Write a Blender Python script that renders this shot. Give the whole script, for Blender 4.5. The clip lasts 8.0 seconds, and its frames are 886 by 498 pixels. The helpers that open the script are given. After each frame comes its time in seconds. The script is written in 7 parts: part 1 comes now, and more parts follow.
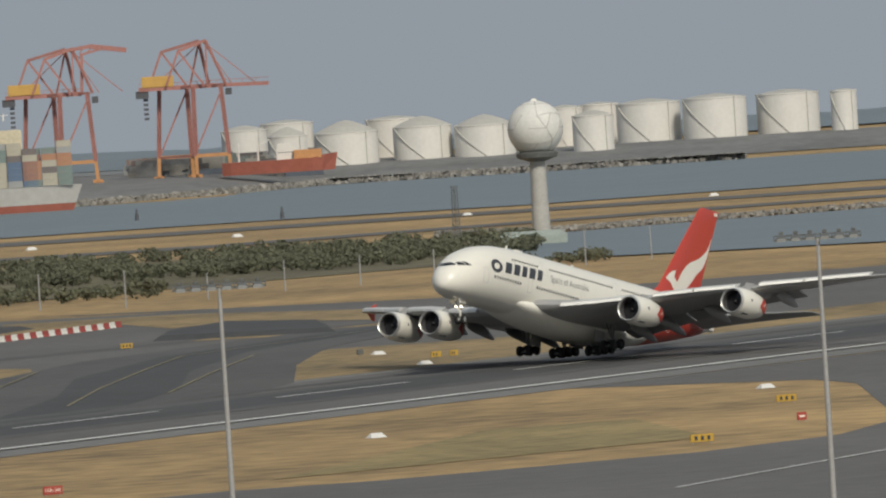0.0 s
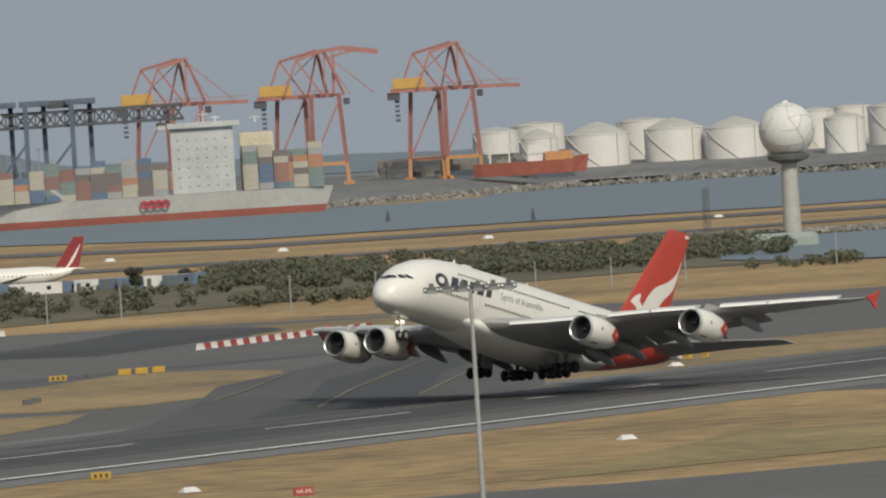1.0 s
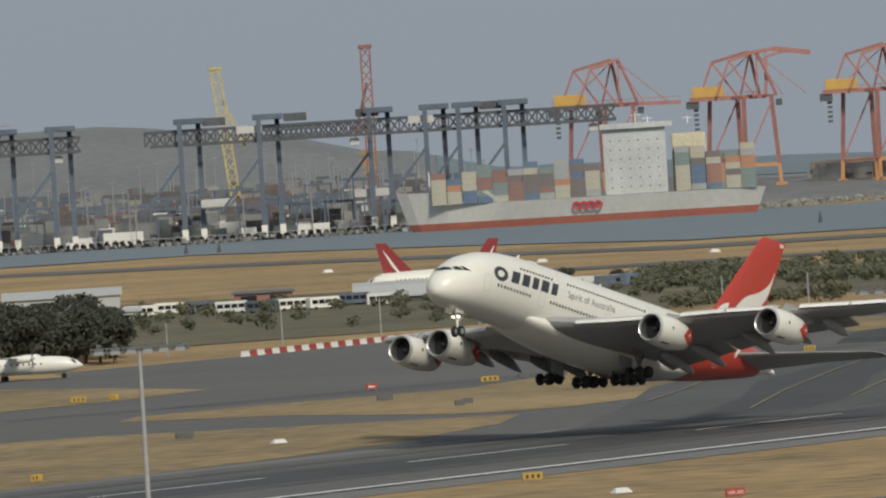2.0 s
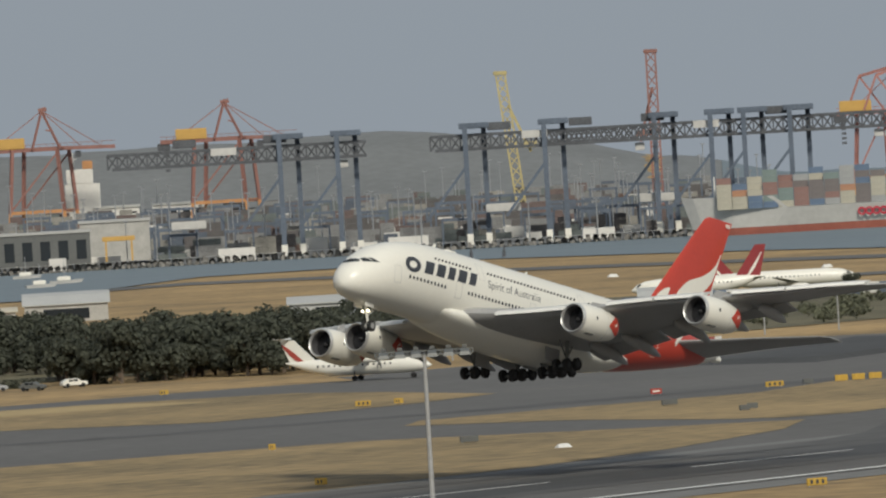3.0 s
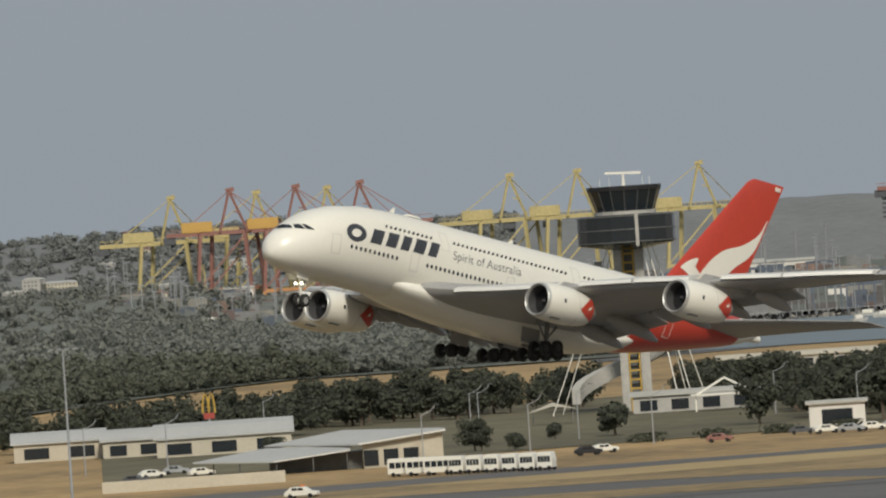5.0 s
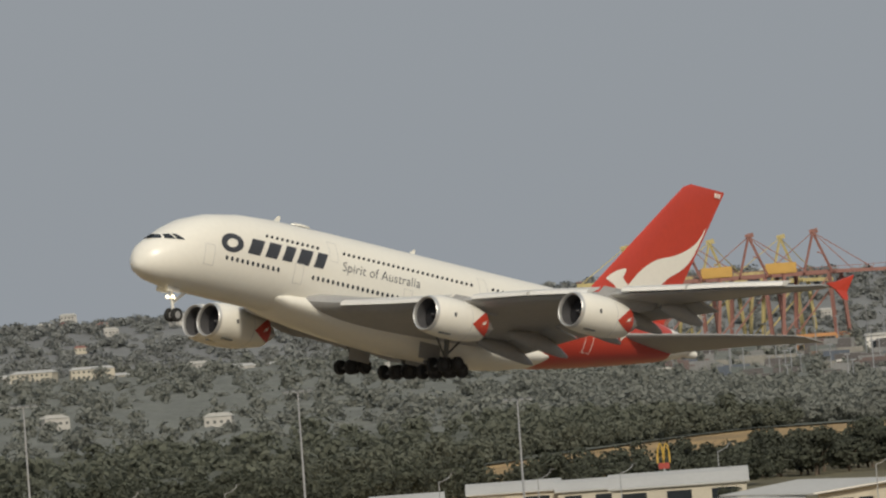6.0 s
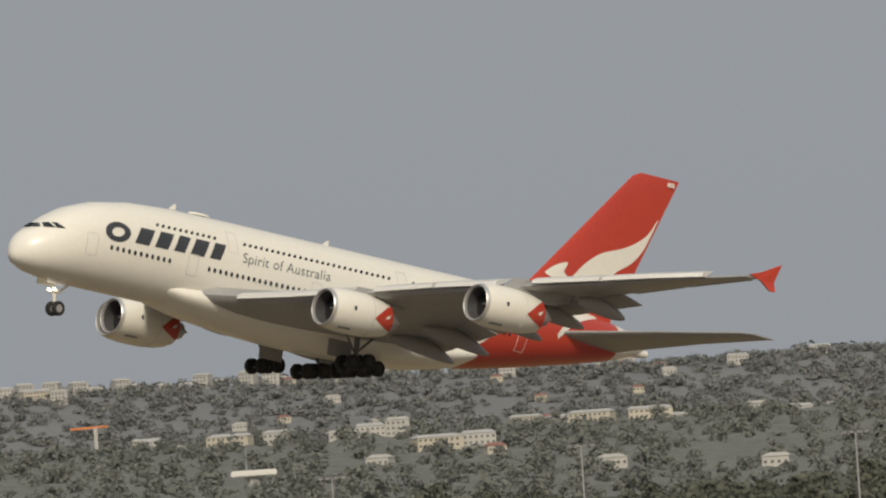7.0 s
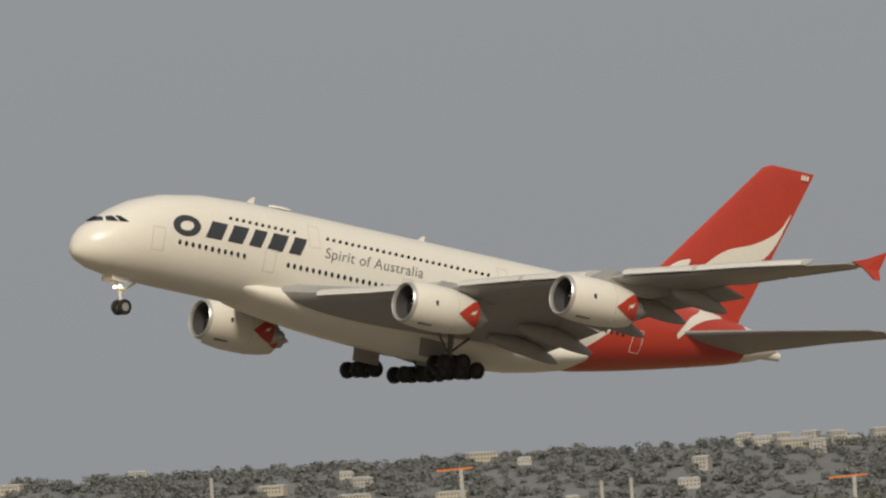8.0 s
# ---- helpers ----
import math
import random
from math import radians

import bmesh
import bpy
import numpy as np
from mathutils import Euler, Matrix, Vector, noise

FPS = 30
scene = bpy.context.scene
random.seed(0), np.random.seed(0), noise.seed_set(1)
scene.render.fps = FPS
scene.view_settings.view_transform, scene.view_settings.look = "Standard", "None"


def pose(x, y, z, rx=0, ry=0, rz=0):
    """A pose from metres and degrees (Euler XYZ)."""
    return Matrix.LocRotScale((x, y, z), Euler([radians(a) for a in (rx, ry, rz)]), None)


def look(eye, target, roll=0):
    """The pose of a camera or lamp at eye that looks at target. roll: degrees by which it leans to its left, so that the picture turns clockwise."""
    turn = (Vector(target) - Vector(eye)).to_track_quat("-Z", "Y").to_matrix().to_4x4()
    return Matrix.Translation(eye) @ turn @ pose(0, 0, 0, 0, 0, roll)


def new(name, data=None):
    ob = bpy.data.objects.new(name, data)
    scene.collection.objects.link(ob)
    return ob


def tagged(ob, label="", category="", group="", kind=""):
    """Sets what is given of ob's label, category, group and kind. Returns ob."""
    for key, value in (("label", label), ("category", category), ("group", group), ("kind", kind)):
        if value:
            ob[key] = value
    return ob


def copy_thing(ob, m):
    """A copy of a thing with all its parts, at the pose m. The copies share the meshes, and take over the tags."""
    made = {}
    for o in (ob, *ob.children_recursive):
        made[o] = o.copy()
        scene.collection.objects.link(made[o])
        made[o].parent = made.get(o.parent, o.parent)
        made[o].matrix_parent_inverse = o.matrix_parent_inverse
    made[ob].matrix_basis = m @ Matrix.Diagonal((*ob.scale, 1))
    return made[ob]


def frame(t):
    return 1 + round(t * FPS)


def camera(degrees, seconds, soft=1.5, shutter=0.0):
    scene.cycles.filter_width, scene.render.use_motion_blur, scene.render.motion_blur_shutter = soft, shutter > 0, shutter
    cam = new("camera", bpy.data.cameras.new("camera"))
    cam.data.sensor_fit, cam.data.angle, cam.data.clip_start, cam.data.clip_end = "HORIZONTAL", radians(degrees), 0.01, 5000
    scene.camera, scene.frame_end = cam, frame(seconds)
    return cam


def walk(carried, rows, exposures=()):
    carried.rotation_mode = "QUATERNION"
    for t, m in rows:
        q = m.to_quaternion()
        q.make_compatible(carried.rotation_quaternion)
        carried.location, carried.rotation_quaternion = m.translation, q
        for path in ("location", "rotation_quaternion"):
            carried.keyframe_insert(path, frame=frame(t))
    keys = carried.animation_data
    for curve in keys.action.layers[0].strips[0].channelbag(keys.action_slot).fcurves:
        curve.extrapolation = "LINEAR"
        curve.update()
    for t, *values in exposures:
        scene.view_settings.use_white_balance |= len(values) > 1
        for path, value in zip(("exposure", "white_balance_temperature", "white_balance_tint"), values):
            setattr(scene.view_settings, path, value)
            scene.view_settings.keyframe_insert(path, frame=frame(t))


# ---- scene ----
# Telephoto pan from a roof-top viewing place that follows a departing airliner.
EYE = 34.2
CAM_ROWS = [
    (0.0, pose(0, 0, EYE, 89.121, 0, -58.440) @ pose(0, 0, 0, 0, 0, -3.634)),
    (0.5, pose(0, 0, EYE, 89.189, 0, -57.667) @ pose(0, 0, 0, 0, 0, -3.656)),
    (1.0, pose(0, 0, EYE, 89.226, 0, -56.921) @ pose(0, 0, 0, 0, 0, -3.552)),
    (1.5, pose(0, 0, EYE, 89.305, 0, -55.867) @ pose(0, 0, 0, 0, 0, -3.508)),
    (2.0, pose(0, 0, EYE, 89.391, 0, -54.305) @ pose(0, 0, 0, 0, 0, -3.480)),
    (2.2, pose(0, 0, EYE, 89.416, 0, -53.942) @ pose(0, 0, 0, 0, 0, -3.467)),
    (3.3, pose(0, 0, EYE, 89.610, 0, -51.807) @ pose(0, 0, 0, 0, 0, -3.763)),
    (3.5, pose(0, 0, EYE, 89.708, 0, -51.197) @ pose(0, 0, 0, 0, 0, -4.228)),
    (4.0, pose(0, 0, EYE, 89.900, 0, -49.879) @ pose(0, 0, 0, 0, 0, -3.988)),
    (4.5, pose(0, 0, EYE, 89.988, 0, -48.285) @ pose(0, 0, 0, 0, 0, -3.715)),
    (4.7, pose(0, 0, EYE, 90.004, 0, -47.894) @ pose(0, 0, 0, 0, 0, -3.796)),
    (5.8, pose(0, 0, EYE, 90.466, 0, -44.837) @ pose(0, 0, 0, 0, 0, -3.964)),
    (6.0, pose(0, 0, EYE, 90.569, 0, -44.427) @ pose(0, 0, 0, 0, 0, -4.119)),
    (6.5, pose(0, 0, EYE, 90.724, 0, -42.949) @ pose(0, 0, 0, 0, 0, -4.019)),
    (6.8, pose(0, 0, EYE, 90.971, 0, -41.866) @ pose(0, 0, 0, 0, 0, -3.942)),
    (7.0, pose(0, 0, EYE, 91.042, 0, -41.066) @ pose(0, 0, 0, 0, 0, -3.854)),
    (7.5, pose(0, 0, EYE, 91.406, 0, -38.587) @ pose(0, 0, 0, 0, 0, -3.969)),
    (8.0, pose(0, 0, EYE, 91.641, 0, -36.497) @ pose(0, 0, 0, 0, 0, -3.854)),
]
JET_ROWS = [
    (0.0, pose(1044.02, 621.80, 4.87, -1.03, 10.78, 1.37)),
    (0.5, pose(1010.18, 621.81, 5.53, -0.66, 11.42, 1.47)),
    (1.0, pose(972.93, 621.82, 6.18, -0.65, 12.04, 1.53)),
    (1.5, pose(936.19, 621.82, 7.64, -0.36, 13.06, 1.35)),
    (2.0, pose(896.07, 621.82, 9.83, -1.39, 13.77, 1.22)),
    (2.2, pose(883.95, 621.81, 10.56, -1.22, 13.71, 1.32)),
    (3.3, pose(804.33, 621.80, 16.94, -2.24, 12.48, 0.85)),
    (3.5, pose(789.06, 621.80, 18.35, -1.83, 12.71, 0.83)),
    (4.0, pose(751.94, 621.79, 21.71, -0.80, 12.72, 0.52)),
    (4.5, pose(712.53, 621.79, 25.38, 0.52, 12.83, 0.24)),
    (4.7, pose(699.73, 621.79, 26.47, 0.98, 12.88, 0.20)),
    (5.8, pose(620.38, 621.78, 33.85, 1.84, 12.77, -0.55)),
    (6.0, pose(605.21, 621.77, 35.30, 1.80, 12.81, -0.66)),
    (6.5, pose(568.40, 621.77, 38.94, 1.82, 12.91, -0.84)),
    (6.8, pose(543.68, 621.77, 41.32, 1.67, 12.83, -0.93)),
    (7.0, pose(528.18, 621.77, 42.77, 1.48, 12.71, -0.91)),
    (7.5, pose(491.29, 621.77, 46.85, 1.05, 12.73, -0.83)),
    (8.0, pose(457.80, 621.77, 49.83, 0.61, 12.67, -0.92)),
]

cam = camera(5.37, 8.0, soft=2.2)
walk(cam, CAM_ROWS, exposures=[(0.0, 0.1, 6230, 9), (1.0, 0.12, 6200, 9), (1.5, 0.32, 6170, 8), (2.0, 0.06, 6150, 8), (2.2, 0.06, 6150, 8), (3.5, 0.1, 6170, 8), (4.5, 0.12, 6220, 8), (6.0, 0.07, 6480, 10), (7.0, 0.1, 6640, 11), (8.0, -0.02, 6800, 12)])

# ---- world and sun ----
SUN_AZ, SUN_EL = radians(218), radians(38)
world = bpy.data.worlds.new("overcast_sky")
scene.world = world
world.use_nodes = True
wn, wl = world.node_tree.nodes, world.node_tree.links
sky = wn.new("ShaderNodeTexSky")
sky.sky_type, sky.sun_disc = "NISHITA", False
sky.sun_elevation, sky.sun_rotation = SUN_EL, SUN_AZ
sky.air_density, sky.dust_density = 1.0, 4.0
dim = wn.new("ShaderNodeVectorMath")
dim.operation = "SCALE"
dim.inputs["Scale"].default_value = 0.05
cloud = wn.new("ShaderNodeMixRGB")
cloud.inputs[0].default_value = 0.9
cloud.inputs[2].default_value = (0.300, 0.325, 0.352, 1)
wl.new(sky.outputs[0], dim.inputs[0])
wl.new(dim.outputs[0], cloud.inputs[1])
wl.new(cloud.outputs[0], wn["Background"].inputs[0])
wn["Background"].inputs[1].default_value = 1.0

sun_data = bpy.data.lights.new("sun", "SUN")
sun_data.energy, sun_data.angle, sun_data.color = 2.65, radians(10), (1.0, 0.905, 0.755)
sun = new("sun", sun_data)
sx, sy = math.sin(SUN_AZ), math.cos(SUN_AZ)
sun.matrix_world = look((sx * 900 * math.cos(SUN_EL), sy * 900 * math.cos(SUN_EL), 900 * math.sin(SUN_EL)), (0, 0, 0))


# ---- materials ----
def mat(name, color, rough=0.6, metal=0.0, scale=0.5, vary=0.18, bump=0.0, tint=None, island=0.0, coat=0.0, fine=9.0):
    """A painted, stony or leafy surface with variation at two scales; scale in cycles per metre."""
    m = bpy.data.materials.new(name)
    m.use_nodes = True
    n, l = m.node_tree.nodes, m.node_tree.links
    b = n["Principled BSDF"]
    b.inputs["Roughness"].default_value, b.inputs["Metallic"].default_value = rough, metal
    b.inputs["Coat Weight"].default_value = coat
    co = n.new("ShaderNodeTexCoord")
    big, small = n.new("ShaderNodeTexNoise"), n.new("ShaderNodeTexNoise")
    big.inputs["Scale"].default_value, small.inputs["Scale"].default_value = scale, scale * fine
    big.inputs["Detail"].default_value, small.inputs["Detail"].default_value = 5, 3
    l.new(co.outputs["Object"], big.inputs["Vector"])
    l.new(co.outputs["Object"], small.inputs["Vector"])
    add = n.new("ShaderNodeMath")
    add.operation = "ADD"
    l.new(big.outputs[0], add.inputs[0])
    l.new(small.outputs[0], add.inputs[1])
    ramp = n.new("ShaderNodeMapRange")
    ramp.inputs[1].default_value, ramp.inputs[2].default_value = 0.65, 1.35
    l.new(add.outputs[0], ramp.inputs[0])
    mix = n.new("ShaderNodeMixRGB")
    lo = [c * (1 - vary) for c in color]
    hi = [min(1, c * (1 + vary)) for c in (tint or color)]
    mix.inputs[1].default_value, mix.inputs[2].default_value = (*lo, 1), (*hi, 1)
    l.new(ramp.outputs[0], mix.inputs[0])
    out = mix
    if island:
        geo, hsv, mr = n.new("ShaderNodeNewGeometry"), n.new("ShaderNodeHueSaturation"), n.new("ShaderNodeMapRange")
        mr.inputs[3].default_value, mr.inputs[4].default_value = 1 - island, 1 + island
        l.new(geo.outputs["Random Per Island"], mr.inputs[0])
        l.new(mr.outputs[0], hsv.inputs["Value"])
        l.new(mix.outputs[0], hsv.inputs["Color"])
        out = hsv
    l.new(out.outputs[0], b.inputs["Base Color"])
    if bump:
        bp = n.new("ShaderNodeBump")
        bp.inputs["Strength"].default_value, bp.inputs["Distance"].default_value = bump, 0.1
        l.new(add.outputs[0], bp.inputs["Height"])
        l.new(bp.outputs[0], b.inputs["Normal"])
    return m


M = {
    "white": mat("white_paint", (0.80, 0.78, 0.70), 0.35, scale=0.25, vary=0.03, coat=0.3),
    "grey": mat("grey_paint", (0.29, 0.29, 0.285), 0.4, scale=0.4, vary=0.08),
    "wing": mat("wing_grey", (0.31, 0.31, 0.305), 0.42, scale=0.3, vary=0.1),
    "dark": mat("dark_metal", (0.03, 0.03, 0.033), 0.5, 0.3, scale=1.0),
    "steel": mat("bare_steel", (0.5, 0.5, 0.5), 0.35, 0.8, scale=1.0),
    "lip": mat("polished_lip", (0.62, 0.62, 0.60), 0.38, 0.7, scale=1.0, vary=0.05),
    "duct": mat("intake_lining_grey", (0.10, 0.10, 0.105), 0.55, 0.2, scale=1.0),
    "rubber": mat("tyre_rubber", (0.018, 0.018, 0.018), 0.85, scale=2.0),
    "red": mat("red_paint", (0.50, 0.052, 0.03), 0.35, scale=0.25, vary=0.06, coat=0.3),
    "ink": mat("dark_lettering", (0.045, 0.05, 0.06), 0.5, scale=1.0),
    "glass": mat("dark_glass", (0.02, 0.025, 0.03), 0.12, scale=1.0),
    "slatgrey": mat("pale_slat_grey", (0.56, 0.56, 0.54), 0.4, scale=0.4, vary=0.06),
    "doorline": mat("door_edge_grey", (0.55, 0.55, 0.53), 0.5, scale=1.0, vary=0.05),
    "concrete": mat("concrete", (0.42, 0.41, 0.38), 0.8, scale=0.3, bump=0.2),
    "yellow": mat("yellow_paint", (0.48, 0.31, 0.05), 0.5, scale=0.5),
    "signred": mat("sign_red", (0.36, 0.06, 0.045), 0.5, scale=0.5),
    "orange": mat("orange_paint", (0.75, 0.22, 0.03), 0.5, scale=0.5),
    "galv": mat("galvanised_steel", (0.38, 0.39, 0.40), 0.5, 0.3, scale=0.6),
    "lampgrey": mat("lamp_housing", (0.13, 0.135, 0.13), 0.5, 0.2, scale=0.8),
}
glow = bpy.data.materials.new("landing_light")
glow.use_nodes = True
glow.node_tree.nodes["Principled BSDF"].inputs["Emission Color"].default_value = (1, 0.86, 0.6, 1)
glow.node_tree.nodes["Principled BSDF"].inputs["Emission Strength"].default_value = 4
M["glow"] = glow


# ---- mesh helpers ----
def part(name, bm, material, parent=None, label="", smooth=False):
    """Links a bmesh as one mesh object, under a thing or part where one is given."""
    me = bpy.data.meshes.new(name)
    bm.to_mesh(me)
    bm.free()
    me.materials.append(M[material] if isinstance(material, str) else material)
    if smooth:
        me.shade_smooth()
        try:
            me.set_sharp_from_angle(angle=radians(38))
        except AttributeError:
            pass
    ob = new(name, me)
    ob.parent = parent
    if label:
        ob["label"] = label
    return ob


def thing(name, m, label, category, group="", kind=""):
    ob = new(name)
    ob.matrix_basis = m
    return tagged(ob, label, category, group, kind)


def box(bm, c, s, rz=0.0, bevel=0.0):
    r = bmesh.ops.create_cube(bm, size=1.0, matrix=Matrix.Translation(c) @ Matrix.Rotation(rz, 4, "Z") @ Matrix.Diagonal((*s, 1)))
    if bevel:
        es = {e for v in r["verts"] for e in v.link_edges}
        bmesh.ops.bevel(bm, geom=list(es), offset=bevel, segments=2, affect="EDGES")


def beam(bm, a, b, w, h=None):
    """A bar of rectangular section from a to b."""
    a, b = Vector(a), Vector(b)
    d = b - a
    rot = d.to_track_quat("Z", "Y").to_matrix().to_4x4()
    bmesh.ops.create_cube(bm, size=1.0, matrix=Matrix.Translation((a + b) / 2) @ rot @ Matrix.Diagonal((w, h or w, d.length, 1)))


def tube(bm, a, b, r1, r2=None, seg=10):
    a, b = Vector(a), Vector(b)
    d = b - a
    rot = d.to_track_quat("Z", "Y").to_matrix().to_4x4()
    bmesh.ops.create_cone(bm, cap_ends=True, segments=seg, radius1=r1, radius2=r1 if r2 is None else r2, depth=d.length,
                          matrix=Matrix.Translation((a + b) / 2) @ rot)


def loft(bm, rings, close=True, caps=True):
    """Joins rings of points, each with the same count, by quads."""
    vs = [[bm.verts.new(p) for p in ring] for ring in rings]
    for r0, r1 in zip(vs, vs[1:]):
        n = len(r0)
        for i in range(n if close else n - 1):
            bm.faces.new((r0[i], r0[(i + 1) % n], r1[(i + 1) % n], r1[i]))
    if caps and close:
        bm.faces.new(vs[0][::-1])
        bm.faces.new(vs[-1])
    bmesh.ops.recalc_face_normals(bm, faces=bm.faces)
    return vs


def revolve(bm, profile, origin, axis="X", seg=28, caps=False):
    """Turns (distance along the axis, radius) about an axis through origin."""
    rings = []
    for d, r in profile:
        ring = []
        for i in range(seg):
            t = 2 * math.pi * i / seg
            c, s = r * math.cos(t), r * math.sin(t)
            ring.append({"X": (origin[0] + d, origin[1] + c, origin[2] + s), "Y": (origin[0] + c, origin[1] + d, origin[2] + s),
                         "Z": (origin[0] + c, origin[1] + s, origin[2] + d)}[axis])
        rings.append(ring)
    loft(bm, rings, True, caps)


def smoothstep(a, b, x):
    t = min(1.0, max(0.0, (x - a) / (b - a)))
    return t * t * (3 - 2 * t)


def at(az, d, z=0.0):
    """The place at a bearing, in degrees from +Y towards +X, and a distance from the viewing place."""
    return Vector((d * math.sin(radians(az)), d * math.cos(radians(az)), z))


def up(d, el):
    """The height at distance d that stands at an angle el above the viewing place's level."""
    return EYE + d * math.tan(radians(el))


# ---- ground ----
def skyline(az):
    """The angle at which the farthest land ends."""
    knots = [(20, 0.3), (33, 0.36), (37, 0.33), (40, 0.29), (42, 0.24), (46, 0.27), (47.2, 0.22), (49, 0.25), (50, 0.22), (51, 0.23), (52.4, 0.24),
             (53.2, 0.15), (54.0, 0.0), (54.8, -0.15), (58, -0.2), (70, -0.2)]
    if az <= 20 or az >= 70:
        return 0.1
    for (a0, e0), (a1, e1) in zip(knots, knots[1:]):
        if a0 <= az <= a1:
            e = e0 + (e1 - e0) * smoothstep(a0, a1, az)
            return e + 0.018 * noise.noise((az * 1.7, 0, 0)) + 0.01 * noise.noise((az * 6.0, 3, 0))
    return 0.1


def land(az, d):
    """The ground's height."""
    w = 1 - smoothstep(45.0, 46.6, az)
    quay = 3960 + 390 * smoothstep(56.8, 57.6, az)
    port = (16 - 7 * smoothstep(54, 56.5, az)) * smoothstep(quay, 4620, d)
    woods = 24 * smoothstep(2700, 4600, d)
    h = port * (1 - w) + woods * w
    top = up(4900, skyline(az))
    return h + (top - h) * smoothstep(4640, 4880, d)


def polar_sheet(name, azs, ds, material, height):
    bm = bmesh.new()
    rows = [[bm.verts.new(at(a, d, height(a, d))) for a in azs] for d in ds]
    for r0, r1 in zip(rows, rows[1:]):
        for i in range(len(azs) - 1):
            bm.faces.new((r0[i + 1], r0[i], r1[i], r1[i + 1]))
    return part(name, bm, material, smooth=True)


M["grass"] = mat("dry_grass", (0.20, 0.142, 0.068), 0.9, scale=0.014, vary=0.35, tint=(0.36, 0.242, 0.105), bump=0.3, fine=14)
M["water"] = mat("bay_water", (0.15, 0.185, 0.205), 0.55, scale=0.02, vary=0.1, bump=0.25)
azs = [-180 + 5 * i for i in range(40)] + [20 + 0.25 * i for i in range(200)] + [70 + 5 * i for i in range(23)]
azs = sorted(set(azs))
dists = [0.02, 60, 300, 700, 1200, 2000, 2600, 2700] + [2700 + 75 * i for i in range(1, 25)] + [4560, 4640, 4680, 4720, 4760, 4800, 4840, 4880, 4930]
tagged(polar_sheet("ground", azs, dists, "grass", land), "dry yellow-brown airfield grass and far wooded land", "ground", kind="structure")


def patch(name, pts, z, material, label, category):
    """A level sheet with the given corners."""
    bm = bmesh.new()
    f = bm.faces.new([bm.verts.new((x, y, z)) for x, y in pts])
    if f.normal.z < 0:
        f.normal_flip()
    return tagged(part(name, bm, material), label, category, kind="structure")


# ---- the airliner ----
def bp(x, port, z):
    """From metres aft of the nose, to port, and above the wheels' level at rest, to the airliner's own space."""
    return Vector((x - 35.0, -port, z - 4.0))


HULL = [(0.02, 4.55, 4.45, 0.05), (0.12, 5.1, 4.0, 0.5), (0.4, 5.75, 3.7, 1.05), (0.9, 6.35, 3.4, 1.6), (2.0, 7.2, 3.05, 2.3), (3.5, 8.32, 2.85, 2.85), (5.0, 9.18, 2.75, 3.2),
        (7.5, 10.06, 2.7, 3.42), (11, 10.68, 2.7, 3.55), (15, 10.94, 2.7, 3.57), (22, 11.02, 2.7, 3.57), (45, 11.05, 2.7, 3.57), (50, 11.08, 3.15, 3.5), (54, 11.05, 3.9, 3.35),
        (58, 10.9, 4.75, 3.0), (62, 10.6, 5.65, 2.45), (65, 10.3, 6.35, 1.95), (68, 9.8, 7.2, 1.3), (69.6, 9.3, 7.8, 0.75), (70.4, 8.95, 8.2, 0.4)]


def hull(x):
    for (x0, t0, b0, w0), (x1, t1, b1, w1) in zip(HULL, HULL[1:]):
        if x0 <= x <= x1:
            u = (x - x0) / (x1 - x0)
            return t0 + (t1 - t0) * u, b0 + (b1 - b0) * u, w0 + (w1 - w0) * u
    return HULL[-1][1:]


def hull_y(x, z):
    """The half width of the fuselage at a height."""
    t, b, w = hull(x)
    c = (t + b) / 2
    u = min(1.0, abs(z - c) / ((t - b) / 2))
    return w * (1 - u ** 2.2) ** (1 / 2.2)


def hull_ring(x, n=48, grow=0.0):
    t, b, w = hull(x)
    c, h = (t + b) / 2, (t - b) / 2
    ring = []
    for i in range(n):
        a = 2 * math.pi * i / n
        cs, sn = math.cos(a), math.sin(a)
        ring.append(bp(x, (w + grow) * math.copysign(abs(cs) ** (2 / 2.2), cs), c + (h + grow) * math.copysign(abs(sn) ** (2 / 2.2), sn)))
    return ring


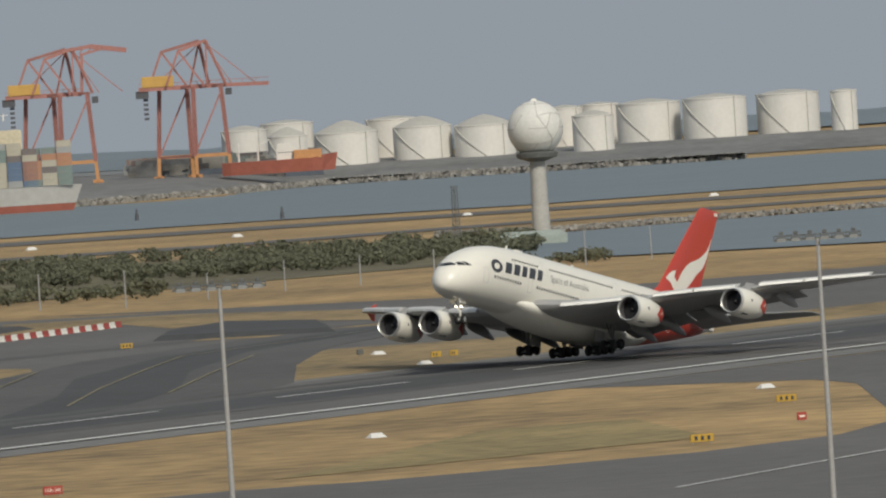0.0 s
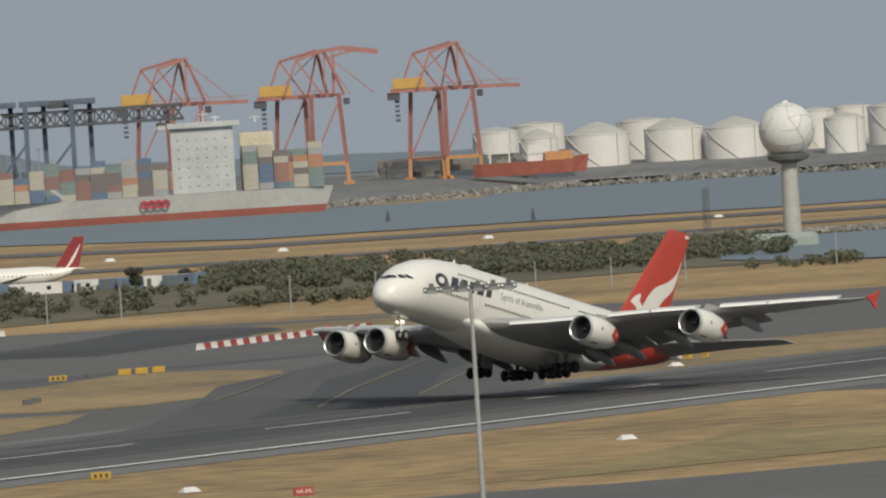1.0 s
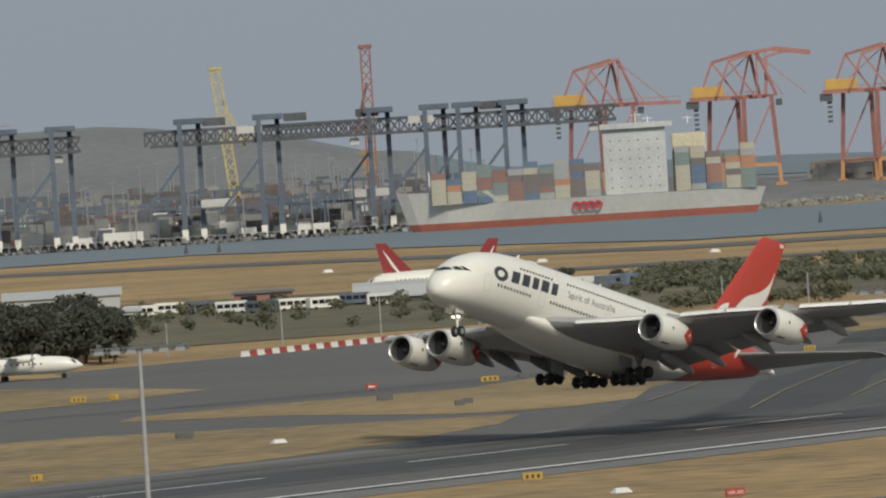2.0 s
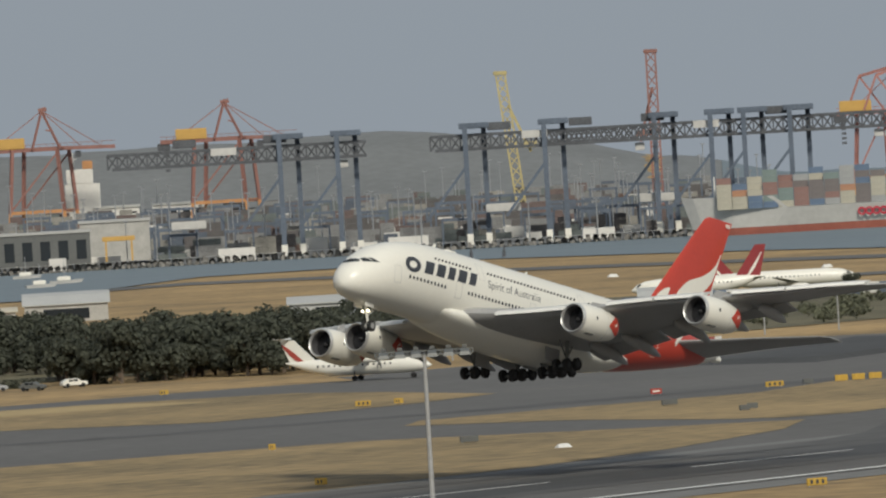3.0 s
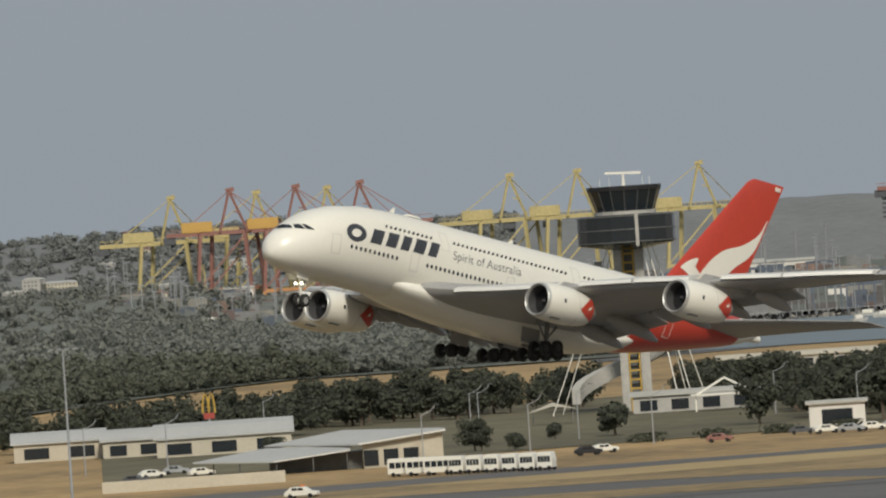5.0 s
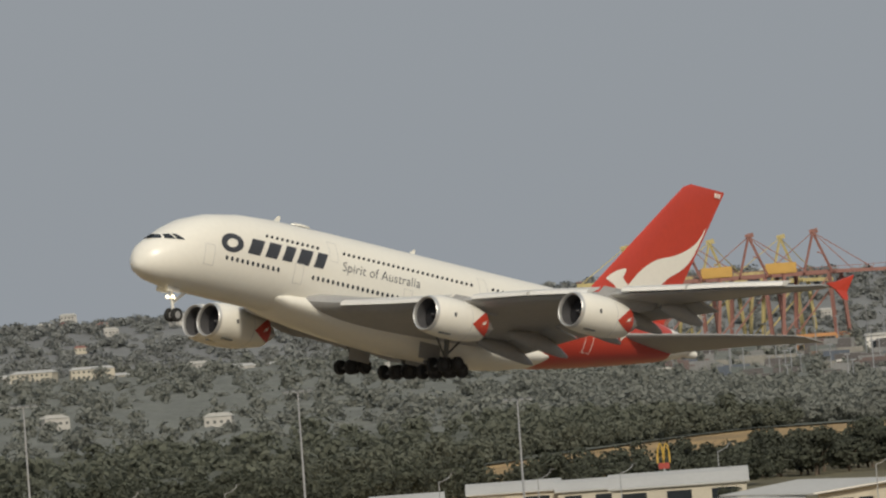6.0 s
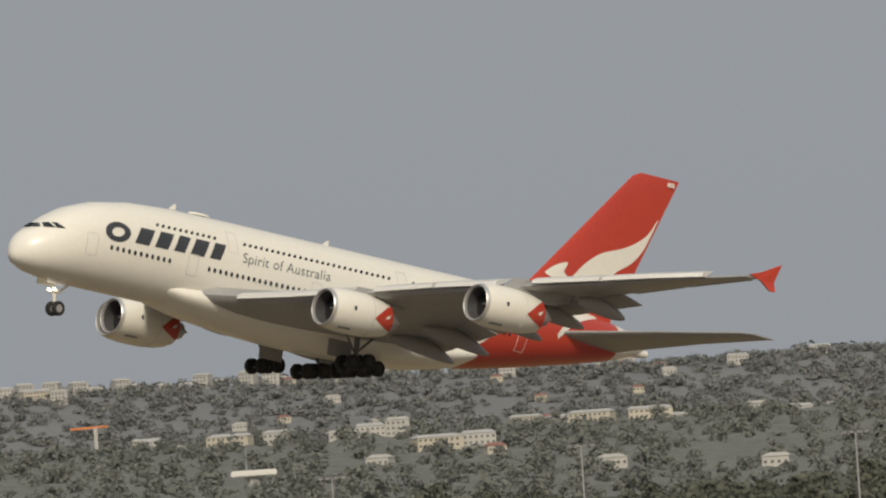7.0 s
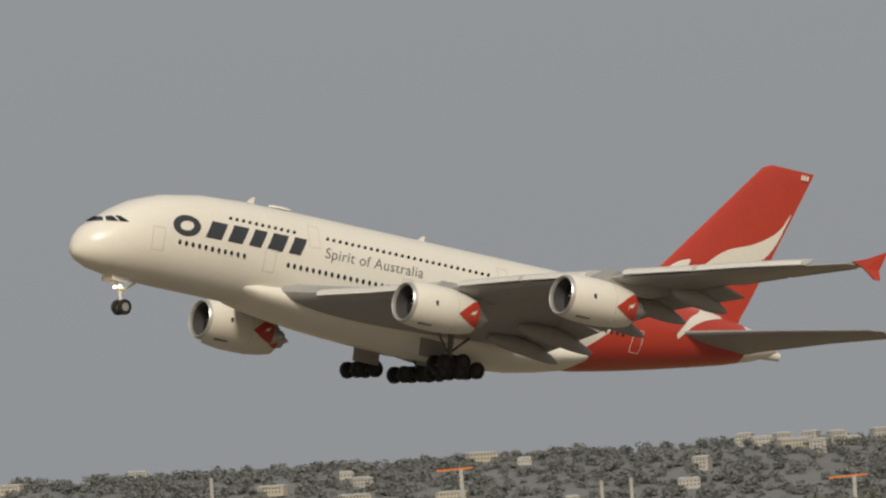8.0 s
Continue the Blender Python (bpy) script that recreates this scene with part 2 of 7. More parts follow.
def livery():
    """White fuselage paint with a red tail behind a slanting edge."""
    m = M["white"].copy()
    m.name = "fuselage_livery"
    n, l = m.node_tree.nodes, m.node_tree.links
    b = n["Principled BSDF"]
    src = b.inputs["Base Color"].links[0].from_socket
    co, sep = n.new("ShaderNodeTexCoord"), n.new("ShaderNodeSeparateXYZ")
    l.new(co.outputs["Object"], sep.inputs[0])
    slope = n.new("ShaderNodeMath")
    slope.operation, slope.inputs[1].default_value = "MULTIPLY", -1.22
    l.new(sep.outputs[2], slope.inputs[0])
    edge = n.new("ShaderNodeMath")
    edge.operation = "ADD"
    l.new(sep.outputs[0], edge.inputs[0])
    l.new(slope.outputs[0], edge.inputs[1])
    front = n.new("ShaderNodeMath")
    front.operation, front.inputs[1].default_value = "GREATER_THAN", 46 - 35 + 1.22 * 1.5
    l.new(edge.outputs[0], front.inputs[0])
    cone = n.new("ShaderNodeMath")
    cone.operation, cone.inputs[1].default_value = "LESS_THAN", 66.3 - 35
    l.new(sep.outputs[0], cone.inputs[0])
    both = n.new("ShaderNodeMath")
    both.operation = "MULTIPLY"
    l.new(front.outputs[0], both.inputs[0])
    l.new(cone.outputs[0], both.inputs[1])
    mix = n.new("ShaderNodeMixRGB")
    l.new(both.outputs[0], mix.inputs[0])
    l.new(src, mix.inputs[1])
    mix.inputs[2].default_value = (0.50, 0.052, 0.03, 1)
    l.new(mix.outputs[0], b.inputs["Base Color"])
    return m


def foil(x, chord, port, z, thick, n=12, tilt=0.0):
    """A ring of a wing section at a span station, leading edge at x."""
    up_, lo_ = [], []
    for i in range(n + 1):
        u = 0.5 - 0.5 * math.cos(math.pi * i / n)
        t = thick * 5 * (0.2969 * math.sqrt(u) - 0.126 * u - 0.3516 * u * u + 0.2843 * u ** 3 - 0.1015 * u ** 4) + 0.02 * thick
        dz = tilt * (0.5 - u) * chord
        up_.append(bp(x + u * chord, port, z + dz + t * chord * 1.05))
        lo_.append(bp(x + u * chord, port, z + dz - t * chord * 0.8))
    return up_ + lo_[-2:0:-1]


WING = [(2.6, 17.9, 40.5, 3.6, 0.115), (5.5, 19.7, 40.4, 3.85, 0.11), (8.5, 21.8, 40.5, 4.25, 0.105), (14.5, 26.2, 40.6, 5.35, 0.095), (20, 30.3, 42.2, 6.45, 0.095),
        (25.2, 34.2, 44.0, 7.3, 0.09), (31, 38.9, 46.4, 8.3, 0.085), (36, 43.0, 48.6, 9.25, 0.08), (38.6, 45.6, 50.1, 9.7, 0.075), (39.5, 47.2, 50.4, 9.95, 0.07)]


def wing_at(y):
    for a, b in zip(WING, WING[1:]):
        if a[0] <= y <= b[0]:
            u = (y - a[0]) / (b[0] - a[0])
            return [p + (q - p) * u for p, q in zip(a, b)]
    return WING[-1]


def airliner():
    jet = thing("airliner", Matrix.Identity(4), "white double-deck four-engine airliner with a red tail, climbing away", "airplane")
    bm = bmesh.new()
    xs = [h[0] for h in HULL]
    xs = sorted(set(xs + [15 + 2.5 * i for i in range(13)] + [1.4, 2.7, 4.2, 6.2, 9, 13, 47.5, 52, 56, 60, 63.5, 66.3, 66.5]))
    loft(bm, [hull_ring(x) for x in xs])
    fus = part("fuselage", bm, livery(), jet, "white fuselage with a slanting red rear", smooth=True)
    # belly fairing
    bm = bmesh.new()
    rings = []
    for i in range(17):
        u = i / 16
        x = 14.2 + 36.3 * u
        g = math.sin(math.pi * u) ** 0.45 if 0 < u < 1 else 0.02
        t, b, w = 5.3, 1.5, 4.25
        c = 4.0 + (3.3 - 4.0) * g + (0.5 if u > 0.8 else 0) * (u - 0.8) * 5
        h, ww = 0.4 + (1.9 - 0.4) * g, 2.2 + (w - 2.2) * g
        rings.append([bp(x, ww * math.cos(2 * math.pi * k / 32), c + h * math.sin(2 * math.pi * k / 32)) for k in range(32)])
    loft(bm, rings)
    part("belly_fairing", bm, "white", jet, smooth=True)
    # wings
    for side, word in ((1, "port"), (-1, "starboard")):
        bm = bmesh.new()
        loft(bm, [foil(x0, x1 - x0, side * y, z, th, tilt=0.04 - 0.005 * y) for y, x0, x1, z, th in WING])
        wing = part("wing", bm, "wing", jet, smooth=True)
        # slats, drooped
        for ya, yb in ((6.2, 13.2), (15.8, 19.8), (20.0, 24.2), (26.6, 31), (31.2, 37.6)):
            bm = bmesh.new()
            rings = []
            for y in (ya, (ya + yb) / 2, yb):
                _, x0, x1, z, th = wing_at(y)
                ch = x1 - x0
                d = 0.085 * ch + 0.25
                zz = z + 0.012 * ch - 0.05
                rings.append([bp(x0 - 0.55, side * y, zz - 0.38), bp(x0 - 0.45, side * y, zz - 0.05), bp(x0 - 0.05, side * y, zz + 0.17), bp(x0 + d, side * y, zz + 0.17 + 0.055 * ch * 0.5),
                              bp(x0 + d * 0.6, side * y, zz + 0.1), bp(x0 - 0.1, side * y, zz - 0.35)])
            loft(bm, rings)
            part("slat", bm, "slatgrey", wing, smooth=True)
        # flaps, partly lowered
        for ya, yb in ((4.6, 13.4), (13.7, 20.5), (20.8, 27.5)):
            bm = bmesh.new()
            rings = []
            for y in (ya, yb):
                _, x0, x1, z, th = wing_at(y)
                c = 3.1 if y < 14 else 2.5
                rings.append(foil(x1 - 0.9, c, side * y, z - 0.5 * (0.04 - 0.005 * y) * (x1 - x0) - 0.5, 0.11, 8, tilt=0.2))
            loft(bm, rings)
            part("flap", bm, "grey", wing, smooth=True)
        # ailerons
        for ya, yb in ((28, 32.2), (32.4, 37.6)):
            bm = bmesh.new()
            loft(bm, [foil(wing_at(y)[2] - 1.5, 1.8, side * y, wing_at(y)[3] - 0.5 * (0.04 - 0.005 * y) * (wing_at(y)[2] - wing_at(y)[1]) - 0.02, 0.08, 6, tilt=0.02) for y in (ya, yb)])
            part("aileron", bm, "grey", wing, smooth=True)
        # flap track fairings
        for y, ln in ((7.2, 7.2), (11.2, 7.6), (17.6, 7.0), (22.0, 6.4), (26.5, 5.4)):
            _, x0, x1, z, th = wing_at(y)
            bm = bmesh.new()
            rings = []
            for i in range(11):
                u = i / 10
                r = 0.62 * math.sin(math.pi * min(1, u * 0.93 + 0.05)) ** 0.65 + 0.02
                xx = x1 - 4.4 + ln * u
                zz = z - 0.8 - 0.25 * u - (1.5 if y < 20 else 0.9) * max(0, u - 0.45) ** 1.4
                rings.append([bp(xx, side * y + 0.62 * r * math.cos(2 * math.pi * k / 12), zz + 1.15 * r * math.sin(2 * math.pi * k / 12)) for k in range(12)])
            loft(bm, rings)
            part("flap_track_fairing", bm, "grey", wing, smooth=True)
        # red tip fence
        bm = bmesh.new()
        ring = lambda y: [bp(47.6, side * y, 9.95), bp(48.9, side * y, 10.35), bp(50.9, side * (y + 0.12), 11.3), bp(50.6, side * y, 10.3), bp(50.35, side * y, 9.7), bp(50.5, side * (y + 0.1), 8.9), bp(49.9, side * (y + 0.1), 8.9), bp(48.9, side * y, 9.6)]
        loft(bm, [ring(39.45), ring(39.62)])
        part("wingtip_fence", bm, "red", wing, "red wingtip fence")
        # engines
        for y, xi, zc in ((14.6, 22.35, 3.35), (25.3, 30.0, 4.78)):
            org = bp(xi, side * y, zc)
            bm = bmesh.new()
            revolve(bm, [(0.3, 1.66), (0.8, 1.76), (1.8, 1.86), (3.1, 1.88), (4.3, 1.84), (5.6, 1.68), (6.6, 1.45), (6.62, 1.37), (6.0, 1.3)], org)
            nac = part("nacelle", bm, "white", jet, smooth=True)
            bm = bmesh.new()
            revolve(bm, [(0.31, 1.665), (0.1, 1.6), (0.0, 1.52), (0.06, 1.44), (0.3, 1.38)], org)
            part("intake_lip", bm, "lip", nac, "polished metal intake lip", smooth=True)
            bm = bmesh.new()
            revolve(bm, [(0.3, 1.38), (0.8, 1.42), (1.5, 1.46), (1.52, 0.3)], org)
            part("intake_duct", bm, "duct", nac, smooth=True)
            for k in range(24):
                bm = bmesh.new()
                a = 2 * math.pi * k / 24
                c, s = math.cos(a), math.sin(a)
                p0, p1 = org + Vector((1.35, 0.35 * c, 0.35 * s)), org + Vector((1.45, 1.4 * math.cos(a + 0.25), 1.4 * math.sin(a + 0.25)))
                beam(bm, p0, p1, 0.05, 0.26)
                part("fan_blade", bm, "dark", nac)
            bm = bmesh.new()
            revolve(bm, [(0.75, 0.02), (0.95, 0.22), (1.4, 0.4)], org, seg=16)
            part("spinner", bm, "dark", nac, smooth=True)
            bm = bmesh.new()
            revolve(bm, [(5.9, 1.05), (6.9, 0.95), (7.7, 0.72), (7.72, 0.5), (8.5, 0.06)], org, seg=20)
            part("exhaust_cone", bm, "steel", nac, "bare metal exhaust cone", smooth=True)
            # red wedge with a pale bounding-animal shape, on both flanks
            for flank in (0, 1):
                bm = bmesh.new()
                rows = []
                for i in range(9):
                    u = i / 8
                    x = 4.35 + 2.22 * u
                    r = nac_r(x) + 0.035
                    a0, a1 = -0.62 * u - 0.02, 1.0 * u + 0.02
                    rows.append([org + Vector((x, (r * math.cos(a0 + (a1 - a0) * k / 8 - 0.15)) * (-1 if flank == 0 else 1), r * math.sin(a0 + (a1 - a0) * k / 8 - 0.15))) for k in range(9)])
                loft(bm, rows, close=False, caps=False)
                part("red_wedge", bm, "red", nac, "red wedge of the livery", smooth=True)
                bm = bmesh.new()
                rows = []
                for i in range(11):
                    u = i / 10
                    x = 5.5 + 0.75 * u
                    r = nac_r(x) + 0.06
                    mid = 0.0 + 0.34 * u + 0.05 * math.sin(u * 7)
                    wd = 0.02 + 0.07 * math.sin(math.pi * u) ** 2
                    rows.append([org + Vector((x, r * math.cos(mid + k * wd - 0.15) * (-1 if flank == 0 else 1), r * math.sin(mid + k * wd - 0.15))) for k in (-1, 0, 1)])
                loft(bm, rows, close=False, caps=False)
                part("pale_emblem", bm, "white", nac, smooth=True)
            # small fittings: a seam, a vent and a drain mast on the cowling
            bm = bmesh.new()
            revolve(bm, [(4.26, 1.84), (4.26, 1.862), (4.31, 1.858), (4.31, 1.836)], org)
            part("cowl_seam", bm, "doorline", nac)
            bm = bmesh.new()
            box(bm, org + Vector((2.1, -1.82, 0.15)), (0.28, 0.12, 0.42), bevel=0.03)
            part("cowl_vent", bm, "ink", nac)
            bm = bmesh.new()
            box(bm, org + Vector((1.7, -0.9, -1.58)), (1.2, 0.7, 0.12), bevel=0.04)
            part("drain_panel", bm, "lampgrey", nac)
            # pylon
            _, x0, x1, z, th = wing_at(y)
            bm = bmesh.new()
            rings = []
            for zz, xa, xb, hw in ((zc + 1.2, xi + 2.6, xi + 8.6, 0.32), (zc + 1.75, xi + 2.9, x0 + 6.0, 0.34), (z + 0.3, x0 - 0.4, x0 + 7.0, 0.3)):
                rings.append([bp(xa, side * y, zz), bp(xa + 1.2, side * y + hw, zz), bp(xb - 1.5, side * y + hw, zz), bp(xb, side * y, zz), bp(xb - 1.5, side * y - hw, zz), bp(xa + 1.2, side * y - hw, zz)])
            loft(bm, rings)
            part("pylon", bm, "grey", jet)
        # tailplane
        bm = bmesh.new()
        loft(bm, [foil(57.6, 9.0, side * 1.6, 7.6, 0.09, tilt=0.03), foil(58.6, 8.2, side * 2.6, 7.75, 0.09, tilt=0.03), foil(63.7, 5.3, side * 9.7, 8.55, 0.085, tilt=0.03), foil(68.1, 3.3, side * 15.5, 9.15, 0.08, tilt=0.03), foil(69.2, 2.6, side * 16.2, 9.2, 0.06, tilt=0.03)])
        part("tailplane", bm, "wing", jet, smooth=True)
    # fin
    bm = bmesh.new()

    def fin_ring(z, x0, x1, th, n=10):
        pts = []
        for i in range(n + 1):
            u = 0.5 - 0.5 * math.cos(math.pi * i / n)
            pts.append((x0 + u * (x1 - x0), fin_t(u) * th * (x1 - x0)))
        return [bp(x, t, z) for x, t in pts] + [bp(x, -t, z) for x, t in pts[-2:0:-1]]

    FIN = [(9.0, 52.0, 66.0), (10.6, 54.0, 66.5), (12.0, 56.3, 67.2), (17.0, 60.9, 69.4), (22.0, 65.5, 71.6), (23.6, 67.0, 72.3), (24.0, 67.9, 72.45)]
    loft(bm, [fin_ring(z, x0, x1, 0.1 if z < 23.8 else 0.06) for z, x0, x1 in FIN])
    fin = part("fin", bm, "red", jet, "red tail fin", smooth=True)

    def fin_surface(x, z):
        for (z0, a0, b0), (z1, a1, b1) in zip(FIN, FIN[1:]):
            if z0 <= z <= z1:
                w = (z - z0) / (z1 - z0)
                a, b = a0 + (a1 - a0) * w, b0 + (b1 - b0) * w
                return fin_t(min(1, max(0, (x - a) / (b - a)))) * 0.1 * (b - a)
        return 0.0

    # pale leaping-animal shape: body and tail as one sweeping band, a small head, and a leg
    def band(upper, lower, n=24, m=8):
        bm = bmesh.new()
        rows = []
        for i in range(n + 1):
            a, b = along(upper, i / n), along(lower, i / n)
            rows.append([(a[0] + (b[0] - a[0]) * k / m, a[1] + (b[1] - a[1]) * k / m) for k in range(m + 1)])
        for s in (1, -1):
            loft(bm, [[bp(x, s * (max(fin_surface(x, z), hull_y(x, z) if z < 11 else 0) + 0.035), z) for x, z in r] for r in rows], close=False, caps=False)
        return bm

    part("pale_emblem", band([(60.9, 13.0), (62.3, 14.6), (64.2, 16.0), (66.7, 16.9), (68.4, 17.8), (69.6, 18.8), (70.45, 20.2)],
                             [(60.2, 12.0), (63.0, 12.3), (64.9, 13.5), (66.3, 14.7), (68.1, 15.9), (69.3, 17.4), (70.5, 20.1)]), "white", fin)
    part("pale_emblem", band([(58.1, 13.3), (59.2, 14.1), (60.4, 14.55), (60.5, 14.3), (60.2, 13.7), (61.2, 12.9)],
                             [(58.15, 13.15), (58.9, 12.9), (59.4, 12.6), (59.6, 12.3), (59.9, 12.1), (60.3, 11.8)]), "white", fin)
    part("pale_emblem", band([(60.2, 12.1), (62.0, 11.9), (63.0, 12.3)], [(61.2, 10.2), (62.6, 10.8), (63.7, 10.9)], 8, 4), "white", fin)
    part("pale_emblem", band([(58.0, 7.6), (59.4, 9.2), (60.6, 9.9), (61.5, 10.4), (63.6, 10.9)], [(58.2, 7.2), (59.8, 8.6), (60.9, 9.2), (62.0, 9.6), (63.6, 10.0)], 12, 4), "white", fus)
    bm = bmesh.new()
    for k in range(3):
        box(bm, bp(71.15 + 0.28 * k, 0.17, 23.5), (0.18, 0.04, 0.42))
    part("registration_bars", bm, "white", fin)
    # cockpit glazing
    for pts in ([(0.98, 6.72), (1.7, 7.22), (2.1, 7.25), (1.85, 6.84)], [(2.0, 6.85), (2.2, 7.26), (2.55, 7.36), (2.75, 6.88)], [(2.85, 6.89), (2.7, 7.38), (3.0, 7.38), (3.5, 6.92)]):
        for s in (1, -1):
            bm = bmesh.new()
            rows = []
            for i in range(5):
                u = i / 4
                a = [pts[0][j] + (pts[3][j] - pts[0][j]) * u for j in (0, 1)]
                b = [pts[1][j] + (pts[2][j] - pts[1][j]) * u for j in (0, 1)]
                rows.append([bp(a[0] + (b[0] - a[0]) * k / 4 - 0.02, s * (hull_y(a[0] + (b[0] - a[0]) * k / 4, a[1] + (b[1] - a[1]) * k / 4) + 0.03), a[1] + (b[1] - a[1]) * k / 4 + 0.02) for k in range(5)])
            loft(bm, rows, close=False, caps=False)
            part("cockpit_window", bm, "glass", fus)
    # cabin windows, each a small rounded pane
    pane = bmesh.new()
    ring = [(0.15 * math.cos(2 * math.pi * i / 10), 0.23 * math.sin(2 * math.pi * i / 10)) for i in range(10)]
    loft(pane, [[(x, 0.03, z) for x, z in ring], [(x * 0.9, -0.03, z * 0.9) for x, z in ring]])
    first = part("cabin_window", pane, "glass", fus)
    spots = []
    for xa, xb, z in ((7.9, 14.4, 6.1), (18.4, 29.5, 6.15), (31, 46, 6.2), (49.2, 52.6, 6.6), (12.6, 19.2, 8.85), (22.1, 38.6, 8.9), (41, 48, 8.95)):
        k = 0
        while xa + 0.62 * k <= xb:
            spots.append((xa + 0.62 * k, z))
            k += 1
    for i, (x, z) in enumerate(spots):
        for s in (1, -1):
            if s < 0 and i % 2:
                continue
            ob = first if i == 0 and s == 1 else first.copy()
            if ob is not first:
                scene.collection.objects.link(ob)
            y, dz = hull_y(x, z), hull_y(x, z + 0.1) - hull_y(x, z - 0.1)
            ob.matrix_basis = Matrix.Translation(bp(x, s * (y + 0.012), z)) @ Matrix.Rotation(s * math.atan2(dz, 0.2) * -1, 4, "X") @ Matrix.Rotation(0 if s > 0 else math.pi, 4, "Z")
    # doors: thin raised outlines
    for x, z0, z1, w in ((5.95, 5.1, 7.0, 1.1), (16.6, 5.25, 7.1, 1.1), (20.8, 8.0, 9.8, 1.05), (30.2, 5.25, 7.1, 1.1), (39.8, 8.0, 9.8, 1.05), (47.6, 5.3, 7.1, 1.1), (53.9, 5.3, 7.2, 1.1)):
        bm = bmesh.new()
        outline = []
        for (xa, za), (xb, zb) in zip(((-1, 0), (-1, 1), (1, 1), (1, 0)), ((-1, 1), (1, 1), (1, 0), (-1, 0))):
            outline += [(xa + (xb - xa) * k / 5, za + (zb - za) * k / 5) for k in range(5)]
        outline.append(outline[0])
        rows = []
        for ox, oz in outline:
            row = []
            for grow, out_ in ((0.0, 0.004), (0.0, 0.022), (0.04, 0.022), (0.04, 0.004)):
                px_, pz_ = x + ox * (w / 2 - grow), z0 + grow + oz * (z1 - z0 - 2 * grow)
                row.append(bp(px_, hull_y(px_, pz_) + out_, pz_))
            rows.append(row)
        loft(bm, rows, close=False, caps=False)
        part("door", bm, "doorline" if x < 50 else "white", fus, "thin outlined cabin door")
    # large dark marque, as plain slanted shapes
    def decal(pts, name="marque_shape", n=10):
        """A plain four-cornered shape on the port side: lower left, upper left, upper right, lower right."""
        bm = bmesh.new()
        rows = []
        for i in range(n + 1):
            u = i / n
            rows.append([])
            for k in range(n + 1):
                v = k / n
                x = (pts[0][0] * (1 - v) + pts[1][0] * v) * (1 - u) + (pts[3][0] * (1 - v) + pts[2][0] * v) * u
                z = (pts[0][1] * (1 - v) + pts[1][1] * v) * (1 - u) + (pts[3][1] * (1 - v) + pts[2][1] * v) * u
                rows[-1].append(bp(x, hull_y(x, z) + 0.02, z))
        loft(bm, rows, close=False, caps=False)
        part(name, bm, "ink", fus, "dark plain shape of the large marque")

    bm = bmesh.new()
    rows = []
    for i in range(33):
        a = 2 * math.pi * i / 32
        row = []
        for k in (0, 1):
            rx, rz = (0.62, 0.42) if k == 0 else (1.28, 0.88)
            z = 7.54 + rz * math.sin(a)
            x = 8.45 + rx * math.cos(a) + 0.16 * math.sin(a)
            row.append(bp(x, hull_y(x, z) + 0.02, z))
        rows.append(row)
    loft(bm, rows, close=False, caps=False)
    part("marque_shape", bm, "ink", fus, "dark plain ring of the large marque")
    # five plain slanted blocks
    for x0, width in ((10.2, 1.5), (12.3, 1.45), (14.35, 1.2), (16.15, 1.5), (18.25, 1.2)):
        rise = 0.022 * (x0 - 2)
        decal([(x0, 6.74 + rise), (x0 + 0.62, 8.18 + rise), (x0 + 0.62 + width, 8.18 + rise), (x0 + width, 6.74 + rise)])
    # slogan
    cu = bpy.data.curves.new("slogan", "FONT")
    cu.body, cu.size, cu.shear, cu.align_x, cu.space_character = "Spirit of Australia", 1.25, 0.12, "LEFT", 1.06
    tmp = new("slogan", cu)
    me = bpy.data.meshes.new_from_object(tmp.evaluated_get(bpy.context.evaluated_depsgraph_get()))
    bpy.data.objects.remove(tmp)
    wide = max(v.co.x for v in me.vertices)
    for v in me.vertices:
        x, z = 21.8 + v.co.x * 9.8 / wide, 7.36 + v.co.y + 0.012 * v.co.x
        v.co = bp(x, hull_y(x, z) + 0.02, z)
    me.materials.append(mat("slogan_grey", (0.13, 0.135, 0.14), 0.5, scale=1.0))
    new("slogan", me).parent = fus
    # aerials and lamps
    for x, h in ((16.0, 0.45), (33.0, 0.4)):
        bm = bmesh.new()
        loft(bm, [[bp(x, 0.05, 11.05), bp(x + 0.7, 0.03, 11.05), bp(x + 0.7, -0.03, 11.05), bp(x, -0.05, 11.05)], [bp(x + 0.5, 0.02, 11.1 + h), bp(x + 0.75, 0.01, 11.1 + h), bp(x + 0.75, -0.01, 11.1 + h), bp(x + 0.5, -0.02, 11.1 + h)]])
        part("aerial", bm, "white", fus)
    bm = bmesh.new()
    loft(bm, [[bp(19.3 + 1.2 * math.cos(a) * s, 0.5 * math.sin(a) * s, 11.05 + dz) for a in [2 * math.pi * k / 16 for k in range(16)]] for s, dz in ((1, 0), (0.9, 0.16), (0.5, 0.24))])
    part("satellite_dome", bm, "white", fus, smooth=True)
    bm = bmesh.new()
    loft(bm, [[bp(x, hw * c, 8.1 + hz * s) for c, s in [(math.cos(2 * math.pi * k / 14), math.sin(2 * math.pi * k / 14)) for k in range(14)]] for x, hw, hz in ((67, 0.6, 0.55), (69.5, 0.5, 0.48), (70.9, 0.36, 0.36), (71.0, 0.25, 0.25))])
    part("tail_cone", bm, "white", fus, smooth=True)

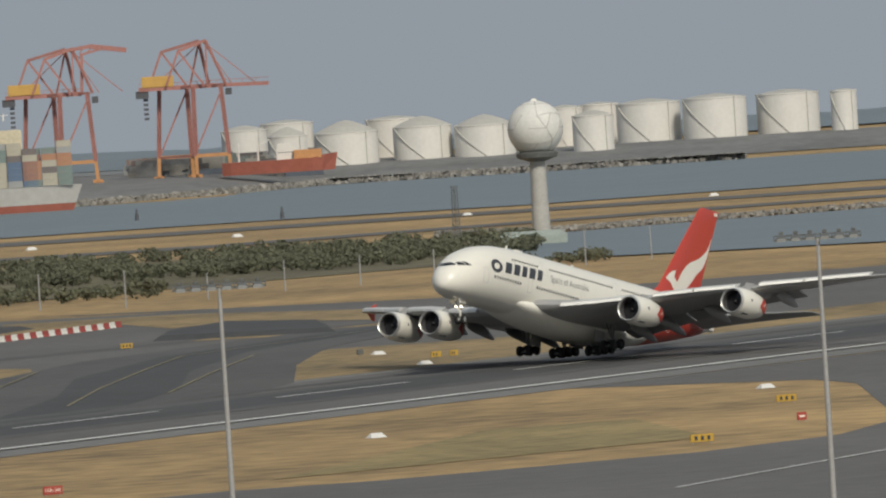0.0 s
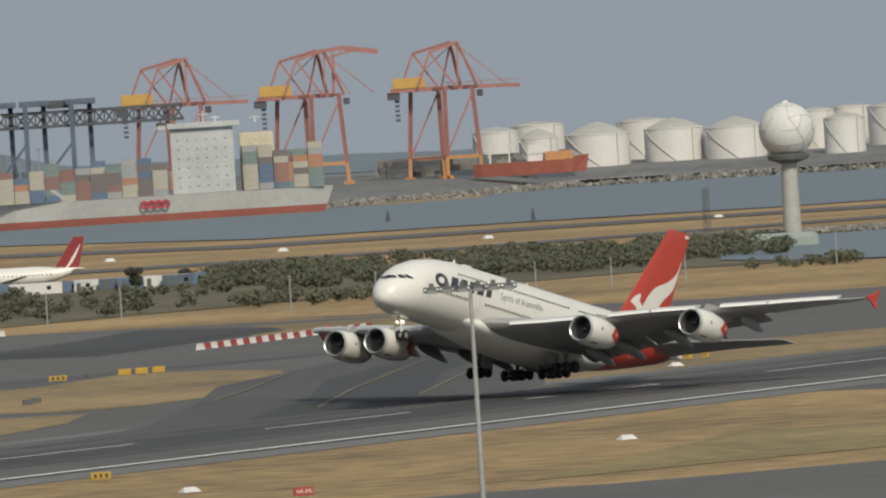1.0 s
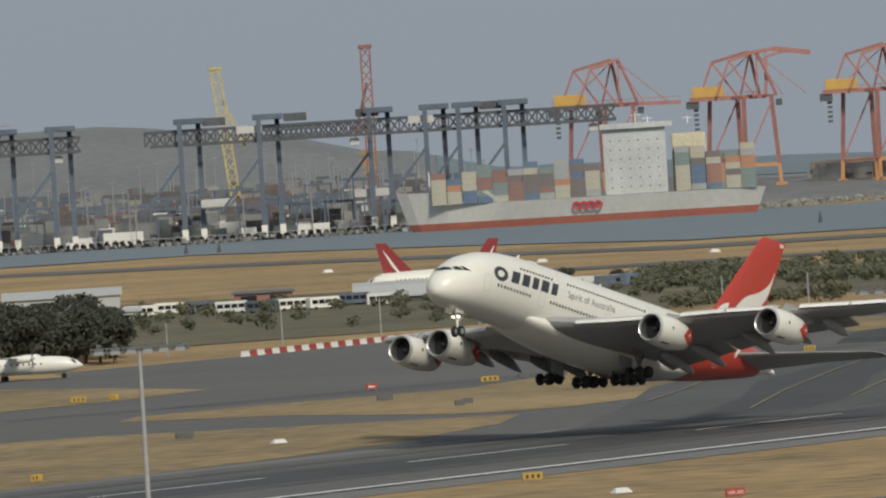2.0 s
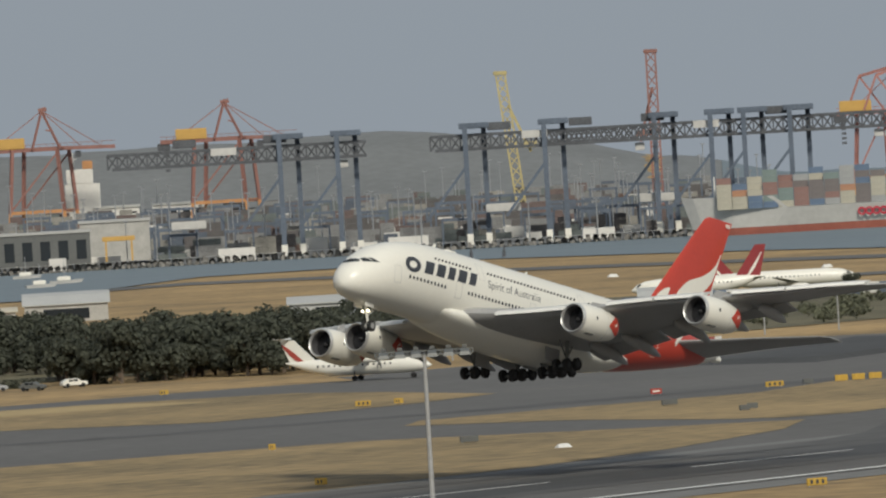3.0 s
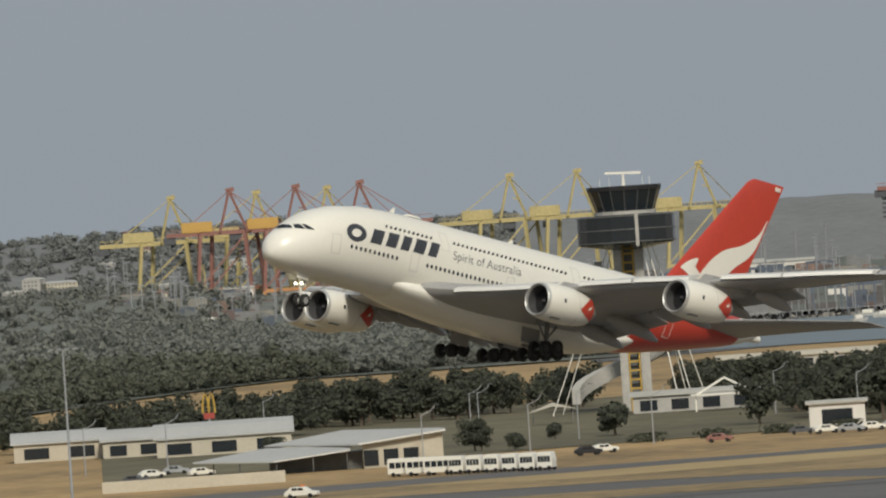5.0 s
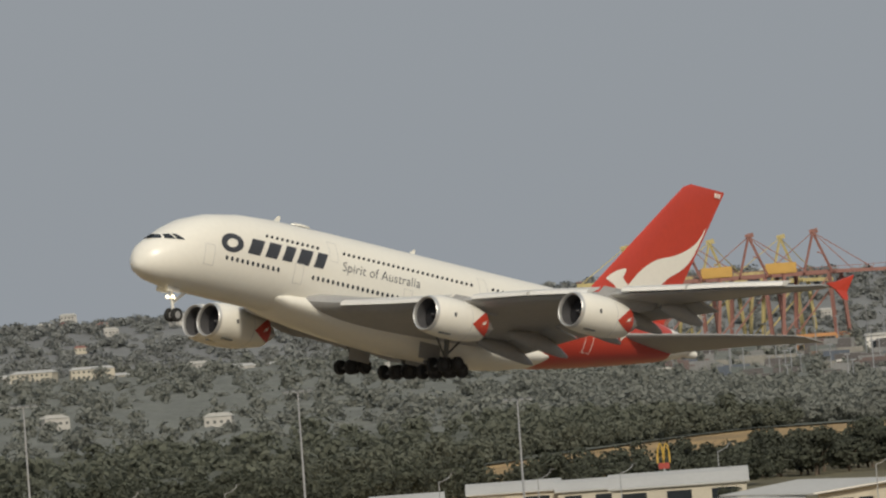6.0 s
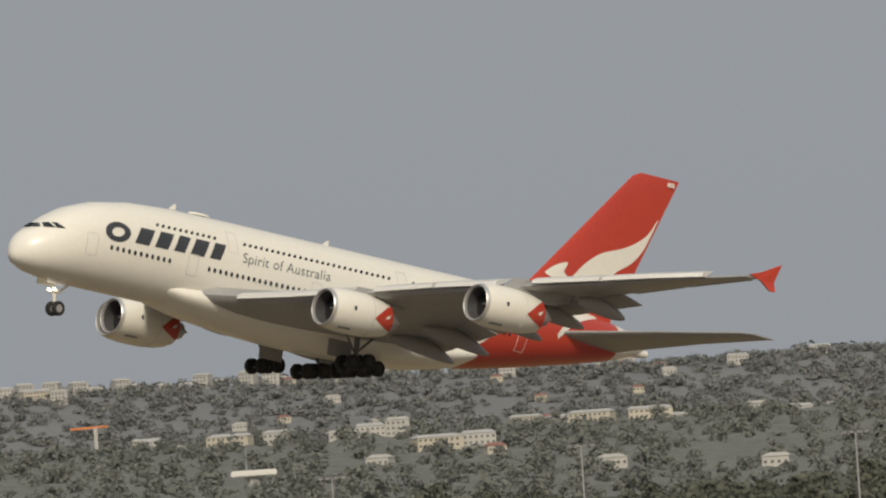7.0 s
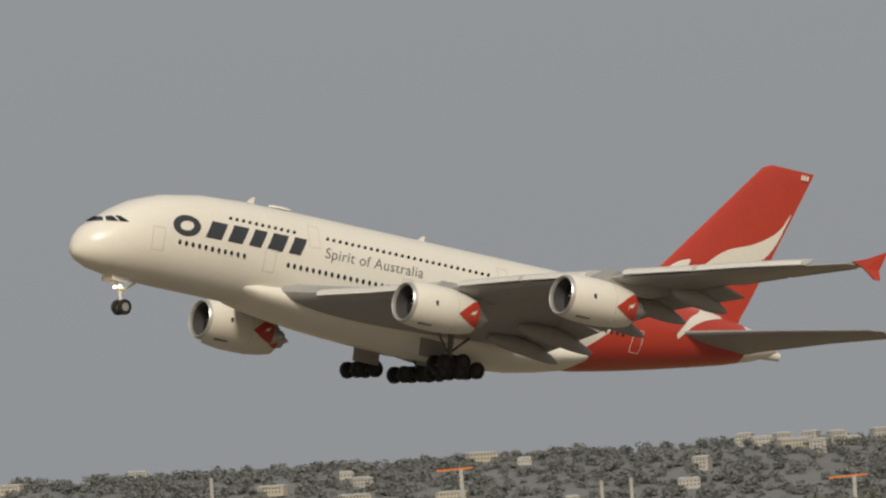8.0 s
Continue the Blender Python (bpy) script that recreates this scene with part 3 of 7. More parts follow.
    # undercarriage
    def wheel(parent, x, port, z, r, w):
        bm = bmesh.new()
        revolve(bm, [(-w / 2, r * 0.55), (-w / 2, r * 0.86), (-w * 0.3, r), (w * 0.3, r), (w / 2, r * 0.86), (w / 2, r * 0.55)], bp(x, port, z), "Y", 20)
        wh = part("wheel", bm, "rubber", parent, smooth=True)
        bm = bmesh.new()
        revolve(bm, [(-w * 0.44, 0.03), (-w * 0.46, r * 0.3), (-w * 0.4, r * 0.56), (w * 0.4, r * 0.56), (w * 0.46, r * 0.3), (w * 0.44, 0.03)], bp(x, port, z), "Y", 16)
        part("rim", bm, "wing" if r < 0.68 else "dark", wh, "pale metal rim", smooth=True)

    bm = bmesh.new()
    tube(bm, bp(4.6, 0, 3.2), bp(5.35, 0, 0.55), 0.16, 0.13)
    beam(bm, bp(5.3, -0.55, 0.5), bp(5.3, 0.55, 0.5), 0.16)
    tube(bm, bp(6.6, 0.25, 2.9), bp(5.15, 0.1, 1.6), 0.06)
    tube(bm, bp(6.6, -0.25, 2.9), bp(5.15, -0.1, 1.6), 0.06)
    beam(bm, bp(5.0, -0.5, 1.95), bp(5.0, 0.5, 1.95), 0.14)
    ng = part("nose_gear", bm, "white", jet, "white nose undercarriage leg")
    for y in (0.42, -0.42):
        wheel(ng, 5.35, y, 0.5, 0.63, 0.42)
    for y in (0.38, -0.38):
        bm = bmesh.new()
        revolve(bm, [(-0.14, 0.02), (-0.13, 0.1), (0.0, 0.14), (0.1, 0.08)], bp(4.75, y, 2.05), "X", 12)
        part("landing_light", bm, "glow", ng, "lit landing light")
    for y in (0.75, -0.75):
        bm = bmesh.new()
        box(bm, bp(4.4, y, 2.65), (1.5, 0.06, 0.5))
        part("gear_door", bm, "white", jet)
    for s in (1, -1):
        for x, y, axles in ((33.3, 6.2 * s, (-0.87, 0.87)), (36.4, 2.65 * s, (-1.7, 0, 1.7))):
            bm = bmesh.new()
            tilt = -0.2
            tube(bm, bp(x - 0.1, y, 3.4), bp(x, y, 0.75), 0.27, 0.2)
            beam(bm, bp(x + axles[0] - 0.1, y, 0.6 + tilt * axles[0] * -1), bp(x + axles[-1] + 0.1, y, 0.6 - tilt * axles[-1]), 0.3)
            tube(bm, bp(x + 2.6, y * 0.8, 3.2), bp(x + 0.1, y, 1.6), 0.1)
            tube(bm, bp(x - 1.6, y, 3.2), bp(x - 0.1, y, 1.3), 0.09)
            for dx in axles:
                beam(bm, bp(x + dx, y - 0.95, 0.55 - tilt * dx), bp(x + dx, y + 0.95, 0.55 - tilt * dx), 0.14)
            g = part("main_gear", bm, "lampgrey", jet, "grey main undercarriage leg")
            for dx in axles:
                for o in (0.72, -0.72):
                    wheel(g, x + dx, y + o, 0.65 - tilt * dx, 0.7, 0.52)
        for x, y, sx, sz in ((32.6, 4.7, 2.6, 1.5), (37.0, 1.2, 3.6, 1.1)):
            bm = bmesh.new()
            box(bm, bp(x, y * s, 1.75), (sx, 0.07, sz), bevel=0.02)
            part("gear_door", bm, "grey", jet)
    return jet


def nac_r(x):
    """The nacelle's radius behind its fan."""
    return 1.84 - 0.123 * (x - 4.3) if x < 5.6 else 1.68 - 0.23 * (x - 5.6)


def fin_t(u):
    return 2.2 * (0.2969 * math.sqrt(u) - 0.126 * u - 0.3516 * u * u + 0.2843 * u ** 3 - 0.1015 * u ** 4) + 0.01


def along(pts, u):
    """A point on a smooth curve through a few corners."""
    s = u * (len(pts) - 1)
    i = min(int(s), len(pts) - 2)
    w = s - i
    p0, p1, p2, p3 = pts[max(0, i - 1)], pts[i], pts[i + 1], pts[min(len(pts) - 1, i + 2)]
    return [0.5 * (2 * p1[j] + (p2[j] - p0[j]) * w + (2 * p0[j] - 5 * p1[j] + 4 * p2[j] - p3[j]) * w * w + (3 * p1[j] - p0[j] - 3 * p2[j] + p3[j]) * w ** 3) for j in (0, 1)]


jet = airliner()


# ---- airfield paving ----
M["asphalt"] = mat("grey_asphalt", (0.112, 0.108, 0.102), 0.85, scale=0.015, vary=0.22, bump=0.1, fine=20)
M["rubbered"] = mat("rubber_stained_asphalt", (0.055, 0.055, 0.055), 0.8, scale=0.02, vary=0.25, fine=12)
M["scuffed"] = mat("scuffed_asphalt", (0.085, 0.083, 0.08), 0.85, scale=0.02, vary=0.25, fine=12)
M["shoulder"] = mat("pale_asphalt_shoulder", (0.165, 0.163, 0.155), 0.85, scale=0.02, vary=0.15, fine=16)
M["linepaint"] = mat("worn_white_line", (0.72, 0.72, 0.69), 0.7, scale=0.4, vary=0.15)
M["yellowline"] = mat("worn_yellow_line", (0.24, 0.21, 0.12), 0.7, scale=0.4, vary=0.2)
M["greengrass"] = mat("greenish_grass", (0.19, 0.155, 0.065), 0.9, scale=0.03, vary=0.3, tint=(0.29, 0.22, 0.095), fine=12)
M["islandgrass"] = mat("olive_dry_grass", (0.155, 0.125, 0.066), 0.9, scale=0.02, vary=0.35, tint=(0.29, 0.205, 0.095), bump=0.3, fine=14)
M["palegrass"] = mat("pale_dry_grass", (0.36, 0.27, 0.13), 0.9, scale=0.03, vary=0.2, fine=12)


def rw(x, off):
    """A point beside the runway's centre line, at X = x."""
    return (x, 611 + 0.05 * (x - 900) + off)


def strip(name, x0, x1, o0, o1, z, material, label, category):
    return patch(name, [rw(x0, o0), rw(x1, o0), rw(x1, o1), rw(x0, o1)], z, material, label, category)


strip("runway", -400, 2600, -47, 33, 0.05, "shoulder", "grey asphalt runway with pale shoulders", "runway")
strip("runway_surface", -400, 2600, -37, 27, 0.08, "asphalt", "grey asphalt running surface", "runway")
strip("tyre_marks", -400, 2600, -17, 12, 0.12, "scuffed", "scuffed band along the runway", "tyre marks")
strip("tyre_marks", -400, 2600, -12, 7, 0.13, "rubbered", "dark rubber streak along the runway", "tyre marks")
strip("tyre_streak", -400, 2600, 16, 20, 0.12, "scuffed", "narrow dark rubber streak", "tyre marks")
strip("edge_line", -400, 2600, -35.6, -33.9, 0.16, "linepaint", "white painted runway edge line", "road marking")
for k in range(-12, 30):
    strip("centre_dash", 898 + 61 * k, 898 + 61 * k + 33, -0.38, 0.38, 0.16, "linepaint", "white painted centre dash", "road marking")

paved = [
    ("apron", [(560, 330), (620, 512), (690, 485), (726, 471), (736, 460), (768, 445), (793, 444), (828, 456), (857, 474), (925, 515), (942, 530), (948, 566), (1500, 590), (1500, 200)]),
    ("taxiway", [(400, 610), (1900, 690), (1900, 760), (1500, 825), (1400, 870), (1413, 925), (1400, 1012), (1330, 994), (1262, 990), (1240, 968), (1222, 978), (1190, 984), (1150, 994), (1110, 1020), (900, 1120), (700, 1200), (400, 1200)]),
    ("perimeter_road", [(1395, 872), (1411, 790), (1900, 640), (1900, 670), (1495, 820), (1420, 872), (1430, 970)]),
]
for k, (n, pts) in enumerate(paved):
    patch(n, pts, 0.03 + 0.004 * k, "asphalt", "worn grey asphalt paving", n.replace("_", " "))
# grass islands between the turn-offs
islands = [
    [(987, 712), (985, 700), (993, 696), (1022, 702), (1055, 722), (1105, 748), (1121, 759), (1133, 780), (1131, 795), (1090, 780), (1060, 787), (1025, 790), (1006, 778), (1005, 748)],
    [(975, 690), (965, 712), (955, 745), (925, 758), (899, 770), (850, 815), (760, 890), (500, 890), (500, 622), (809, 638), (855, 643), (894, 652), (945, 672)],
    [(1060, 1002), (1132, 976), (1160, 962), (1180, 935), (1168, 908), (1135, 860), (1100, 850), (1052, 848), (1050, 880), (1040, 930), (960, 1020)],
    [(996, 652), (1030, 667), (1060, 682), (1110, 712), (1146, 724), (1164, 707), (1230, 692), (1500, 700), (1500, 676), (1087, 651), (1020, 649)],
    [(1222, 798), (1227, 775), (1285, 777), (1330, 800), (1259, 794), (1241, 803)],
    [(1306, 890), (1383, 942), (1396, 912), (1366, 856), (1296, 810), (1325, 855), (1303, 854), (1348, 894)],
    [(990, 854), (1009, 852), (1022, 882), (1000, 905), (940, 960), (880, 990)],
]
for pts in islands:
    patch("grass_island", pts, 0.075, "islandgrass", "dry olive-brown grass island between taxiways", "grass")
# rubber laid down through the turn-off, darker towards its middle
for w_, z, material in ((46, 0.085, "scuffed"), (30, 0.1, "scuffed"), (16, 0.11, "rubbered")):
    line = [(850, 606), (930, 628), (1000, 664), (1070, 708), (1150, 748), (1260, 782)]
    side_ = [[], []]
    for k, (x, y) in enumerate(line):
        (xa, ya), (xb, yb) = line[max(0, k - 1)], line[min(len(line) - 1, k + 1)]
        n_ = math.hypot(xb - xa, yb - ya)
        h = w_ / 2 * (0.25 + 0.75 * math.sin(math.pi * (k + 0.6) / (len(line) + 0.2)))
        for j, sg in ((0, 1), (1, -1)):
            side_[j].append((x - sg * (yb - ya) / n_ * h, y + sg * (xb - xa) / n_ * h))
    patch("tyre_marks", side_[0] + side_[1][::-1], z, material, "dark rubber marks through the turn-off", "tyre marks")
for pts in ([(1245, 905), (1300, 925), (1370, 957), (1345, 909), (1275, 885), (1235, 871)], [(1232, 811), (1262, 829), (1310, 848), (1289, 815), (1234, 778)]):
    bm = bmesh.new()
    cx, cy = sum(x for x, y in pts) / len(pts), sum(y for x, y in pts) / len(pts)
    loft(bm, [[(x, y, 0.02) for x, y in pts], [(cx + (x - cx) * 0.9, cy + (y - cy) * 0.9, 0.8) for x, y in pts]])
    tagged(part("dark_bund", bm, "rubbered"), "low dark sheeted mound of the works area", "works area", kind="structure")


def painted_line(pts, w, z, material, label):
    """A thin painted line along a few corners."""
    for (x0, y0), (x1, y1) in zip(pts, pts[1:]):
        n = math.hypot(x1 - x0, y1 - y0)
        dx, dy = -(y1 - y0) / n * w / 2, (x1 - x0) / n * w / 2
        patch("painted_line", [(x0 - dx, y0 - dy), (x1 - dx, y1 - dy), (x1 + dx, y1 + dy), (x0 + dx, y0 + dy)], z, material, label, "road marking")


for pts in ([(960, 645), (1020, 680), (1092, 720), (1144, 748), (1230, 770)], [(992, 651), (1062, 690), (1132, 728)], [(1000, 688), (1032, 705), (1102, 745)], [(1085, 905), (1100, 875), (1165, 850)]):
    painted_line(pts, 0.36, 0.2, "yellowline", "worn yellow taxiway line")
painted_line([(700, 1040), (960, 862), (1000, 826), (1060, 806), (1150, 802), (1300, 792)], 10, 0.06, "scuffed", "scuffed band along the taxiway")
painted_line([(700, 408), (760, 419), (830, 421)], 0.4, 0.12, "linepaint", "thin white apron line")
patch("green_grass", [(745, 478), (800, 462), (850, 500), (840, 512), (780, 490)], 0.06, "greengrass", "strip of greener grass", "grass")
patch("pale_grass", [(1060, 998), (1132, 972), (1158, 958), (1150, 925), (1060, 960)], 0.1, "palegrass", "pale mown dry grass", "grass")


def belt(name, knots, z, material, label, category, height=None):
    """A sheet between a near and a far edge, given as (bearing, near distance, far distance)."""
    bm = bmesh.new()
    rows = []
    for (a0, n0, f0), (a1, n1, f1) in zip(knots, knots[1:]):
        steps = max(2, int(abs(a1 - a0) * 8))
        for i in range(steps):
            w = i / steps
            rows.append((a0 + (a1 - a0) * w, n0 + (n1 - n0) * w, f0 + (f1 - f0) * w))
    rows.append(knots[-1])
    m = 12 if height else 1
    vs = [[bm.verts.new(at(a, n + (f - n) * k / m, z + (height(a, n + (f - n) * k / m) if height else 0))) for k in range(m + 1)] for a, n, f in rows]
    for r0, r1 in zip(vs, vs[1:]):
        for k in range(m):
            bm.faces.new((r0[k], r0[k + 1], r1[k + 1], r1[k]))
    return tagged(part(name, bm, material, smooth=bool(height)), label, category, kind="structure")


belt("bay_water", [(46.9, 3000, 4000), (48.5, 3050, 4000), (50, 3000, 3990), (51.1, 3450, 3990), (52.85, 3500, 3985), (54.5, 3250, 3985), (55.8, 3020, 3985), (57.0, 3040, 4120), (57.8, 3040, 4360), (59, 3020, 4420), (61, 3110, 4440), (68, 3110, 4440)],
     0.3, "water", "grey-blue water of the bay", "water")
belt("inlet_water", [(58.6, 2060, 2230), (59.2, 1980, 2360), (60, 1960, 2400), (61.2, 1940, 2450), (68, 1940, 2450)], 0.3, "water", "calm grey-blue inlet water", "water")
belt("far_runway", [(48, 2900, 2980), (51, 3200, 3290), (53, 3060, 3150), (55.75, 2800, 2890), (59, 2840, 2920), (68, 2880, 2970)], 0.2, "asphalt", "distant asphalt runway", "runway")
belt("far_taxiway", [(54.5, 2480, 2540), (57, 2490, 2545), (61, 2660, 2720), (68, 2660, 2720)], 0.2, "asphalt", "distant asphalt taxiway", "taxiway")
M["scrub"] = mat("scrubby_ground", (0.085, 0.08, 0.046), 0.9, scale=0.02, vary=0.4, fine=10, tint=(0.135, 0.118, 0.066))
M["yardpave"] = mat("port_paving", (0.165, 0.165, 0.16), 0.85, scale=0.02, vary=0.3, fine=8)
M["woodfloor"] = mat("woodland_floor", (0.10, 0.108, 0.085), 0.95, scale=0.02, vary=0.3, fine=9)
# Blue-grey because the distance haze is put into the hill's colour.
M["hazed_hill"] = mat("wooded_hill", (0.17, 0.178, 0.18), 0.95, scale=0.02, vary=0.14, bump=0.1, fine=9)
belt("scrub_land", [(45, 1620, 2150), (46, 1640, 2150), (50, 1700, 2250), (52, 1760, 2350), (54.2, 1800, 2350), (55.3, 1860, 2330), (58.4, 1990, 2300), (59.1, 1990, 2100)], 0.12, "scrub", "scrubby ground with low dry bushes", "scrub land")
belt("woodland_floor", [(25, 1850, 4640), (40, 1850, 4640), (43, 2130, 4640), (45.2, 2720, 4640), (46.24, 2960, 4640), (46.9, 2970, 4200), (48.0, 2990, 3950), (48.6, 3020, 3300)], 0.5, "woodfloor", "shaded woodland floor", "woodland", land)
belt("port_yard", [(46.6, 4000, 4640), (52, 3990, 4640), (56, 3990, 4640), (57.4, 4300, 4640), (59, 4420, 4640), (68, 4430, 4640)], 0.4, "yardpave", "grey paved container yard", "port", land)
belt("wooded_hill", [(20, 4640, 4925), (47, 4640, 4925), (54.4, 4640, 4925), (57, 4640, 4700)], 0.6, "hazed_hill", "hazy wooded ridge on the horizon", "hill", land)
belt("far_sea", [(54.3, 4700, 4925), (68, 4700, 4925)], 0.9, "water", "hazy open sea", "sea", land)


M["tank_white"] = mat("marker_white", (0.66, 0.65, 0.62), 0.6, scale=0.3, vary=0.08)


# ---- airfield things ----
def light_mast(az, d, top_el, bar, heads):
    top = up(d, top_el)
    p = thing("light_mast", Matrix.Translation(at(az, d)) @ Matrix.Rotation(-radians(az), 4, "Z"), "tall galvanised floodlight mast with a crossbar of lamps", "light mast", "floodlight masts")
    bm = bmesh.new()
    tube(bm, (0, 0, 0), (0, 0, top), 0.24, 0.12, 14)
    part("pole", bm, "galv", p, smooth=True)
    bm = bmesh.new()
    beam(bm, (-bar / 2, 0, top), (bar / 2, 0, top), 0.14)
    beam(bm, (-bar / 2, 0.5, top + 0.25), (bar / 2, 0.5, top + 0.25), 0.1)
    for k in range(heads + 1):
        x = -bar / 2 + bar * k / heads
        beam(bm, (x, -0.1, top), (x, 0.6, top + 0.25), 0.07)
    part("crossbar", bm, "lampgrey", p)
    for k in range(heads):
        x = -bar / 2 + bar * (k + 0.5) / heads
        bm = bmesh.new()
        w = bar / heads * 0.36
        loft(bm, [[(x - w, -0.5, top - 0.12), (x + w, -0.5, top - 0.12), (x + w, 0.3, top + 0.02), (x - w, 0.3, top + 0.02)],
                  [(x - w * 0.7, -0.4, top + 0.1), (x + w * 0.7, -0.4, top + 0.1), (x + w * 0.7, 0.25, top + 0.3), (x - w * 0.7, 0.25, top + 0.3)]])
        part("lamp_head", bm, "lampgrey", p)
        bm = bmesh.new()
        box(bm, (x, 0.55, top + 0.42), (w * 0.9, 0.3, 0.22), bevel=0.03)
        part("ballast_box", bm, "lampgrey", p)
    return p


for az, d, el, bar, heads in ((57.07, 600, -1.03, 5.9, 6), (60.71, 620, -0.955, 5.7, 6), (52.43, 580, -1.115, 6.0, 6)):
    light_mast(az, d, el, bar, heads)
for az, d, el in ((41.82, 1500, -0.205), (43.485, 1500, -0.232), (44.81, 1450, -0.377), (40.3, 1500, -0.30)):
    light_mast(az, d, el, 4.9, 4)


def box_marker(x, y, w, h, dpt, material, name, label, category, rz=0.0):
    p = thing(name, pose(x, y, 0.05, 0, 0, rz), label, category)
    bm = bmesh.new()
    if name == "gable_marker":
        loft(bm, [[(-w / 2, -dpt / 2, 0), (w / 2, -dpt / 2, 0), (w / 2, dpt / 2, 0), (-w / 2, dpt / 2, 0)], [(-w * 0.32, -0.06, h), (w * 0.32, -0.06, h), (w * 0.32, 0.06, h), (-w * 0.32, 0.06, h)]])
        part("cover", bm, material, p)
    else:
        box(bm, (0, 0, h / 2 + 0.15), (w, dpt, h), bevel=0.03)
        part("panel", bm, material, p)
        for sx in (-1, 1):
            bm = bmesh.new()
            tube(bm, (sx * w * 0.38, 0, -0.05), (sx * w * 0.38, 0, 0.2), 0.05)
            part("leg", bm, "galv", p)
    return p


for x, y in ((922, 525), (831, 520), (748, 518), (909, 679), (1111, 694), (1060, 655)):
    box_marker(x, y, 1.9, 0.5, 1.4, "tank_white", "gable_marker", "white gable-shaped runway edge marker on grass", "marker", -30)
for az, d in ((57.2, 2690), (58.6, 2850), (55.95, 2690), (60.1, 2960), (54.9, 2700), (53.6, 2760)):  # far_marker row
    q = at(az, d)
    box_marker(q.x, q.y, 3.2, 0.9, 1.6, "tank_white", "gable_marker", "white gable-shaped marker beside the distant runway", "marker", -30)
for x, y, w in ((877, 497, 2.4), (786, 455, 2.5), (780, 551, 2.2), (1112, 792, 2.8), (821, 647, 1.4), (932, 742, 0.9), (1096, 855, 2.4), (1102, 853, 1.4), (1084, 668, 1.5), (1087, 667, 1.2), (1196, 974, 1.5), (1196, 792, 2.0), (1030, 985, 1.2)):
    s = box_marker(x, y, w, 0.75, 0.25, "yellow", "guidance_sign", "yellow taxiway guidance sign with dark marks", "airfield sign", -32)
    bm = bmesh.new()
    for k in range(2 if w < 1.6 else 3):
        box(bm, (-w * 0.28 + k * w * 0.28, -0.14, 0.52), (w * 0.13, 0.02, 0.4))
    part("marks", bm, "ink", s)
for x, y, w in ((1119, 791, 1.6), (1049, 765, 2.3), (1021, 731, 1.5), (935, 713, 2.4), (1015, 728, 1.4), (1111, 697, 0.9)):
    box_marker(x, y, w, 0.7, 0.4, "lampgrey", "equipment_box", "dark grey equipment box on the grass", "box", -30)
for k in range(3):
    box_marker(1126 + 2.6 * k, 790 - 1.2 * k, 2.0, 0.9, 0.25, "yellow", "guidance_sign", "yellow taxiway guidance sign with dark marks", "airfield sign", -32)
for x, y, w in ((729, 492, 1.9), (827, 467, 1.0), (1098, 803, 1.7)):
    s = box_marker(x, y, w, 0.8, 0.25, "signred", "mandatory_sign", "red mandatory sign with white characters", "airfield sign", -35)
    if w > 1.8:
        cu = bpy.data.curves.new("characters", "FONT")
        cu.body, cu.size, cu.align_x = "16R-34L", 0.5, "CENTER"
        tmp = new("characters", cu)
        me = bpy.data.meshes.new_from_object(tmp.evaluated_get(bpy.context.evaluated_depsgraph_get()))
        bpy.data.objects.remove(tmp)
        me.transform(pose(0, -0.15, 0.4, 90, 0, 0))
        me.materials.append(M["white"])
        new("characters", me).parent = s
    else:
        bm = bmesh.new()
        box(bm, (0, -0.14, 0.55), (w * 0.6, 0.02, 0.2))
        part("marks", bm, "white", s)


def barrier_row(x0, y0, x1, y1):
    """Red and white barriers, end to end."""
    n = int(math.hypot(x1 - x0, y1 - y0) / 3.0)
    ang = math.atan2(y1 - y0, x1 - x0)
    for k in range(n):
        w = (k + 0.5) / n
        ob = thing("barrier", Matrix.Translation((x0 + (x1 - x0) * w, y0 + (y1 - y0) * w, 0.05)) @ Matrix.Rotation(ang, 4, "Z"), ("red" if k % 2 else "white") + " plastic works barrier in a row", "barrier", "works barriers")
        bm = bmesh.new()
        loft(bm, [[(-1.48, -0.3, 0), (1.48, -0.3, 0), (1.48, 0.3, 0), (-1.48, 0.3, 0)], [(-1.48, -0.14, 0.5), (1.48, -0.14, 0.5), (1.48, 0.14, 0.5), (-1.48, 0.14, 0.5)], [(-1.48, -0.1, 1.0), (1.48, -0.1, 1.0), (1.48, 0.1, 1.0), (-1.48, 0.1, 1.0)]])
        part("shell", bm, "signred" if k % 2 else "white", ob)


barrier_row(1245, 859, 1329, 881)
barrier_row(1316, 990, 1398, 1007)
for az, d, h in ((54.5, 1760, 7), (54.95, 1770, 7), (55.98, 1780, 7), (56.5, 1760, 7), (57.0, 1795, 5), (57.47, 1825, 6), (57.93, 1835, 6), (58.38, 1840, 6), (53.9, 1765, 7), (53.3, 1700, 7), (52.6, 1690, 6), (59.3, 1900, 7), (59.7, 1920, 7)):
    ob = thing("fence_post", Matrix.Translation(at(az, d)), "thin grey post beside the airfield fence", "post", "fence posts")
    bm = bmesh.new()
    tube(bm, (0, 0, 0), (0, 0, h), 0.16, 0.12, 8)
    part("pole", bm, "galv", ob)


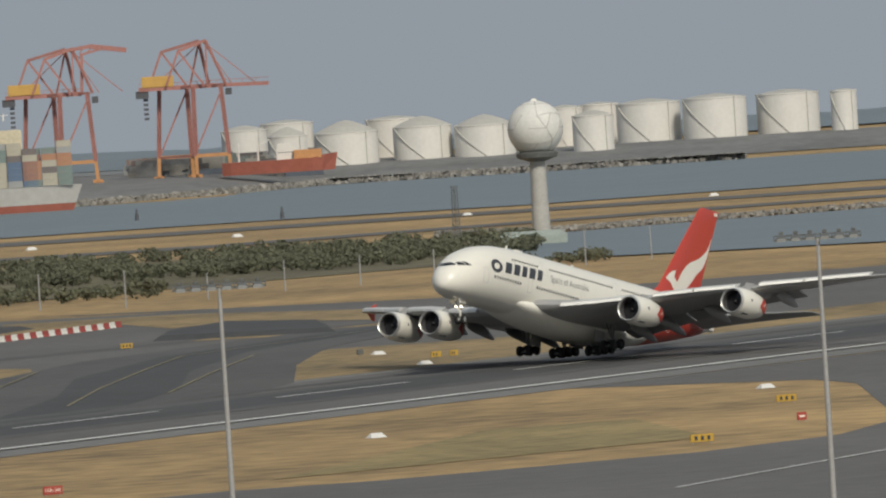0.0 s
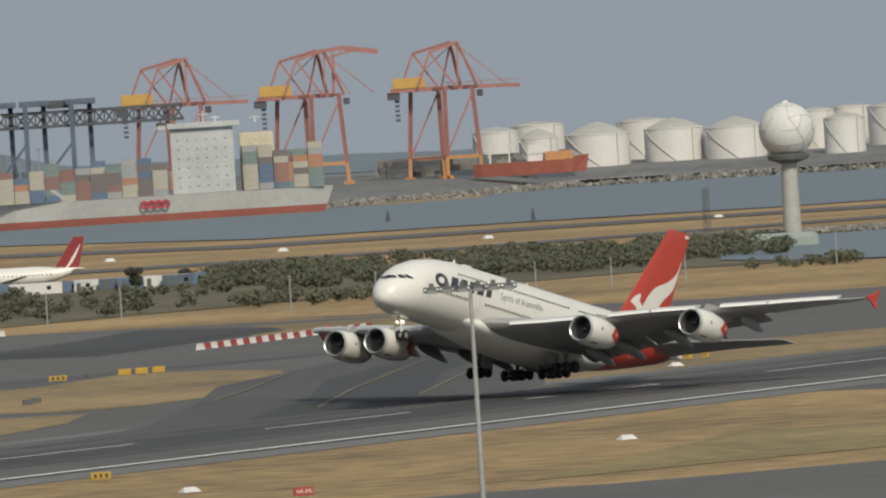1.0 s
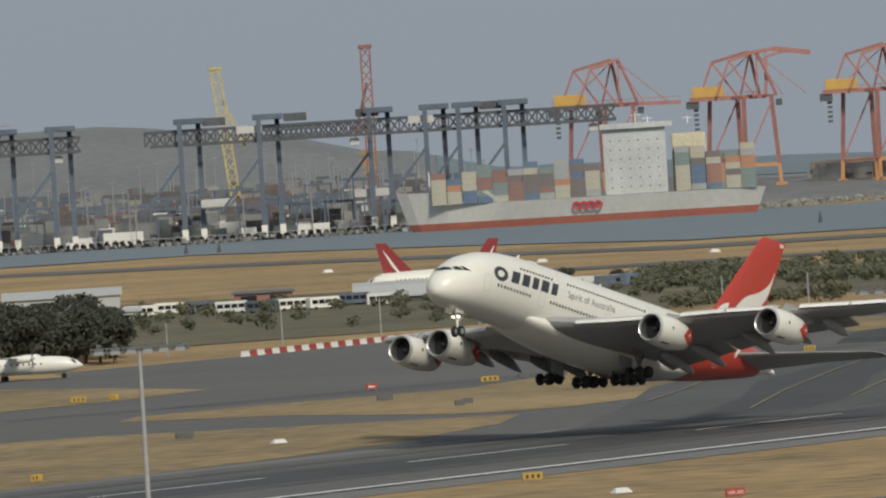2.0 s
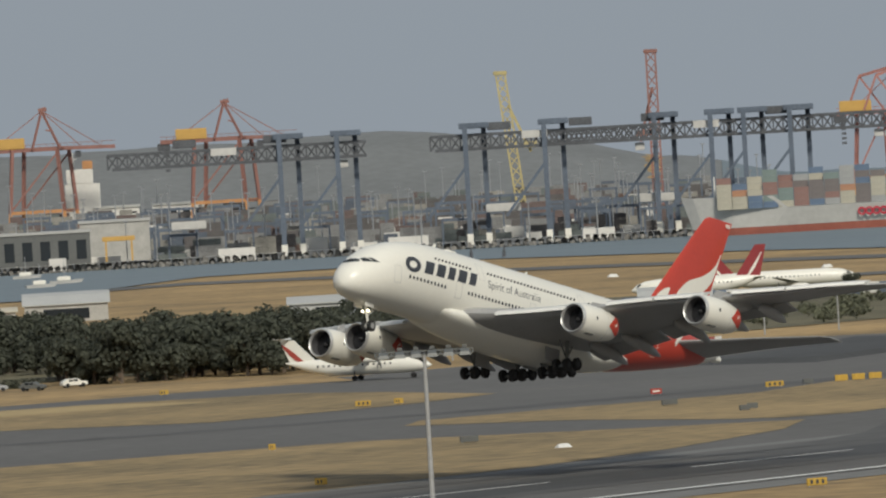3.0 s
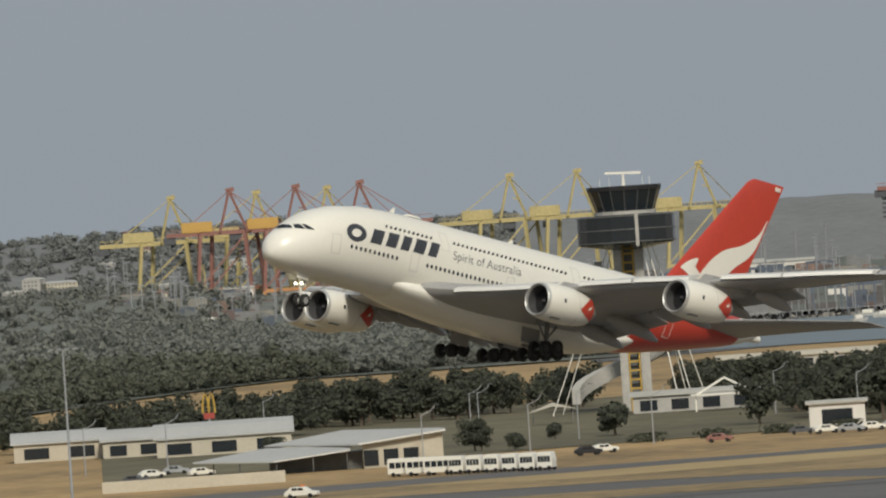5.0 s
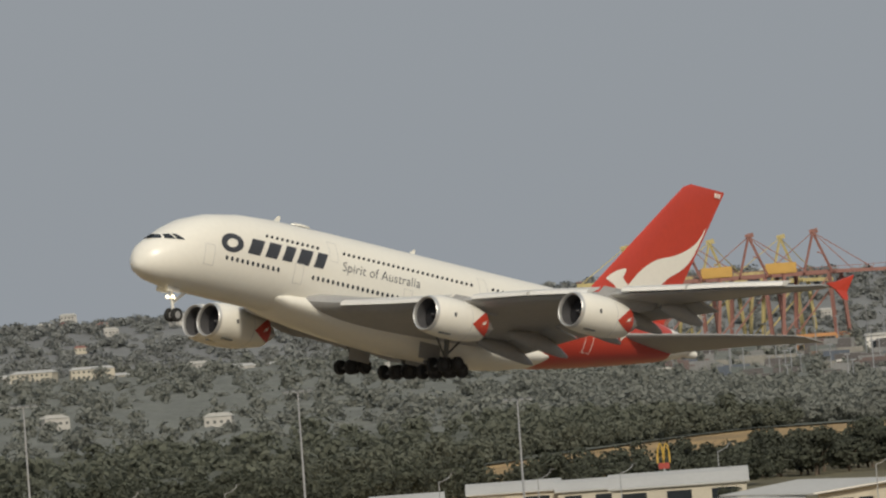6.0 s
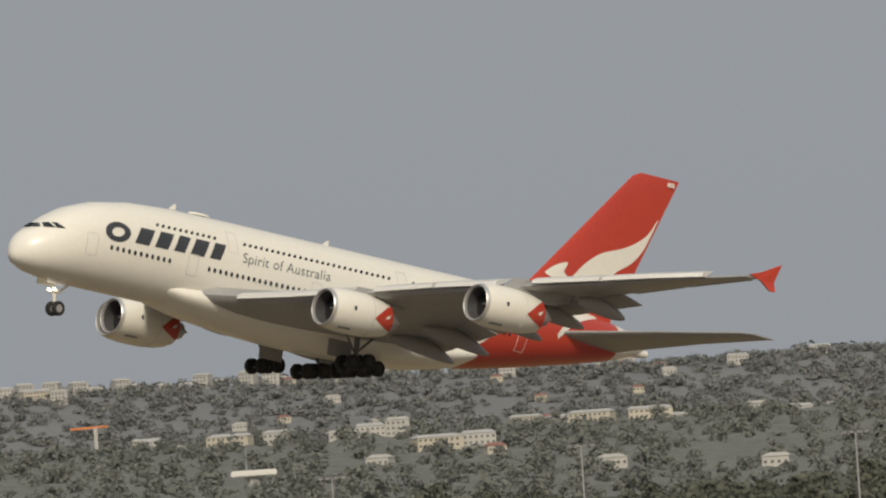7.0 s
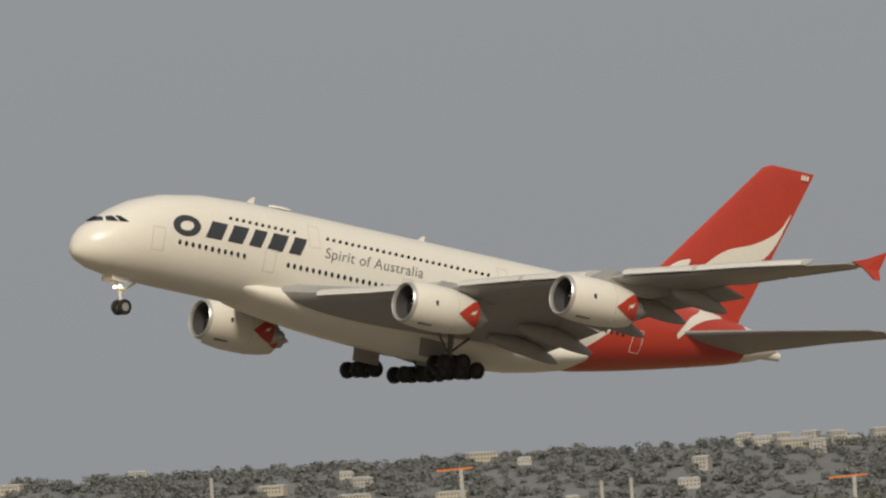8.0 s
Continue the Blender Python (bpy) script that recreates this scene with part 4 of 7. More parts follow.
# ---- radar dome tower ----
def radome_tower():
    d = 2330
    p = thing("radar_tower", Matrix.Translation(at(59.045, d)), "white faceted radar dome on a tall concrete column", "radar tower")
    bm = bmesh.new()
    tube(bm, (0, 0, 0), (0, 0, up(d, -0.36)), 2.3, 1.9, 20)
    part("column", bm, "concrete", p, smooth=True)
    zc, r = up(d, -0.185), 6.9
    bm = bmesh.new()
    revolve(bm, [(up(d, -0.385), 2.0), (up(d, -0.36), 5.0), (up(d, -0.335), 5.2), (up(d, -0.325), 4.6)], (0, 0, 0), "Z", 24)
    part("platform", bm, "lampgrey", p, "dark railed platform")
    bm = bmesh.new()
    bmesh.ops.create_icosphere(bm, subdivisions=2, radius=r)
    bmesh.ops.translate(bm, verts=bm.verts, vec=(0, 0, zc))
    me_edges = [(e.verts[0].co.copy(), e.verts[1].co.copy()) for i, e in enumerate(bm.edges) if i % 3 == 0]
    bmesh.ops.subdivide_edges(bm, edges=bm.edges, cuts=2, use_grid_fill=True)
    for v in bm.verts:
        v.co = Vector((0, 0, zc)) + (v.co - Vector((0, 0, zc))).normalized() * r
    part("dome", bm, mat("dome_white", (0.66, 0.65, 0.61), 0.6, scale=0.12, vary=0.1), p, smooth=True)
    bm = bmesh.new()
    for a, b in me_edges:
        a2, b2 = [Vector((0, 0, zc)) + (q - Vector((0, 0, zc))).normalized() * (r + 0.03) for q in (a, b)]
        m_ = Vector((0, 0, zc)) + ((a2 + b2) / 2 - Vector((0, 0, zc))).normalized() * (r + 0.03)
        beam(bm, a2, m_, 0.16)
        beam(bm, m_, b2, 0.16)
    part("panel_seams", bm, "concrete", p)
    bm = bmesh.new()
    tube(bm, (0, 0, zc + r - 0.1), (0, 0, zc + r + 0.5), 0.9, 0.5, 10)
    part("vent", bm, "white", p)
    b = thing("equipment_building", Matrix.Translation(at(58.99, 2200)) @ Matrix.Rotation(-radians(59), 4, "Z"), "low grey-green equipment building beneath the tower", "building")
    bm = bmesh.new()
    loft(bm, [[(-8, -5, 0), (8, -5, 0), (8, 5, 0), (-8, 5, 0)], [(-8, -5, 2.2), (8, -5, 2.2), (8, 5, 2.2), (-8, 5, 2.2)], [(-6.5, -3, 3.3), (6.5, -3, 3.3), (6.5, 3, 3.3), (-6.5, 3, 3.3)]])
    part("wall", bm, mat("grey_green_cladding", (0.3, 0.34, 0.31), 0.7, scale=0.3), b)
    m = thing("lattice_mast", Matrix.Translation(at(58.53, 2250)), "slim grey lattice radio mast", "mast")
    bm = bmesh.new()
    h = up(2250, -0.5)
    for sx, sy in ((-0.7, -0.7), (0.7, -0.7), (0.7, 0.7), (-0.7, 0.7)):
        beam(bm, (sx, sy, 0), (sx * 0.6, sy * 0.6, h), 0.16)
    n = 10
    for k in range(n):
        z0, z1 = h * k / n, h * (k + 1) / n
        beam(bm, (-0.7, -0.7, z0), (0.65, -0.65, z1), 0.1)
        beam(bm, (0.7, 0.7, z0), (-0.65, 0.65, z1), 0.1)
    part("lattice", bm, "lampgrey", m)


radome_tower()


# ---- the port across the bay ----
# Red, orange, brown and yellow crane paints carry the distance haze in their colour.
M["crane_orange"] = mat("haze_paled_orange_steel", (0.50, 0.25, 0.10), 0.6, scale=0.1, vary=0.15)
M["crane_red"] = mat("haze_paled_red_steel", (0.36, 0.165, 0.14), 0.6, scale=0.1, vary=0.2)
M["crane_brown"] = mat("haze_paled_brown_red_steel", (0.27, 0.13, 0.105), 0.6, scale=0.1, vary=0.2)
M["crane_yellow"] = mat("haze_paled_yellow_steel", (0.46, 0.385, 0.175), 0.6, scale=0.1, vary=0.2)
M["crane_blue"] = mat("weathered_slate_steel", (0.10, 0.125, 0.165), 0.6, scale=0.1, vary=0.25)
M["crane_dark"] = mat("grimy_dark_steel", (0.085, 0.09, 0.10), 0.7, scale=0.1, vary=0.3)
M["house_orange"] = mat("orange_yellow_cladding", (0.54, 0.33, 0.085), 0.6, scale=0.2, vary=0.1)
M["tank_white"] = mat("tank_white", (0.68, 0.665, 0.62), 0.6, scale=0.06, vary=0.06)
M["tank_roof"] = mat("tank_roof_grey", (0.44, 0.43, 0.39), 0.7, scale=0.06, vary=0.1)
M["hullgrey"] = mat("ship_hull_grey", (0.52, 0.51, 0.48), 0.5, scale=0.05, vary=0.1)
M["hullred"] = mat("ship_bottom_red", (0.36, 0.12, 0.085), 0.6, scale=0.05, vary=0.15)
M["rock"] = mat("seawall_rock", (0.22, 0.21, 0.19), 0.9, scale=0.1, vary=0.35, island=0.3)
# Hues pulled towards grey, with the distance haze put into the paint.
BOX_COLOURS = [(0.25, 0.15, 0.13), (0.12, 0.17, 0.25), (0.42, 0.395, 0.32), (0.19, 0.24, 0.225), (0.40, 0.215, 0.13), (0.33, 0.335, 0.33), (0.17, 0.15, 0.145)]
for i, c in enumerate(BOX_COLOURS):
    M["box%d" % i] = mat("container_paint", c, 0.6, scale=0.2, vary=0.15)


# Yard boxes: the same paints greyed further for haze, and darker.
for i, c in enumerate(BOX_COLOURS):
    grey_ = sum(c) / 3
    M["yard%d" % i] = mat("hazed_dark_container_paint", [0.62 * (v * 0.6 + grey_ * 0.4) for v in c], 0.7, scale=0.2, vary=0.25)


def facing(az, d, z):
    """A pose at a bearing, with x across the line of sight and y away from the viewing place."""
    return Matrix.Translation(at(az, d, z)) @ Matrix.Rotation(-radians(az), 4, "Z")


def quay_crane(az, d, base_el, girder_el, top_el, steel, label, left=28, right=36, house="house_orange", low="crane_orange", raised=False, half=12.0, skew=-3.0):
    z0 = land(az, d)
    g, t = up(d, girder_el) - z0, up(d, top_el) - z0
    p = thing("quay_crane", facing(az, d, z0), label, "crane", "quay cranes")
    for sx in (-half, half):
        for sy in (-9, 9):
            bm = bmesh.new()
            o = -skew * sy / 9
            beam(bm, (sx * 1.08 + o * 1.05, sy, g * 0.24), (sx * 0.9 + o * 0.95, sy * 0.9, g), 1.7, 1.5)
            leg = part("leg", bm, steel, p)
            bm = bmesh.new()
            beam(bm, (sx * 1.12 + o * 1.08, sy, 0), (sx * 1.08 + o * 1.05, sy, g * 0.24), 1.8, 1.6)
            box(bm, (sx * 1.12 + o * 1.08, sy, 0.8), (5, 1.8, 1.6), bevel=0.15)
            part("leg_base", bm, low, leg, "orange leg base on a wheel bogie")
    for sy in (-9, 9):
        bm = bmesh.new()
        o = -skew * sy / 9
        beam(bm, (-half * 1.08 + o, sy, g * 0.24), (half * 1.08 + o, sy, g * 0.24), 1.3, 1.6)
        part("sill_beam", bm, low, p)
        bm = bmesh.new()
        beam(bm, (-half + o, sy, g * 0.28), (half * 0.9 + o, sy, g * 0.95), 0.8)
        part("brace", bm, steel, p)
    for sx in (-half, half):
        for zz, ww in ((g * 0.24, 1.0), (g, 1.1)):
            bm = bmesh.new()
            beam(bm, (sx + skew, -8.5, zz), (sx - skew, 8.5, zz), ww)
            part("portal_beam", bm, steel, p)
    for sy in (-3, 3):
        bm = bmesh.new()
        beam(bm, (-left, sy, g), (12, sy, g), 1.2, 2.0)
        part("girder", bm, steel, p)
        bm = bmesh.new()
        if raised:
            beam(bm, (12, sy, g), (13, sy, t - 2.5), 1.0, 1.4)
            beam(bm, (4, sy, t - 1), (17, sy, t + 0.6), 1.0, 1.6)
            beam(bm, (13, sy, t - 3), (22, sy, t - 1), 0.7, 1.0)
            beam(bm, (17, sy, t + 0.6), (34, sy, t - 2.2), 1.0, 2.2)
            for k in range(6):
                beam(bm, (12 + 3.6 * k, sy, t - 2.6 + 0.3 * k), (14 + 3.6 * k, sy, t + 0.4 - 0.4 * k), 0.5)
        else:
            beam(bm, (12, sy, g), (right, sy, g - 0.5), 1.0, 1.7)
        part("boom", bm, steel, p)
    apex = (1.5, 0, t)
    bm = bmesh.new()
    if skew > 0:
        apex = (7.0, 0, t)
        for sy, o in ((-6, 4), (6, -4)):
            k0, k1 = (-15 + o, sy, g + 1), (-8.5 + o, sy, g + (t - g) * 0.8)
            beam(bm, k0, k1, 1.0)
            beam(bm, k1, (apex[0] + o * 0.4, sy * 0.4, t), 1.3)
            beam(bm, (apex[0] + o * 0.4, sy * 0.4, t), (13 + o, sy, g), 1.1)
            beam(bm, k1, (3 + o, sy, g), 0.9)
            beam(bm, (4 + o, sy, g), (apex[0] + o * 0.4, sy * 0.4, t - 1), 0.7)
    else:
        for sy in (-5, 5):
            beam(bm, (9.5, sy, g), (apex[0], sy * 0.3, t), 1.0)
            beam(bm, (-4, sy, g), (apex[0], sy * 0.3, t), 0.9)
            beam(bm, (3, sy, g + (t - g) * 0.5), (6.2, sy, g + (t - g) * 0.45), 0.6)
        beam(bm, (apex[0] - 1.5, 0, t), (apex[0] + 2.5, 0, t + 0.8), 1.8, 2.2)
    part("a_frame", bm, steel, p)
    for a, b in (((apex[0], 2, t), (right - 6, 2, g)), ((apex[0], -2, t), (20, -2, g)), ((apex[0], 0, t), (-left + 6, 0, g)), ((apex[0], -2, t), (right - 6, -2, g))):
        bm = bmesh.new()
        beam(bm, a, b, 0.42)
        part("stay", bm, steel, p)
    bm = bmesh.new()
    box(bm, (-15, 0, g + 3.2), (15, 8, 5.2), bevel=0.3)
    part("machinery_house", bm, house, p, "orange-yellow machinery house")
    bm = bmesh.new()
    box(bm, (-left + 1.5, 0, g - 2.5), (6, 6, 3.5), bevel=0.2)
    for k in range(5):
        box(bm, (-left + 3, 0, g - 5 - 2.2 * k), (2.2, 2.2, 1.2))
    part("stair_tower", bm, "crane_dark", p)
    bm = bmesh.new()
    box(bm, (18, 0, g - 3.2), (3, 4, 3), bevel=0.2)
    part("operator_cab", bm, "crane_dark", p)
    n = 9
    for sy in (-3.2,):
        bm = bmesh.new()
        for k in range(n * 2):
            x = -left + 3 + (left + right - 6) * k / (2 * n)
            if not raised or x < 12:
                beam(bm, (x, sy, g + 1), (x, sy, g + 2.4), 0.25)
        beam(bm, (-left, sy, g + 2.4), (12 if raised else right, sy, g + 2.4), 0.25)
        part("walkway_rail", bm, steel, p)
    return p


for az, raised in ((55.32, False), (56.16, True), (56.97, False)):
    quay_crane(az, 4430, -0.35, 0.2, 0.475, "crane_red", "red steel quay crane with an orange machinery house", 24, 37, raised=raised, half=7.2, skew=8.3)
for az, top in ((45.86, 0.515), (46.26, 0.51), (46.65, 0.51), (50.18, 0.497), (51.285, 0.485)):
    quay_crane(az, 4560, -0.2, 0.265, top, "crane_brown", "red-brown quay crane in haze-paled paint with an orange machinery house", 30, 36)
for az in (45.5, 46.02, 46.45, 47.56, 47.97, 48.71):
    quay_crane(az, 4605, -0.2, 0.225, 0.49, "crane_yellow", "yellow quay crane in haze-paled paint across the bay", 34, 26, house="crane_yellow", low="crane_yellow")


def truss_crane(az0, az1, legs, d=4060):
    """A low-profile crane with a long lattice girder on portal legs."""
    mid = (az0 + az1) / 2
    z0 = land(mid, d)
    k_ = d * math.pi / 180
    zt, zb = up(d, 0.2) - z0, up(d, 0.115) - z0
    p = thing("truss_crane", facing(mid, d, z0), "slate-blue low-profile quay crane with a lattice girder", "crane", "truss cranes")
    x0, x1 = (az0 - mid) * k_, (az1 - mid) * k_
    for sy in (-4, 4):
        bm = bmesh.new()
        beam(bm, (x0, sy, zt), (x1, sy, zt), 1.2, 1.3)
        beam(bm, (x0 + 2, sy, zb), (x1, sy, zb), 1.2, 1.3)
        n = int((x1 - x0) / 4.2)
        for k in range(n):
            xa, xb = x0 + (x1 - x0) * k / n, x0 + (x1 - x0) * (k + 1) / n
            beam(bm, (xa, sy, zb), (xb, sy, zt), 0.7)
            beam(bm, (xa, sy, zt), (xb, sy, zb), 0.7)
            beam(bm, (xa, sy, zb), (xa, sy, zt), 0.6)
        part("lattice_girder", bm, "crane_dark", p)
    for az in legs:
        x = (az - mid) * k_
        for sy in (-8, 8):
            bm = bmesh.new()
            beam(bm, (x + sy * 0.5, sy, 0), (x + sy * 0.5, sy, zt + 4), 2.1, 1.9)
            part("leg", bm, "crane_blue", p)
            bm = bmesh.new()
            box(bm, (x + sy * 0.5, sy, 2.5), (2.6, 2.6, 5))
            part("leg_foot", bm, "white", p, "white leg foot with red marks")
        bm = bmesh.new()
        box(bm, (x, 0, zt + 4), (13, 17, 2.4), bevel=0.2)
        part("portal_top", bm, "crane_blue", p)
        bm = bmesh.new()
        beam(bm, (x - 4, -8, zt * 0.72), (x - 22, -8, zt * 0.25), 1.2)
        part("brace", bm, "crane_blue", p)
    bm = bmesh.new()
    box(bm, (x0 + (x1 - x0) * 0.45, -5, zt - 1.0), (11, 1.0, 3.2))
    part("sign_board", bm, "hullgrey", p, "pale board on the girder")
    bm = bmesh.new()
    box(bm, (x0 + (x1 - x0) * 0.3, 0, zt * 0.33), (15, 5, 3.6), bevel=0.3)
    part("spreader_house", bm, "hullgrey", p, "pale grey machine house")
    for k in range(2):
        bm = bmesh.new()
        box(bm, (x0 + (x1 - x0) * (0.3 + 0.35 * k), 0, zt + 3.3), (10, 7, 3.4), bevel=0.2)
        part("winch_house", bm, "crane_dark", p)
    bm = bmesh.new()
    box(bm, (x1 - 10, 0, zb - 3), (4, 4, 3.4), bevel=0.3)
    part("operator_cab", bm, "hullgrey", p)


truss_crane(50.58, 52.15, (51.68, 52.03))
truss_crane(52.54, 53.95, (52.81, 53.29))
truss_crane(53.25, 55.4, (53.96, 54.3, 54.5, 54.78), 4085)


def boom_tower(az, d, el0, el1, w, steel, lean=0.0):
    """A raised lattice crane boom."""
    z0, z1 = land(az, d), up(d, el1)
    p = thing("raised_boom", facing(az, d, z0), "tall raised lattice crane boom behind the yard", "crane")
    h = z1 - z0
    bm = bmesh.new()
    for sx in (-w / 2, w / 2):
        for sy in (-w / 2, w / 2):
            beam(bm, (sx, sy, 0), (sx + lean, sy, h), 0.8)
    n = 14
    for k in range(n):
        a, b = h * k / n, h * (k + 1) / n
        for sy in (-w / 2, w / 2):
            beam(bm, ((-w / 2) + lean * k / n, sy, a), (w / 2 + lean * (k + 1) / n, sy, b), 0.5)
            beam(bm, (w / 2 + lean * k / n, sy, a), (-w / 2 + lean * (k + 1) / n, sy, b), 0.5)
    part("boom", bm, steel, p)
    bm = bmesh.new()
    box(bm, (lean, 0, h), (w * 1.5, w * 1.3, 1.8), bevel=0.2)
    part("boom_head", bm, steel, p)
    bm = bmesh.new()
    beam(bm, (-w * 1.6 + (12 if lean else 0), 0, h * 0.45), (lean * 0.6, 0, h * 0.78), 1.2)
    box(bm, (-w * 1.4 + (11 if lean else 0), 0, h * 0.5), (6, 5, 3))
    part("a_frame", bm, steel, p)


boom_tower(53.905, 4300, 0, 0.645, 4.2, "crane_brown")
boom_tower(53.08, 4350, 0, 0.565, 4.2, "crane_yellow", lean=-7)


def storage_tank(az0, az1, el0, el1, d, dome):
    mid, r = (az0 + az1) / 2, (az1 - az0) * d * math.pi / 360
    zb, zt = land(mid, d) - 0.3, up(d, el1)
    p = thing("storage_tank", facing(mid, d, zb), "large white cylindrical storage tank with a low roof", "storage tank", "storage tanks")
    h = zt - zb
    bm = bmesh.new()
    revolve(bm, [(0, r), (h * 0.5, r), (h * 0.96, r), (h * 0.965, r + 0.25), (h, r + 0.25), (h, r - 0.2)], (0, 0, 0), "Z", 48)
    part("shell", bm, "tank_white", p, smooth=True)
    bm = bmesh.new()
    revolve(bm, [(h * 0.99, r), (h + dome * 0.5, r * 0.6), (h + dome * 0.85, r * 0.25), (h + dome, 0.1)], (0, 0, 0), "Z", 48)
    part("roof", bm, "tank_roof", p, smooth=True)
    bm = bmesh.new()
    n = 16
    rings = []
    for k in range(n + 1):
        a, z = math.pi * (1.1 + 0.42 * k / n), h * (1 - k / n)
        c, s = math.cos(a), math.sin(a)
        rings.append([(r * c, r * s, z), ((r + 0.5) * c, (r + 0.5) * s, z), ((r + 0.5) * c, (r + 0.5) * s, z + 0.3), (r * c, r * s, z + 0.3)])
    loft(bm, rings)
    part("spiral_stair", bm, "tank_roof", p)
    bm = bmesh.new()
    beam(bm, (r * 0.62, -r * 0.8, 0), (r * 0.62, -r * 0.8, h), 0.5)
    part("pipe", bm, "tank_roof", p)


for az0, az1, el1, d, dome in ((57.14, 57.42, -0.085, 4580, 2.5), (57.38, 57.7, -0.055, 4660, 1.5), (57.42, 57.66, -0.135, 4540, 4.5), (57.70, 58.09, -0.135, 4560, 6.0), (58.02, 58.35, -0.07, 4680, 1.5), (58.18, 58.54, -0.125, 4570, 5.0),
                               (58.55, 58.92, -0.14, 4560, 5.0), (59.27, 59.52, -0.125, 4540, 2.5), (59.12, 59.34, -0.07, 4660, 1.5), (59.32, 59.56, -0.06, 4680, 1.0), (59.54, 59.93, -0.07, 4640, 2.0), (59.94, 60.33, -0.065, 4620, 2.0),
                               (60.39, 60.77, -0.065, 4640, 2.0), (60.84, 61.0, -0.07, 4600, 0.8), (58.9, 59.1, -0.11, 4600, 2.0)):
    storage_tank(az0, az1, 0, el1, d, dome)


def rubble(name, knots, top, size, n, label):
    """A rock wall along (bearing, distance) corners, as a heap of uneven blocks with a pale capping."""
    rng = random.Random(len(name) + n)
    bm = bmesh.new()
    for i in range(n):
        w = i / (n - 1) * (len(knots) - 1)
        k = min(int(w), len(knots) - 2)
        a, d = [knots[k][j] + (knots[k + 1][j] - knots[k][j]) * (w - k) for j in (0, 1)]
        for layer in range(3):
            q = at(a + rng.uniform(-0.004, 0.004), d + rng.uniform(-3, 6) + layer * 2, 0.3 + top * layer / 3 + rng.uniform(0, 0.5))
            m = Matrix.Translation(q) @ Euler([rng.uniform(0, 6) for _ in range(3)]).to_matrix().to_4x4() @ Matrix.Diagonal((size * rng.uniform(0.6, 1.3), size * rng.uniform(0.6, 1.3), size * rng.uniform(0.5, 1.0), 1))
            bmesh.ops.create_cube(bm, size=1.0, matrix=m)
    return tagged(part(name, bm, "rock"), label, "sea wall", kind="stuff")


rubble("far_seawall", [(46.9, 3990), (51, 3980), (55.9, 3975), (57.0, 4110), (57.8, 4350), (58.8, 4330), (60.3, 4330)], 2.4, 1.9, 620, "grey rock sea wall along the far quay")
rubble("spit_seawall", [(58.4, 2420), (59.2, 2370), (60, 2410), (61.3, 2460), (62.5, 2470)], 0.8, 0.9, 520, "grey rock edge of the inlet")
belt("breakwater", [(57.7, 4350, 4390), (59, 4335, 4370), (60.31, 4325, 4350)], 3.2, "rock", "low grey breakwater across the bay", "breakwater")
belt("far_quay", [(46.9, 3985, 4010), (51, 3980, 4000), (55.9, 3975, 4000)], 3.4, "concrete", "pale concrete quay edge", "quay")


